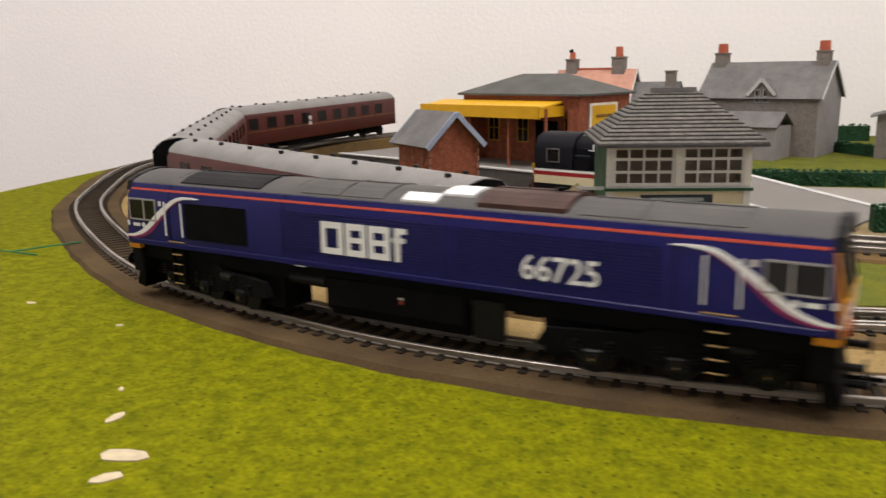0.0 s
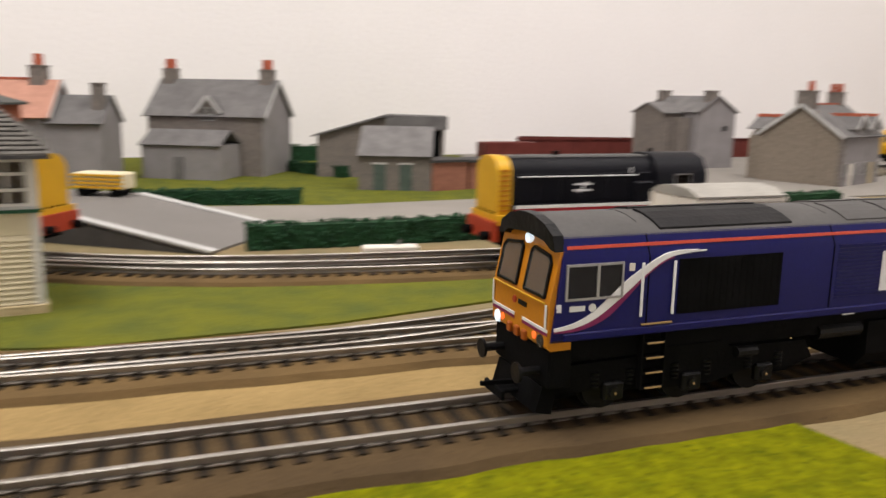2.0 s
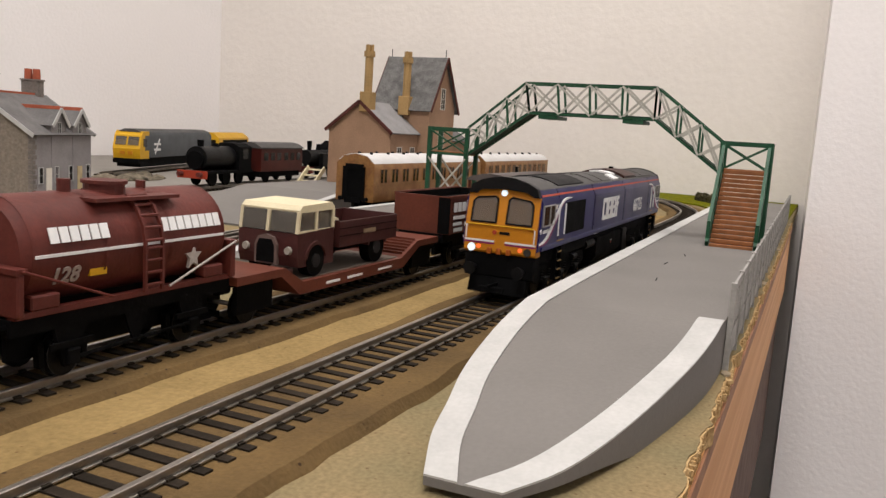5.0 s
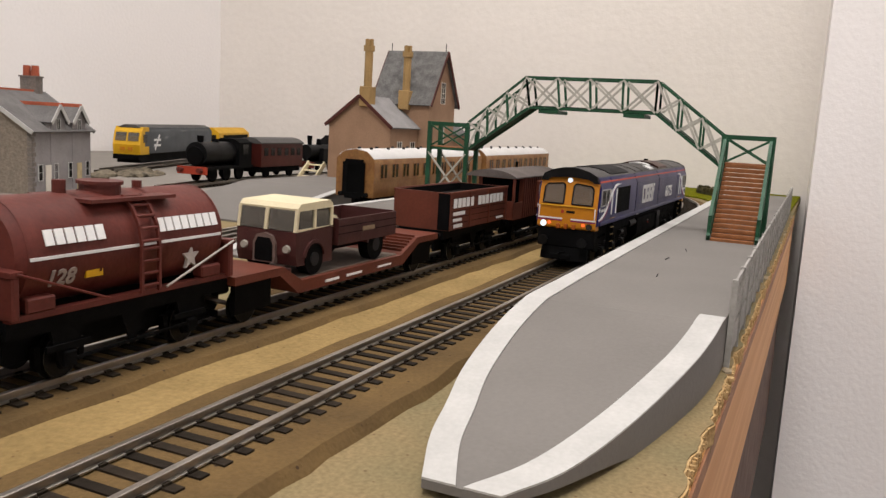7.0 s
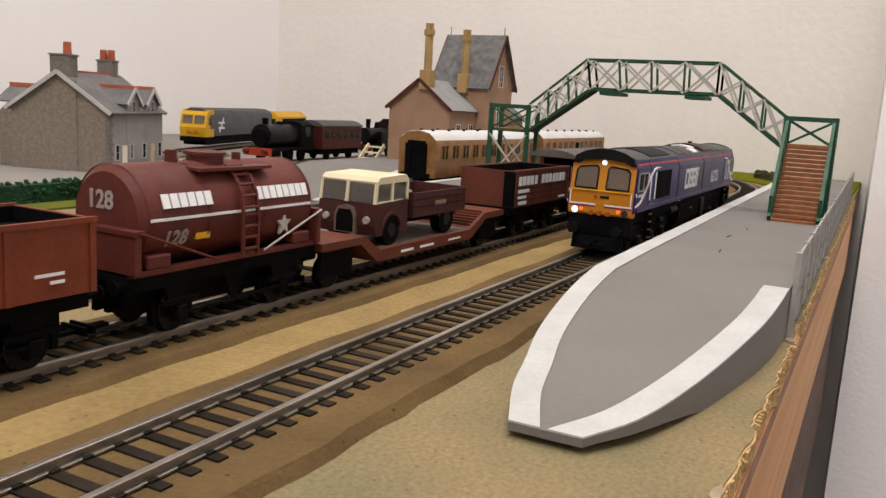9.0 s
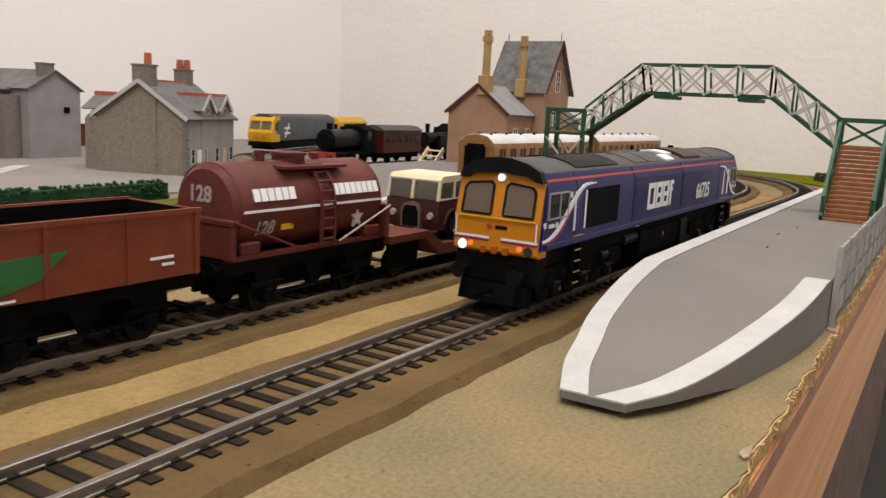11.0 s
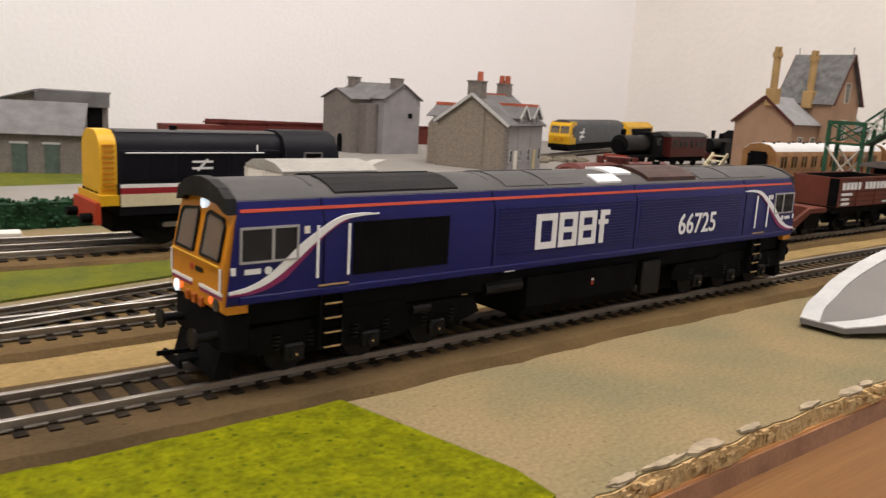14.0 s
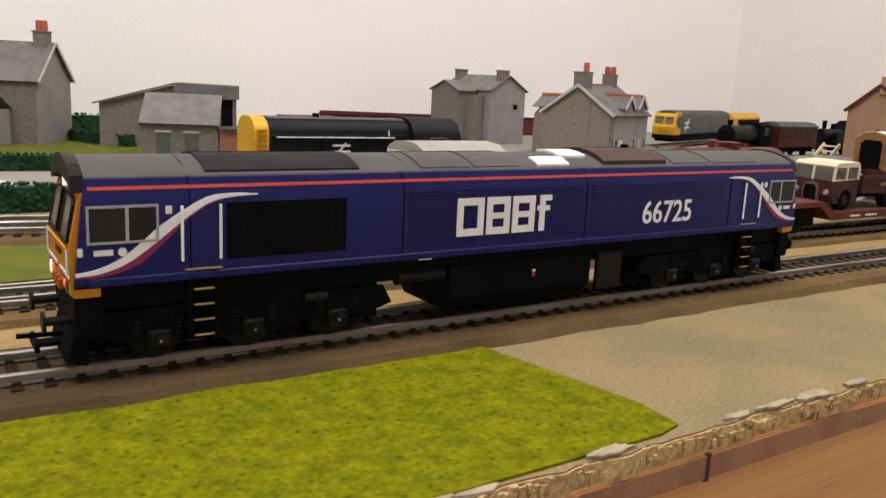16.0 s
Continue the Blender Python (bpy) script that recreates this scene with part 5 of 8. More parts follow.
def lowmac_and_lorry():
    w = thing("well_wagon", on_B(0.669), "red brown low well wagon carrying a lorry", "wagon", "goods wagons on the inner line")
    prof = [(-0.079, 0.0160), (-0.079, 0.0190), (-0.052, 0.0190), (-0.040, 0.0122), (0.040, 0.0122), (0.056, 0.0190), (0.079, 0.0190), (0.079, 0.0160), (0.058, 0.0160), (0.042, 0.0075), (-0.042, 0.0075), (-0.054, 0.0160)]
    part("deck", prism(B(), prof, -0.0165, 0.0165, "y"), BROWNRED, w)
    part("bare_floor", box(B(), -0.038, 0.040, -0.0140, 0.0140, 0.0122, 0.0126), paint("dusty_floor", (0.20, 0.16, 0.13), 0.9), w)
    for k in range(6):
        x = 0.043 + k * 0.0025
        part("ramp_strip", box(B(), x, x + 0.0006, -0.015, 0.015, 0.0136 + k * 0.00106, 0.0146 + k * 0.00106), BROWNRED, w)
    for s in (-1, 1):
        bars("small_writing", w, pose(0, s * 0.0166, 0), [(-0.024, -0.014, 0.0090, 0.0100), (-0.008, 0.004, 0.0090, 0.0100), (0.018, 0.030, 0.0092, 0.0100)], WHITE)
    for x in (-0.066, 0.066):
        wheelset(w, x, 0.0060)
        for s in (-1, 1):
            part("axle_guard", box(B(), x - 0.010, x + 0.010, s * 0.0130 - 0.0010, s * 0.0130 + 0.0010, 0.0050, 0.0160), SOOT, w)
    for e in (-1, 1):
        for s in (-1, 1):
            part("buffer", rod(B(), (e * 0.078, s * 0.0112, 0.0145), (e * 0.0835, s * 0.0112, 0.0145), 0.0018, 10), SOOT, w)
        part("coupling", box(B(), *sorted((e * 0.077, e * 0.085)), -0.004, 0.004, 0.0030, 0.0046), SOOT, w)
    lo = thing("lorry", on_B(0.669) @ pose(0, 0, 0.0127), "maroon flatbed lorry with a cream cab roof", "lorry")
    LM = paint("lorry_maroon", (0.075, 0.020, 0.018), 0.5, vary=0.12, size=0.01)
    # cab: nose towards -x
    cab = part("cab", prism(B(), [(-0.0400, 0.0045), (-0.0412, 0.0085), (-0.0410, 0.0175), (-0.0160, 0.0185), (-0.0160, 0.0040)], -0.0140, 0.0140, "y"), LM, lo)
    top = part("cab_top", B(), CREAM, lo, "cream upper cab")
    bm = B()
    prism(bm, [(-0.0400, 0.0264), (-0.0380, 0.0282), (-0.0180, 0.0288), (-0.0158, 0.0270), (-0.0158, 0.0258), (-0.0398, 0.0254)], -0.0138, 0.0138, "y")
    for s in (-1, 1):
        for x0, x1 in ((-0.0412, -0.0400), (-0.0290, -0.0278), (-0.0172, -0.0158)):
            prism(bm, [(x0, 0.0176), (x1, 0.0178), (x1 + (0.0010 if x0 < -0.04 else 0), 0.0260), (x0 + (0.0010 if x0 < -0.04 else 0), 0.0258)], s * 0.0133 - 0.0007, s * 0.0133 + 0.0007, "y")
        box(bm, -0.0405, -0.0160, s * 0.0135 - 0.0004, s * 0.0135 + 0.0004, 0.0174, 0.0184)
    strip(bm, (-0.0411, 0, 0.0176), (-0.0401, 0, 0.0258), 0.0014, 0.0014, (0, 1, 0))
    bm.to_mesh(top.data)
    bm.free()
    part("windscreen", strip(B(), (-0.0407, 0, 0.0178), (-0.0398, 0, 0.0257), 0.0262, 0.0005, (1, 0, 0)), GLASS, lo)
    for s in (-1, 1):
        part("side_window", box(B(), -0.0398, -0.0168, s * 0.0130 - 0.0003, s * 0.0130 + 0.0003, 0.0182, 0.0256), GLASS, lo)
        bm = B()
        bmesh.ops.create_cone(bm, cap_ends=True, segments=14, radius1=0.0017, radius2=0.0014, depth=0.0014, matrix=pose(-0.0416, s * 0.0100, 0.0108, 0, -90, 0))
        part("headlight", bm, paint("dull_lens", (0.45, 0.42, 0.36), 0.3), lo)
    gr = part("radiator", prism(B(), [(-0.0052, 0.0050), (0.0052, 0.0050), (0.0052, 0.0125), (0.0036, 0.0155), (0, 0.0165), (-0.0036, 0.0155), (-0.0052, 0.0125)], -0.0424, -0.0405), paint("dull_grille_rim", (0.22, 0.15, 0.13), 0.5), lo)
    part("core", prism(B(), [(-0.0041, 0.0056), (0.0041, 0.0056), (0.0041, 0.0120), (0.0028, 0.0146), (-0.0028, 0.0146), (-0.0041, 0.0120)], -0.0427, -0.0415), SOOT, gr)
    part("bumper", box(B(), -0.0430, -0.0412, -0.0125, 0.0125, 0.0022, 0.0040, 0.0003), LM, lo)
    part("load_bed", box(B(), -0.0130, 0.0360, -0.0150, 0.0150, 0.0098, 0.0112), LM, lo)
    for s in (-1, 1):
        sb = part("side_board", box(B(), -0.0130, 0.0360, *sorted((s * 0.0150, s * 0.0141)), 0.0112, 0.0205), LM, lo)
        for k in range(1, 3):
            part("plank_line", box(B(), -0.0130, 0.0360, s * 0.0150 - 0.0003, s * 0.0150 + 0.0003, 0.0112 + k * 0.0031, 0.0114 + k * 0.0031), SOOT, sb)
    for x in (-0.0130, 0.0350):
        part("end_board", box(B(), x, x + 0.0010, -0.0141, 0.0141, 0.0112, 0.0208), LM, lo)
    part("lorry_frame", box(B(), -0.0155, 0.0330, -0.0060, 0.0060, 0.0060, 0.0098), SOOT, lo)
    bars("small_emblem", lo, pose(0, 0, 0), [(0.0060, 0.0160, 0.0142, 0.0160)], paint("dull_gold", (0.35, 0.25, 0.15), 0.6)).matrix_basis = pose(0, -0.0151, 0)
    ld = part("tarpaulin", B(), CREAM, lo, "rolled cream tarpaulin")
    bm = B()
    rod(bm, (-0.0120, -0.009, 0.0200), (-0.0120, 0.010, 0.0205), 0.0030, 10)
    rod(bm, (-0.0085, -0.010, 0.0190), (-0.0085, 0.009, 0.0195), 0.0026, 10)
    bm.to_mesh(ld.data)
    bm.free()
    for x, r in ((-0.0290, 0.0062), (0.0190, 0.0070)):
        for s in (-1, 1):
            bm = B()
            rod(bm, (x, s * 0.0095, r), (x, s * 0.0142, r), r, 22)
            wh = part("wheel", bm, SOOT, lo)
            part("hub", rod(B(), (x, s * 0.0140, r), (x, s * 0.0147, r), r * 0.45, 14), DARKROOF, wh)
            arch = [(x + (r + 0.0016) * math.cos(a), r + (r + 0.0016) * math.sin(a)) for a in [radians(d) for d in range(10, 171, 16)]] + [(x + (r + 0.0003) * math.cos(a), r + (r + 0.0003) * math.sin(a)) for a in [radians(d) for d in range(170, 9, -16)]]
            part("mudguard", prism(B(), arch, *sorted((s * 0.0092, s * 0.0148)), "y"), LM, lo)


lowmac_and_lorry()
ow2, h2 = open_wagon(0.803, 0.0840, BROWNRED, "dark red open coal wagon with white lettering", 6, z1=0.0385)
for s in (-1, 1):
    for k in range(13):
        if k != 5:
            a = -0.037 + k * 0.0056
            part("letter_bar", box(B(), a, a + 0.0040, s * 0.0166 - 0.0002, s * 0.0166 + 0.0002, 0.0302, 0.0352), WHITE, ow2)
    bars("small_writing", ow2, pose(0, s * 0.0166, 0), [(-0.037, -0.022, 0.0262, 0.0280), (-0.037, -0.026, 0.0230, 0.0245), (-0.036, -0.025, 0.0196, 0.0215), (0.026, 0.036, 0.0200, 0.0212)], WHITE)
part("black_corner", box(B(), -h2 - 0.0006, -h2 + 0.001, -0.0166, -0.0100, 0.0188, 0.0380), SOOT, ow2)


def brake_van():
    w = thing("brake_van", on_B(0.9065), "brown brake van with open verandas and grey roof", "wagon", "goods wagons on the inner line")
    chassis(w, -0.0470, 0.0470, 0.0160, base=(-0.026, 0.026))
    bd = part("body", box(B(), -0.030, 0.030, -0.0160, 0.0160, 0.0162, 0.0430, 0.0003), BROWNRED, w)
    for i in range(16):
        x = -0.0290 + i * 0.0039
        for s in (-1, 1):
            part("plank_line", box(B(), x - 0.0001, x + 0.0001, s * 0.0160 - 0.0002, s * 0.0160 + 0.0002, 0.0165, 0.0428), SOOT, bd)
    for s in (-1, 1):
        part("ducket", box(B(), -0.006, 0.006, *sorted((s * 0.0160, s * 0.0184)), 0.0215, 0.0400, 0.0006), BROWNRED, w)
        part("footboard", box(B(), -0.044, 0.044, *sorted((s * 0.0155, s * 0.0182)), 0.0075, 0.0086), SOOT, w)
    for e in (-1, 1):
        bm = B()
        box(bm, *sorted((e * 0.030, e * 0.0470)), -0.0160, 0.0160, 0.0162, 0.0176)
        box(bm, *sorted((e * 0.0460, e * 0.0470)), -0.0160, 0.0160, 0.0176, 0.0280)
        for y in (-0.0155, 0.0155):
            box(bm, *sorted((e * 0.0458, e * 0.0470)), y - 0.0008, y + 0.0008, 0.0280, 0.0430)
            box(bm, *sorted((e * 0.0300, e * 0.0470)), y - 0.0005, y + 0.0005, 0.0176, 0.0270)
        part("veranda", bm, BROWNRED, w)
        # black sheet on the end wall paints the shade inside the veranda
        part("veranda_shade", box(B(), *sorted((e * 0.0299, e * 0.0304)), -0.013, 0.013, 0.0180, 0.0410), SOOT, w)
    sec = [(-0.0172, 0.0425), (-0.0172, 0.0433), (-0.0130, 0.0455), (-0.0065, 0.0470), (0, 0.0475), (0.0065, 0.0470), (0.0130, 0.0455), (0.0172, 0.0433), (0.0172, 0.0425)]
    part("roof", prism(B(), sec, -0.0485, 0.0485), paint("grey_van_roof", (0.15, 0.125, 0.115), 0.7), w, smooth=True)
    part("stove_pipe", rod(B(), (0.012, 0.005, 0.0465), (0.012, 0.005, 0.0510), 0.0011, 8), SOOT, w)


brake_van()


def coach_mesh(name, m, length, side, roofmat, label, group, windows, white_marks=True, end=SOOT):
    c = thing(name, m, label, "coach", group)
    h, hw = length / 2, 0.0175
    sec = [(-hw + 0.0006, 0.0120), (-hw, 0.0150), (-hw, 0.0400), (-hw + 0.0016, 0.0432), (hw - 0.0016, 0.0432), (hw, 0.0400), (hw, 0.0150), (hw - 0.0006, 0.0120)]
    body = part("body", prism(B(), sec, -h, h), side, c, smooth=True)
    rs = [(-hw + 0.0013, 0.0430), (-hw + 0.0028, 0.0458), (-0.0105, 0.0488), (-0.0050, 0.0503), (0, 0.0507), (0.0050, 0.0503), (0.0105, 0.0488), (hw - 0.0028, 0.0458), (hw - 0.0013, 0.0430)]
    roof = part("roof", prism(B(), rs, -h - 0.0005, h + 0.0005), roofmat, c, smooth=True)
    n = int(length / 0.030)
    for i in range(n):
        x = -h + length * (i + 0.5) / n
        for y in (-0.0055, 0.0055):
            part("roof_vent", box(B(), x - 0.0016, x + 0.0016, y - 0.0009, y + 0.0009, 0.0496, 0.0518, 0.0004), DARKROOF, roof)
    for e in (-1, 1):
        eb = part("end", prism(B(), [(-hw + 0.0002, 0.0120), (-hw + 0.0002, 0.0425), (-0.0105, 0.0486), (0, 0.0504), (0.0105, 0.0486), (hw - 0.0002, 0.0425), (hw - 0.0002, 0.0120)], *sorted((e * h, e * (h + 0.0008)))), end, c)
        bm = B()
        ring = [(-0.0075, 0.0130), (0.0075, 0.0130), (0.0075, 0.0400), (-0.0075, 0.0400)]
        for a, b in zip(ring, ring[1:] + ring[:1]):
            strip(bm, (e * (h + 0.0028), *a), (e * (h + 0.0028), *b), 0.0045, 0.0022, (1, 0, 0))
        part("gangway", bm, SOOT, eb)
        for s in (-1, 1):
            part("buffer", rod(B(), (e * h, s * 0.0112, 0.0140), (e * (h + 0.005), s * 0.0112, 0.0140), 0.0018, 10), SOOT, eb)
    for s in (-1, 1):
        y = s * hw
        for x0, x1 in windows:
            wn = part("window", box(B(), x0, x1, y - 0.0003, y + 0.0003, 0.0275, 0.0385), DARKGLASS, body)
            part("frame", ring_plate(B(), x0 - 0.0004, x1 + 0.0004, 0.0271, 0.0389, 0.0005, y - 0.0005, y + 0.0005), side, wn)
        part("waist_line", box(B(), -h + 0.001, h - 0.001, y - 0.0002, y + 0.0002, 0.0252, 0.0257), paint("dull_gold_line", (0.30, 0.16, 0.05), 0.6), body)
        if white_marks:
            part("label", box(B(), -0.0285, -0.0245, y - 0.0004, y + 0.0004, 0.0305, 0.0345), WHITE, body)
            part("label", box(B(), -0.0285, -0.0245, y - 0.0004, y + 0.0004, 0.0255, 0.0290), WHITE, body)
    part("underframe", box(B(), -h * 0.45, h * 0.45, -0.013, 0.013, 0.0055, 0.0120), SOOT, c)
    for e in (-1, 1):
        bg = part("bogie", box(B(), e * h * 0.70 - 0.018, e * h * 0.70 + 0.018, -0.0135, 0.0135, 0.0045, 0.0105, 0.001), SOOT, c)
        for x in (-0.0165, 0.0165):
            for s in (-1, 1):
                part("wheel", rod(B(), (e * h * 0.70 + x, s * 0.0078, 0.0060), (e * h * 0.70 + x, s * 0.0104, 0.0060), 0.0060, 16), BLACK, bg)
    return c


BS = [0.0]
for a, b in zip(LINE_B, LINE_B[1:]):
    BS.append(BS[-1] + math.hypot(b[0] - a[0], b[1] - a[1]))


def on_lineB(s):
    i = int(np.clip(np.searchsorted(BS, s) - 1, 0, len(BS) - 2))
    u = (s - BS[i]) / (BS[i + 1] - BS[i])
    return Vector(LINE_B[i]).lerp(Vector(LINE_B[i + 1]), u)


s0 = next(BS[i] for i in range(len(LINE_B)) if LINE_B[i][0] < 0.002 and LINE_B[i][1] < 0.3)
for k, size in enumerate((0.262, 0.258, 0.264)):
    a, b = on_lineB(s0 + size * 0.15), on_lineB(s0 + size * 0.85)
    mid = (a + b) / 2
    za, zb = rise(LINE_B, a), rise(LINE_B, b)
    tip = -math.degrees(math.atan2(zb - za, (b - a).length))
    ang = math.degrees(math.atan2(b.y - a.y, b.x - a.x))
    wins = [(-0.118 + i * 0.0262, -0.118 + i * 0.0262 + 0.0130) for i in range(9)] if k else [(-0.112, -0.102), (-0.088, -0.077), (-0.058, -0.047), (0.010, 0.021), (0.044, 0.055), (0.074, 0.085), (0.102, 0.112)]
    coach_mesh("coach", pose(mid.x, mid.y, RAILTOP + (za + zb) / 2, 0, tip, ang), size, MAROON, COACHROOF, "maroon passenger coach with a pale grey roof" if k < 2 else "maroon passenger coach with a grey roof beyond", "maroon coaches on the inner curve", wins)
    s0 += size + 0.008

# ---------------------------------------------------------------- ground covers of the village and yard
single("olive_grass_strip", prism(B(), [(-0.20, 0.30), (-0.05, 0.168), (0.05, 0.125), (0.13, 0.108), (0.22, 0.112), (0.42, 0.150), (0.55, 0.172), (0.42, 0.176), (0.28, 0.183), (0.16, 0.205), (0.05, 0.25), (-0.05, 0.315)], -0.0004, 0.0010, "z"), OLIVE, "dull olive grass between the lines", "grass", kind="structure")
single("village_green", prism(B(), [(-0.15, 0.60), (0.03, 0.47), (0.20, 0.345), (0.56, 0.318), (0.56, 0.485), (0.62, 0.98), (-0.25, 0.98)], -0.0004, 0.0009, "z"), OLIVE, "green lawn around the card cottages", "grass", kind="structure")
single("village_road", prism(B(), [(0.15, 0.415), (0.24, 0.365), (0.56, 0.375), (0.80, 0.372), (0.80, 0.40), (1.74, 0.40), (1.74, 0.98), (0.62, 0.98), (0.57, 0.62), (0.55, 0.47), (0.30, 0.450), (0.17, 0.470)], -0.0004, 0.0015, "z"), ROADGREY, "pale grey card road and yard", "road", kind="structure")
single("road_stripe", prism(B(), [(0.62, 0.45), (0.80, 0.62), (0.785, 0.625), (0.60, 0.457)], 0.0014, 0.0019, "z"), paint("pale_cement", (0.55, 0.53, 0.48), 0.9), "pale worn stripe on the grey yard", "road marking", kind="structure")
single("grass_by_hedge", prism(B(), [(0.56, 0.318), (0.80, 0.315), (0.80, 0.342), (0.56, 0.342)], -0.0004, 0.0013, "z"), OLIVE, "narrow green verge below the hedge", "grass", kind="structure")
single("far_lime_grass", prism(B(), [(1.30, -0.05), (1.40, -0.052), (1.52, 0.0), (1.66, 0.14), (1.735, 0.30), (1.735, -0.125), (1.30, -0.112)], -0.0004, 0.0020, "z"), LIME, "bright lime grass behind the far curve", "grass", kind="structure")


SCRUB = paint("olive_brown_scrub", (0.11, 0.095, 0.04), 0.95, vary=0.3, size=0.006, bump=0.9, fine=0.002)


def hedge(line, height, width, label, seed, material=HEDGE):
    """A hedge: a core and many small leaf clumps."""
    rnd = random.Random(seed)
    hd = thing("hedge", pose(0, 0, 0), label, "hedge")
    bm = B()
    for a, b in zip(line, line[1:]):
        strip(bm, (*a, height * 0.46), (*b, height * 0.46), width * 0.8, height * 0.92)
    part("core", bm, material, hd)
    bm = B()
    for a, b in zip(line, line[1:]):
        d = Vector((b[0] - a[0], b[1] - a[1]))
        n = int(d.length / 0.00065)
        nn = Vector((-d.y, d.x)).normalized()
        for i in range(n):
            u = rnd.random()
            face = rnd.random()
            if face < 0.42:
                o, z = -width / 2, rnd.random() * height
            elif face < 0.8:
                o, z = (rnd.random() - 0.5) * width, height
            else:
                o, z = width / 2, rnd.random() * height
            p = Vector((a[0] + d.x * u + nn.x * o, a[1] + d.y * u + nn.y * o, max(z, 0.0008)))
            s = 0.0008 + rnd.random() * 0.0010
            bmesh.ops.create_icosphere(bm, subdivisions=1, radius=s, matrix=Matrix.Translation(p) @ Matrix.Diagonal((1, 1, 0.7 + 0.5 * rnd.random(), 1)))
    tagged(part("leaves", bm, material, hd), kind="stuff")


hedge([(0.208, 0.281), (0.30, 0.279), (0.38, 0.284), (0.565, 0.338)], 0.0155, 0.013, "dark green foam hedge along the road", 3)
hedge([(0.565, 0.346), (0.735, 0.352)], 0.0135, 0.012, "clipped dark green hedge beside the grey yard", 4)
hedge([(0.145, 0.485), (0.278, 0.470)], 0.0135, 0.012, "dark green hedge below the stone houses", 5)
hedge([(0.305, 0.80), (0.338, 0.715), (0.366, 0.668)], 0.013, 0.011, "dark green hedge beside the sheds", 6)
hedge([(0.31, 0.90), (0.40, 0.90)], 0.022, 0.014, "green hedge at the foot of the wall", 7)
hedge([(1.56, -0.025), (1.615, 0.010)], 0.013, 0.014, "olive brown clump of scrub by the far curve", 8, SCRUB)

# ---------------------------------------------------------------- buildings


def gable_walls(bm, x0, x1, y0, y1, eave, apex, ridge_along="x"):
    if ridge_along == "x":
        prism(bm, [(y0, 0), (y1, 0), (y1, eave), ((y0 + y1) / 2, apex), (y0, eave)], x0, x1, "x")
    else:
        prism(bm, [(x0, 0), (x1, 0), (x1, eave), ((x0 + x1) / 2, apex), (x0, eave)], y0, y1, "y")
    return bm


def slope(name, parent, a, b, c, d, thick, material, label=""):
    """A roof slope from its four corners (eave, eave, ridge, ridge)."""
    bm = B()
    v = [Vector(p) for p in (a, b, c, d)]
    n = (v[1] - v[0]).cross(v[3] - v[0]).normalized()
    if n.z < 0:
        n = -n
    lo, hi = [bm.verts.new(p) for p in v], [bm.verts.new(p + n * thick) for p in v]
    bm.faces.new(lo[::-1])
    bm.faces.new(hi)
    for i in range(4):
        bm.faces.new((lo[i], lo[(i + 1) % 4], hi[(i + 1) % 4], hi[i]))
    bmesh.ops.recalc_face_normals(bm, faces=bm.faces[:])
    return part(name, bm, material, parent, label)


def gable_roof(parent, x0, x1, y0, y1, eave, apex, over, material, along="x", barge=None, thick=0.0012):
    if along == "x":
        ym, k = (y0 + y1) / 2, (apex - eave) / ((y1 - y0) / 2)
        for s, y in ((-1, y0), (1, y1)):
            ye, ze = y + s * over, eave - k * over
            rf = slope("roof", parent, (x0 - over, ye, ze), (x1 + over, ye, ze), (x1 + over, ym, apex), (x0 - over, ym, apex), thick, material)
            if barge:
                for x in (x0 - over - 0.0004, x1 + over + 0.0004):
                    part("bargeboard", strip(B(), (x, ye, ze), (x, ym, apex), 0.0008, 0.0034, (0, 0, 1)), barge, rf)
    else:
        xm, k = (x0 + x1) / 2, (apex - eave) / ((x1 - x0) / 2)
        for s, x in ((-1, x0), (1, x1)):
            xe, ze = x + s * over, eave - k * over
            rf = slope("roof", parent, (xe, y0 - over, ze), (xe, y1 + over, ze), (xm, y1 + over, apex), (xm, y0 - over, apex), thick, material)
            if barge:
                for y in (y0 - over - 0.0004, y1 + over + 0.0004):
                    part("bargeboard", strip(B(), (xe, y, ze), (xm, y, apex), 0.0008, 0.0034), barge, rf)


def chimney(parent, x, y, z0, z1, w, d, stone, pots, pot_h=0.009):
    ch = part("chimney", box(B(), x - w / 2, x + w / 2, y - d / 2, y + d / 2, z0, z1, 0.0003), stone, parent)
    part("cap", box(B(), x - w / 2 - 0.0008, x + w / 2 + 0.0008, y - d / 2 - 0.0008, y + d / 2 + 0.0008, z1 - 0.0014, z1), stone, ch)
    for px, py in pots:
        part("chimney_pot", rod(B(), (x + px, y + py, z1), (x + px, y + py, z1 + pot_h), 0.0036, 12, 0.0032), TERRA, ch, "red clay chimney pot")
    return ch


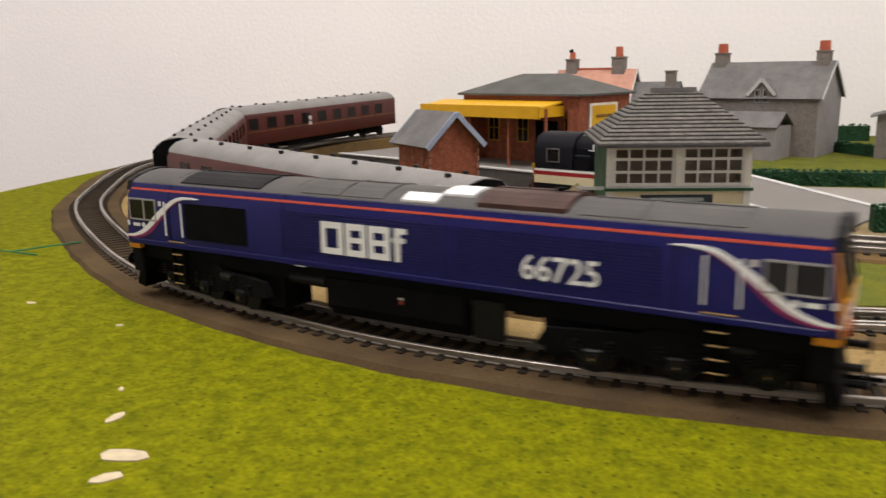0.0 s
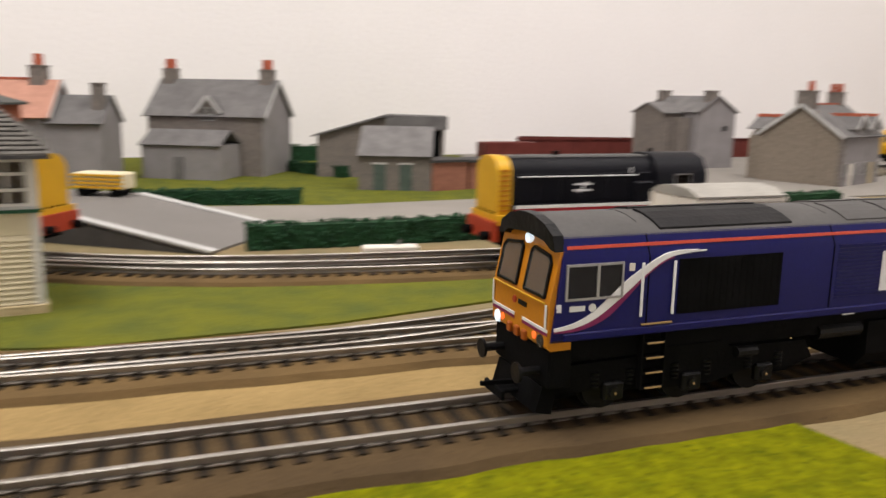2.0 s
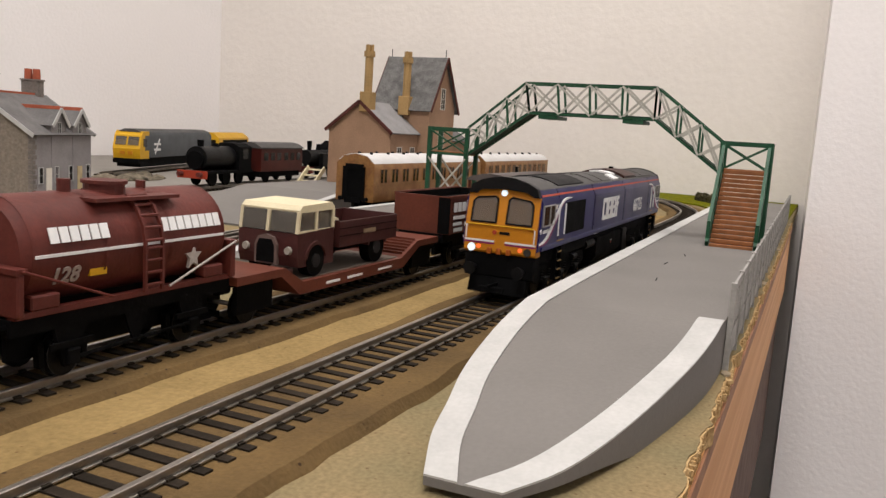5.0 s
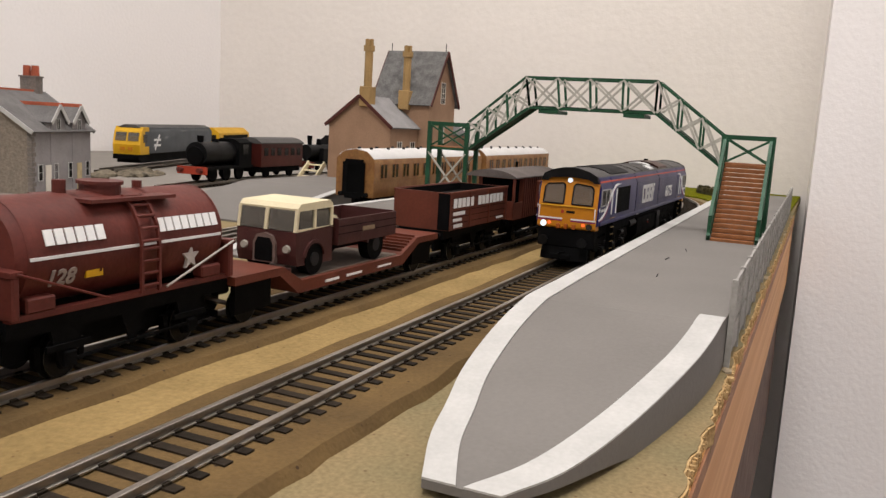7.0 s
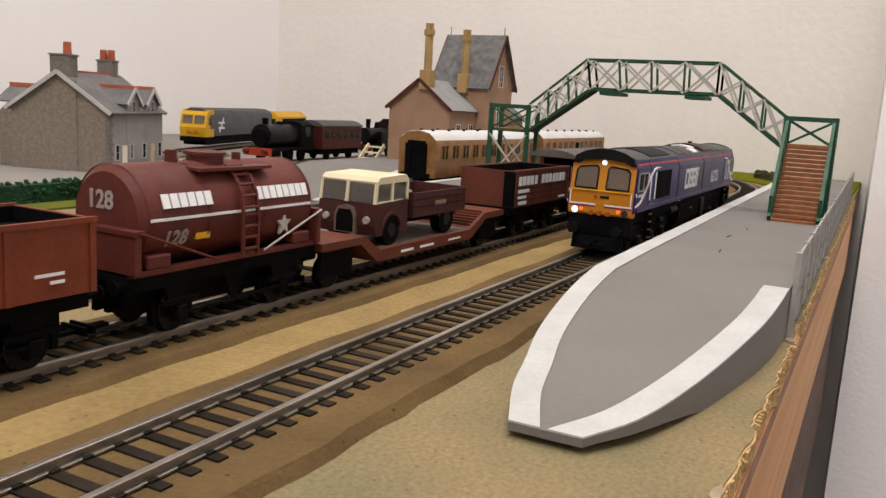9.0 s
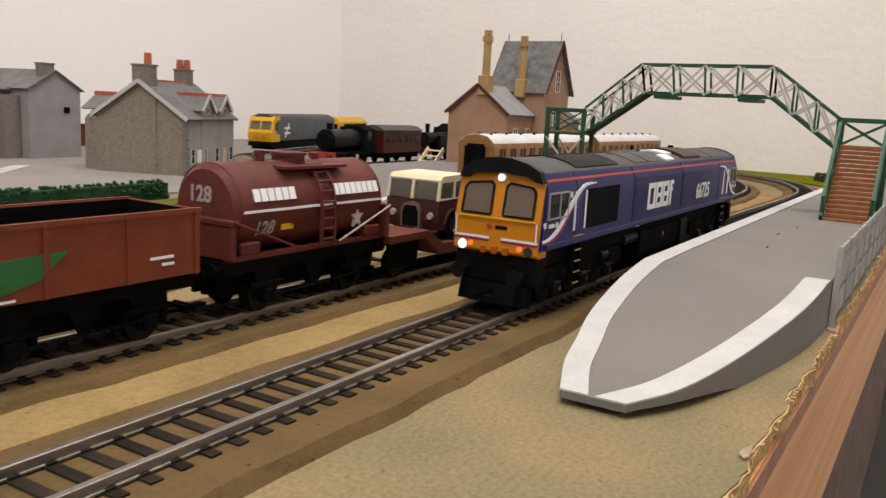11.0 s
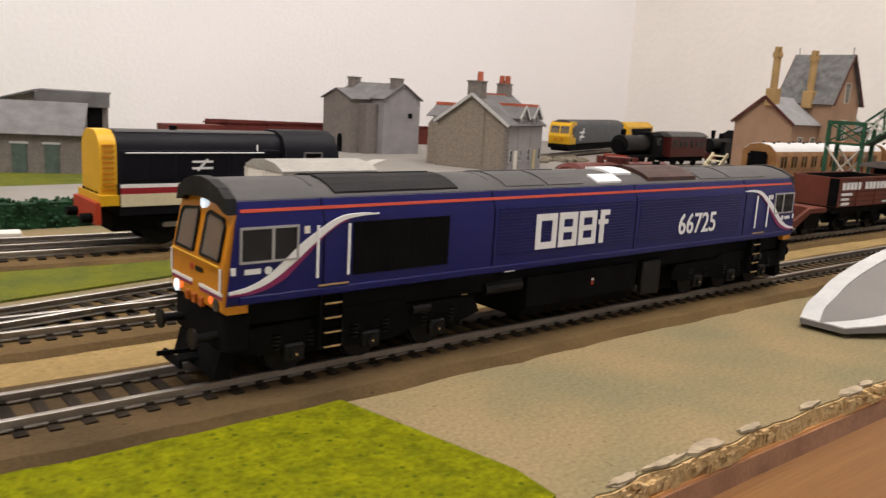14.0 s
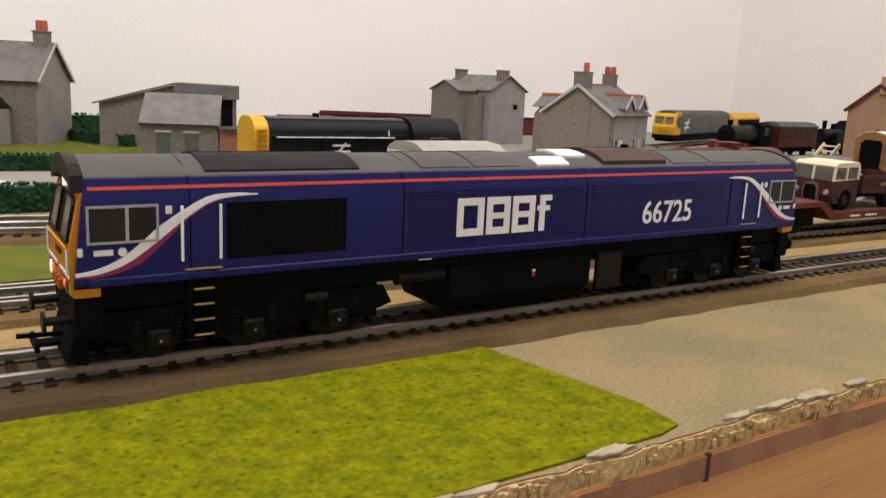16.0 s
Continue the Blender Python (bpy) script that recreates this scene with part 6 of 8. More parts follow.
def window(parent, x, y, z, w, h, face, frame=WHITEEDGE, bars_=(1, 1)):
    """A small window in a wall; face: the outward axis, '-y', '-x' or 'x'."""
    ax, sg = face[-1], -1 if face[0] == "-" else 1
    def bx(bm, u0, u1, z0, z1, o0, o1):
        a, b = sorted((o0 * sg, o1 * sg))
        if ax == "y":
            box(bm, x + u0, x + u1, y + a, y + b, z0, z1)
        else:
            box(bm, x + a, x + b, y + u0, y + u1, z0, z1)
        return bm
    wn = part("window", bx(B(), -w / 2, w / 2, z - h / 2, z + h / 2, -0.0006, 0.0003), DARKGLASS, parent)
    bm = B()
    t = 0.0006
    for u0, u1, z0, z1 in ((-w / 2 - t, w / 2 + t, z - h / 2 - t, z - h / 2), (-w / 2 - t, w / 2 + t, z + h / 2, z + h / 2 + t), (-w / 2 - t, -w / 2, z - h / 2, z + h / 2), (w / 2, w / 2 + t, z - h / 2, z + h / 2)):
        bx(bm, u0, u1, z0, z1, -0.0006, 0.0008)
    for i in range(1, bars_[0] + 1):
        u = -w / 2 + w * i / (bars_[0] + 1)
        bx(bm, u - 0.0002, u + 0.0002, z - h / 2, z + h / 2, -0.0004, 0.0006)
    for i in range(1, bars_[1] + 1):
        q = z - h / 2 + h * i / (bars_[1] + 1)
        bx(bm, -w / 2, w / 2, q - 0.0002, q + 0.0002, -0.0004, 0.0006)
    part("frame", bm, frame, wn)


def quoins(parent, x, y, z0, z1, material):
    n = int((z1 - z0) / 0.0042)
    for i in range(n):
        w = 0.0035 if i % 2 else 0.0055
        part("quoin", box(B(), x - 0.0003, x + w, y - 0.0003, y + 0.0040, z0 + i * 0.0042, z0 + i * 0.0042 + 0.0036), material, parent)


def cottage_a():
    c = thing("cottage", pose(0.8589, 0.4684, 0, 0, 0, 20), "grey stone card cottage with dormers and red pots", "house")
    W, D, E_, A_ = 0.098, 0.0934, 0.0560, 0.0880
    warm = paint("brown_rubble_stone", (0.31, 0.26, 0.205), 0.9, vary=0.18, size=0.004, bump=0.4, fine=0.0022, other=(0.24, 0.205, 0.165))
    part("wall", gable_walls(B(), 0, W, 0, D, E_, A_), warm, c)
    part("front_wall", box(B(), 0.0012, W, -0.0008, 0.0006, 0, E_), STONELIGHT, c, "pale grey front wall")
    part("gable_rib", box(B(), -0.0010, 0.0006, 0.030, 0.0312, 0, 0.082), warm, c)
    gable_roof(c, 0, W, 0, D, E_, A_, 0.0035, SLATE, "x", WHITEEDGE)
    part("ridge_tiles", box(B(), 0.018, W - 0.015, D / 2 - 0.0016, D / 2 + 0.0016, A_ + 0.0002, A_ + 0.0022), TERRA, c)
    chimney(c, 0.008, D / 2, A_ - 0.006, 0.1035, 0.014, 0.018, STONE, [(0.001, -0.003)], 0.0105)
    chimney(c, W - 0.010, D / 2 + 0.004, A_ - 0.006, 0.1030, 0.011, 0.016, STONE, [(0, -0.004), (0, 0.004)], 0.0095)
    for x in (0.040, 0.076):
        dm = part("dormer", gable_walls(B(), x - 0.012, x + 0.012, -0.0012, 0.040, 0.0640, 0.0770, "y"), STONELIGHT, c)
        gable_roof(dm, x - 0.012, x + 0.012, -0.0012, 0.040, 0.0640, 0.0770, 0.0022, SLATE, "y", WHITEEDGE)
        part("ridge_tiles", box(B(), x - 0.0022, x + 0.0022, -0.003, 0.040, 0.0765, 0.0795), TERRA, dm)
        window(dm, x, -0.0012, 0.0600, 0.0050, 0.0100, "-y")
    # small rear wing with a tiled hip
    part("rear_wing", gable_walls(B(), 0.012, 0.060, D, D + 0.020, 0.050, 0.066, "y"), warm, c)
    gable_roof(c, 0.012, 0.060, D, D + 0.020, 0.060, 0.074, 0.002, SLATE, "y")
    part("ridge_tiles", box(B(), 0.0310, 0.0410, D - 0.012, D + 0.022, 0.0730, 0.0765), TERRA, c)
    for x in (0.011, 0.036, 0.060, 0.091):
        window(c, x, -0.0009, 0.0195, 0.0058, 0.0130, "-y", bars_=(0, 1))
    for x, m in ((0.0235, OFFWHITE), (0.076, TAN)):
        part("door", box(B(), x - 0.0042, x + 0.0042, -0.0016, -0.0006, 0.0005, 0.0255), m, c)
    quoins(c, -0.0003, -0.0006, 0.0, E_, STONE)


def cottage_b():
    c = thing("cottage", pose(0.845, 0.692, 0, 0, 0, 6), "plain grey card house without windows to the yard", "house")
    E_, A_ = 0.0760, 0.0915
    part("wall", gable_walls(B(), 0, 0.066, 0, 0.105, E_, A_ + 0.004, "y"), STONELIGHT, c)
    gable_roof(c, 0, 0.066, 0, 0.105, E_, A_ + 0.004, 0.003, SLATE, "y")
    part("side_wing", gable_walls(B(), -0.034, 0.0, 0.028, 0.088, 0.0735, 0.0860), STONE, c)
    gable_roof(c, -0.034, 0.0, 0.028, 0.088, 0.0735, 0.0860, 0.003, SLATE)
    part("porch", box(B(), -0.020, -0.001, 0.012, 0.028, 0, 0.068), STONE, c)
    chimney(c, 0.026, 0.006, 0.080, 0.1035, 0.015, 0.011, STONE, [])
    chimney(c, 0.026, 0.096, 0.080, 0.1035, 0.015, 0.011, STONE, [])
    part("window", box(B(), 0.044, 0.051, -0.0008, 0.0004, 0.0505, 0.0570), SOOT, c)
    part("door", prism(B(), [(0.045, 0), (0.055, 0), (0.055, 0.020), (0.0525, 0.026), (0.0475, 0.026), (0.045, 0.020)], -0.0348, -0.0335), SOOT, c)


def stone_house():
    c = thing("stone_house", pose(0.167, 0.757, 0, 0, 0, -30), "large grey card house with twin chimneys and porch", "house")
    W, D, E_, A_ = 0.132, 0.085, 0.066, 0.1030
    part("wall", gable_walls(B(), 0, W, 0, D, E_, A_), STONELIGHT, c)
    part("front_wall", box(B(), 0.001, W - 0.001, -0.0008, 0.0004, 0, E_), STONE, c)
    gable_roof(c, 0, W, 0, D, E_, A_, 0.0035, SLATE, "x", WHITEEDGE)
    for x in (0.008, W - 0.010):
        chimney(c, x, D / 2, A_ - 0.008, 0.1150, 0.013, 0.015, STONE, [(-0.0025, 0), (0.0025, 0)], 0.0105)
    dm = part("dormer", gable_walls(B(), 0.058, 0.084, -0.0014, 0.036, 0.0700, 0.0850, "y"), STONE, c)
    gable_roof(dm, 0.058, 0.084, -0.0014, 0.036, 0.0700, 0.0850, 0.0022, SLATE, "y", WHITEEDGE)
    for x in (0.0665, 0.0755):
        window(dm, x, -0.0014, 0.0665, 0.0048, 0.0130, "-y")
    ex = part("lean_to", box(B(), 0.020, 0.105, -0.052, -0.001, 0, 0.036), STONELIGHT, c)
    gable_roof(c, 0.020, 0.105, -0.052, -0.001, 0.036, 0.0500, 0.002, SLATE, "x")
    part("door", box(B(), 0.055, 0.066, -0.0532, -0.0518, 0, 0.024), SLATE, c)
    c2 = thing("stone_house", pose(-0.001, 0.660, 0, 0, 0, -14), "grey card house with salmon roof and black cowl", "house")
    part("wall", gable_walls(B(), 0, 0.080, 0, 0.075, 0.066, 0.098), STONELIGHT, c2)
    gable_roof(c2, 0, 0.080, 0, 0.075, 0.066, 0.098, 0.0035, paint("salmon_tiles", (0.56, 0.29, 0.21), 0.8, vary=0.1, size=0.01), "x", WHITEEDGE)
    part("ridge_tiles", box(B(), 0.010, 0.070, 0.0355, 0.0395, 0.0985, 0.1005), TERRA, c2)
    chimney(c2, 0.012, 0.0375, 0.088, 0.1105, 0.012, 0.013, STONE, [(0, 0)], 0.007)
    chimney(c2, 0.064, 0.0375, 0.088, 0.1120, 0.014, 0.015, STONE, [(0, -0.0028), (0, 0.0028)], 0.0105)
    part("cowl", rod(B(), (0.013, 0.0375, 0.1105), (0.010, 0.0375, 0.1205), 0.0018, 8, 0.0026), SOOT, c2)
    part("rear_gable", gable_walls(B(), 0.080, 0.128, 0.0, 0.070, 0.060, 0.084, "x"), STONELIGHT, c2)
    gable_roof(c2, 0.081, 0.128, 0.0, 0.070, 0.060, 0.084, 0.003, SLATE, "x")
    chimney(c2, 0.122, 0.020, 0.070, 0.0965, 0.010, 0.012, STONE, [])


def sheds():
    DULLGREEN = paint("dull_green_door", (0.11, 0.15, 0.125), 0.7, vary=0.12, size=0.006)
    c = thing("shed", pose(0.338, 0.684, 0, 0, 0, -19), "grey card shed with a shallow sloping roof", "shed")
    part("wall", prism(B(), [(0, 0), (0.138, 0), (0.138, 0.0655), (0.073, 0.0665), (0, 0.0455)], 0, 0.055, "y"), STONE, c)
    slope("roof", c, (-0.006, -0.004, 0.0440), (-0.006, 0.058, 0.0440), (0.074, 0.058, 0.0674), (0.074, -0.004, 0.0674), 0.0015, SLATE)
    slope("roof", c, (0.141, -0.004, 0.0664), (0.141, 0.058, 0.0664), (0.074, 0.058, 0.0674), (0.074, -0.004, 0.0674), 0.0015, SLATE)
    # flat black sheet stands for the shade inside the open bay
    part("bay_shade", box(B(), 0.098, 0.134, -0.0008, 0.0004, 0.0, 0.0530), SOOT, c)
    part("fascia", box(B(), 0.074, 0.141, -0.0048, -0.0036, 0.0540, 0.0668), SLATE, c)
    d = thing("shed", pose(0.349, 0.554, 0, 0, 0, -22), "small flat-roofed stone shed with two green doors", "shed")
    part("wall", prism(B(), [(0, 0), (0.040, 0), (0.040, 0.0575), (0, 0.0335)], 0, 0.0690), STONE, d)
    slope("roof", d, (-0.001, -0.003, 0.0325), (0.0702, -0.003, 0.0325), (0.0702, 0.042, 0.0590), (-0.001, 0.042, 0.0590), 0.0014, SLATE)
    for x in (0.020, 0.045):
        part("door", box(B(), x - 0.0058, x + 0.0058, -0.0010, 0.0004, 0.0008, 0.0255), DULLGREEN, d, "dull green door with a white lintel")
        part("lintel", box(B(), x - 0.0072, x + 0.0072, -0.0013, 0.0004, 0.0255, 0.0272), WHITEEDGE, d)
    for x0, x1, y, z in ((0.4145, 0.4535, 0.527, 0.0280), (0.4560, 0.4960, 0.536, 0.0270), (0.4985, 0.5500, 0.545, 0.0262)):
        g = thing("lockup", pose(x0, y, 0, 0, 0, 11), "low pinkish brick lock-up garage with dark roof", "shed")
        part("wall", box(B(), 0, x1 - x0, 0, 0.035, 0, z), PINKBRICK, g)
        part("roof", box(B(), -0.002, x1 - x0 + 0.002, -0.002, 0.037, z, z + 0.0024), SLATEDARK, g)
    w = thing("boarding", pose(0, 0, 0), "dark red boarded fence along the back wall", "fence")
    for i in range(14):
        x = 0.672 + i * 0.031
        part("panel", box(B(), x, x + 0.0305, 0.868, 0.872, 0.0, 0.0350 - 0.0004 * i), REDWALL, w)
    part("cap_rail", box(B(), 0.670, 1.108, 0.866, 0.874, 0.0300, 0.0315), REDWALL, w)
    w2 = thing("boarding", pose(0, 0, 0), "dark red boarded shed side behind the garages", "fence")
    part("panel", box(B(), 0.590, 0.668, 0.800, 0.830, 0, 0.0300), REDWALL, w2)


cottage_a()
cottage_b()
stone_house()
sheds()


def signal_box():
    c = thing("signal_box", pose(0.0450, 0.1560, 0, 0, 0, 5), "cream weatherboarded signal box with slate hipped roof", "signal box")
    W, D = 0.0665, 0.062
    for x0, x1 in ((-0.002, 0.018), (0.046, W + 0.002)):
        part("plinth", box(B(), x0, x1, -0.002, 0.006, 0, 0.0048, 0.0004), TAN, c)
    part("core", box(B(), 0.001, W - 0.001, 0.001, D - 0.001, 0.0045, 0.0440), CREAM, c)
    n = 13
    for i in range(n):
        z = 0.0052 + i * 0.00215
        part("board", prism(B(), [(-0.0008, z), (0.0006, z), (0.0006, z + 0.00215), (0.0001, z + 0.00215)], 0.0005, W - 0.0005), CREAM, c)
    part("upper_panel", box(B(), 0.0005, W - 0.0005, -0.0002, 0.0010, 0.0332, 0.0425), CREAM, c)
    part("side_wall", box(B(), W - 0.0004, W + 0.0006, 0.002, D - 0.001, 0.0045, 0.0648), GREEN, c, "dark green side wall")
    part("side_wall", box(B(), -0.0006, 0.0004, 0.002, D - 0.001, 0.0045, 0.0648), GREEN, c)
    part("rear_wall", box(B(), 0, W, D - 0.001, D, 0.0045, 0.0648), CREAM, c)
    GREYW = paint("white_window_joinery", (0.70, 0.68, 0.62), 0.6, vary=0.06)
    for x in (-0.0010, W / 2 - 0.0016, W - 0.0022):
        part("corner_post", box(B(), x, x + 0.0032, -0.0012, 0.0012, 0.0428, 0.0650), GREYW, c)
    for x in (-0.0010, W - 0.0022):
        part("corner_post", box(B(), x, x + 0.0032, -0.0011, 0.0012, 0.0048, 0.0425), GREYW, c)
    part("dark_sill", box(B(), -0.002, W + 0.002, -0.0022, 0.001, 0.0422, 0.0436), GREEN, c)
    part("white_sill", box(B(), -0.001, W + 0.001, -0.0018, 0.001, 0.0436, 0.0448), WHITEEDGE, c)
    part("interior", box(B(), 0.003, W - 0.003, 0.012, 0.013, 0.044, 0.0645), paint("dim_brown_interior", (0.22, 0.15, 0.10), 0.8), c)
    for x0, x1 in ((0.0026, W / 2 - 0.0022), (W / 2 + 0.0022, W - 0.0026)):
        wn = part("window", box(B(), x0, x1, 0.0004, 0.0008, 0.0450, 0.0630), pane("signal_box_glass", (0.20, 0.17, 0.14), 0.1, 0.18), c)
        bm = ring_plate(B(), x0 - 0.0004, x1 + 0.0004, 0.0446, 0.0634, 0.0012, -0.0008, 0.0010)
        part("frame", bm, GREYW, wn)
        for k in range(1, 4):
            x = x0 + (x1 - x0) * k / 4
            part("glazing_bar", box(B(), x - 0.00045, x + 0.00045, -0.0003, 0.0009, 0.0455, 0.0630), GREYW, wn)
        for z in (0.0512, 0.0575):
            part("glazing_bar", box(B(), x0, x1, -0.0008, 0.0009, z - 0.0006, z + 0.0006), GREYW, wn)
    npb = part("nameplate", box(B(), 0.0155, 0.0500, -0.0012, 0.0002, 0.0358, 0.0402, 0.0003), paint("dark_nameplate", (0.035, 0.05, 0.06), 0.5), c, "dark blue nameplate with pale bar")
    bars("name_bar", npb, pose(0, -0.0013, 0), [(0.0200, 0.0455, 0.0372, 0.0388)], paint("pale_name", (0.35, 0.38, 0.38), 0.6))
    # hipped slate roof in stepped courses
    x0, x1, y0, y1, z0, z1 = -0.0062, W + 0.0066, -0.0080, D + 0.0070, 0.0650, 0.0885
    r0, r1, ym = W * 0.36, W * 0.70, D / 2
    nc = 14
    # dark colour for the painted shadow lines between the slate courses
    COURSESHADE = paint("dark_course_shade", (0.055, 0.050, 0.044), 0.9, vary=0.2)
    for i in range(nc):
        u, v = i / nc, (i + 1.25) / nc
        v = min(v, 1)
        za, zb = z0 + (z1 - z0) * u, z0 + (z1 - z0) * v
        L0 = (x0 + (r0 - x0) * u, y0 + (ym - y0) * u, x1 + (r1 - x1) * u, y1 + (ym - y1) * u)
        L1 = (x0 + (r0 - x0) * v, y0 + (ym - y0) * v, x1 + (r1 - x1) * v, y1 + (ym - y1) * v)
        bm = B()
        a = [bm.verts.new(p) for p in ((L0[0], L0[1], za), (L0[2], L0[1], za), (L0[2], L0[3], za), (L0[0], L0[3], za))]
        b = [bm.verts.new(p) for p in ((L0[0], L0[1], za + 0.0009), (L0[2], L0[1], za + 0.0009), (L0[2], L0[3], za + 0.0009), (L0[0], L0[3], za + 0.0009))]
        d = [bm.verts.new(p) for p in ((L1[0], L1[1], zb + 0.0006), (L1[2], L1[1], zb + 0.0006), (L1[2], L1[3], zb + 0.0006), (L1[0], L1[3], zb + 0.0006))]
        bm.faces.new(a[::-1])
        for k in range(4):
            bm.faces.new((a[k], a[(k + 1) % 4], b[(k + 1) % 4], b[k]))
            bm.faces.new((b[k], b[(k + 1) % 4], d[(k + 1) % 4], d[k]))
        bm.faces.new(d)
        bmesh.ops.recalc_face_normals(bm, faces=bm.faces[:])
        part("slate_course", bm, paint("dark_grey_slate_course", (0.185, 0.172, 0.152), 0.75, vary=0.2, size=0.004, rand=0.12) if i == 0 else bpy.data.materials["dark_grey_slate_course"], c)
    for i in range(1, nc):
        # dark strips that paint the shadow under the lip of each course
        u = (i - 0.22) / nc
        zb, ax, ay, bx_, by_ = z0 + (z1 - z0) * u, x0 + (r0 - x0) * u, y0 + (ym - y0) * u, x1 + (r1 - x1) * u, y1 + (ym - y1) * u
        part("course_shade", prism(B(), [(ax - 0.0004, ay - 0.0004), (bx_ + 0.0004, ay - 0.0004), (bx_ + 0.0004, by_ + 0.0004), (ax - 0.0004, by_ + 0.0004)], zb + 0.0004, zb + 0.00105, "z"), COURSESHADE, c)
    part("ridge", box(B(), r0, r1, ym - 0.002, ym + 0.002, z1, z1 + 0.0022), SLATE, c)
    part("gutter", box(B(), x0, x1, y0 - 0.0008, y0 + 0.0006, z0 - 0.0012, z0 + 0.0002), SLATEDARK, c)
    # timber steps on the west side
    st = thing("timber_steps", pose(0.0450, 0.1620, 0), "weathered tan timber steps with a landing", "steps")
    part("landing", box(B(), -0.016, -0.001, 0.004, 0.026, 0.0290, 0.0306), TAN, st)
    for y in (0.004, 0.0185):
        part("stringer", strip(B(), (-0.0140, y, 0.0285), (-0.0440, y, 0.0020), 0.0012, 0.0068), TAN, st)
        part("handrail", strip(B(), (-0.0140, y, 0.0415), (-0.0430, y, 0.0140), 0.0012, 0.0036), TAN, st)
        for u in (0.05, 0.5, 0.95):
            part("baluster", strip(B(), (-0.0140 - 0.030 * u, y, 0.0285 - 0.0275 * u), (-0.0140 - 0.0290 * u, y, 0.0415 - 0.0275 * u), 0.0012, 0.0012, (1, 0, 0)), TAN, st)
    for k in range(8):
        u = (k + 0.5) / 8
        part("tread", box(B(), -0.0140 - 0.030 * u - 0.0018, -0.0140 - 0.030 * u + 0.0018, 0.004, 0.0185, 0.0280 - 0.0270 * u, 0.0290 - 0.0270 * u), TAN, st)
    for z in (0.0365, 0.0420):
        part("landing_rail", box(B(), -0.016, -0.001, 0.0035, 0.0045, z - 0.0008, z + 0.0008), WHITEEDGE, st)
    for x in (-0.0155, -0.0095):
        part("post", box(B(), x - 0.0008, x + 0.0008, 0.0040, 0.0056, 0, 0.0425), SOOT, st)


signal_box()


def brick_hut():
    c = thing("brick_hut", pose(-0.066, 0.276, 0, 0, 0, 38), "small red brick hut with a grey gabled roof", "hut")
    W, D, E_, A_ = 0.036, 0.047, 0.0555, 0.0735
    part("wall", gable_walls(B(), 0, W, 0, D, E_, A_, "y"), BRICK, c)
    gable_roof(c, 0, W, 0, D, E_, A_, 0.0040, SLATE, "y", paint("pale_blue_bargeboard", (0.35, 0.40, 0.52), 0.6))
    for y in (0.010, 0.024, 0.038):
        for k in range(9):
            part("quoin_brick", box(B(), -0.0007, 0.0005, y - (0.0022 if k % 2 else 0.0014), y + (0.0022 if k % 2 else 0.0014), 0.006 + k * 0.005, 0.0096 + k * 0.005), PINKBRICK, c)
    for x in (0, W):
        for k in range(11):
            part("quoin_brick", box(B(), x - 0.0012, x + 0.0012, -0.0008, 0.0006, 0.001 + k * 0.005, 0.0045 + k * 0.005), PINKBRICK, c)


brick_hut()


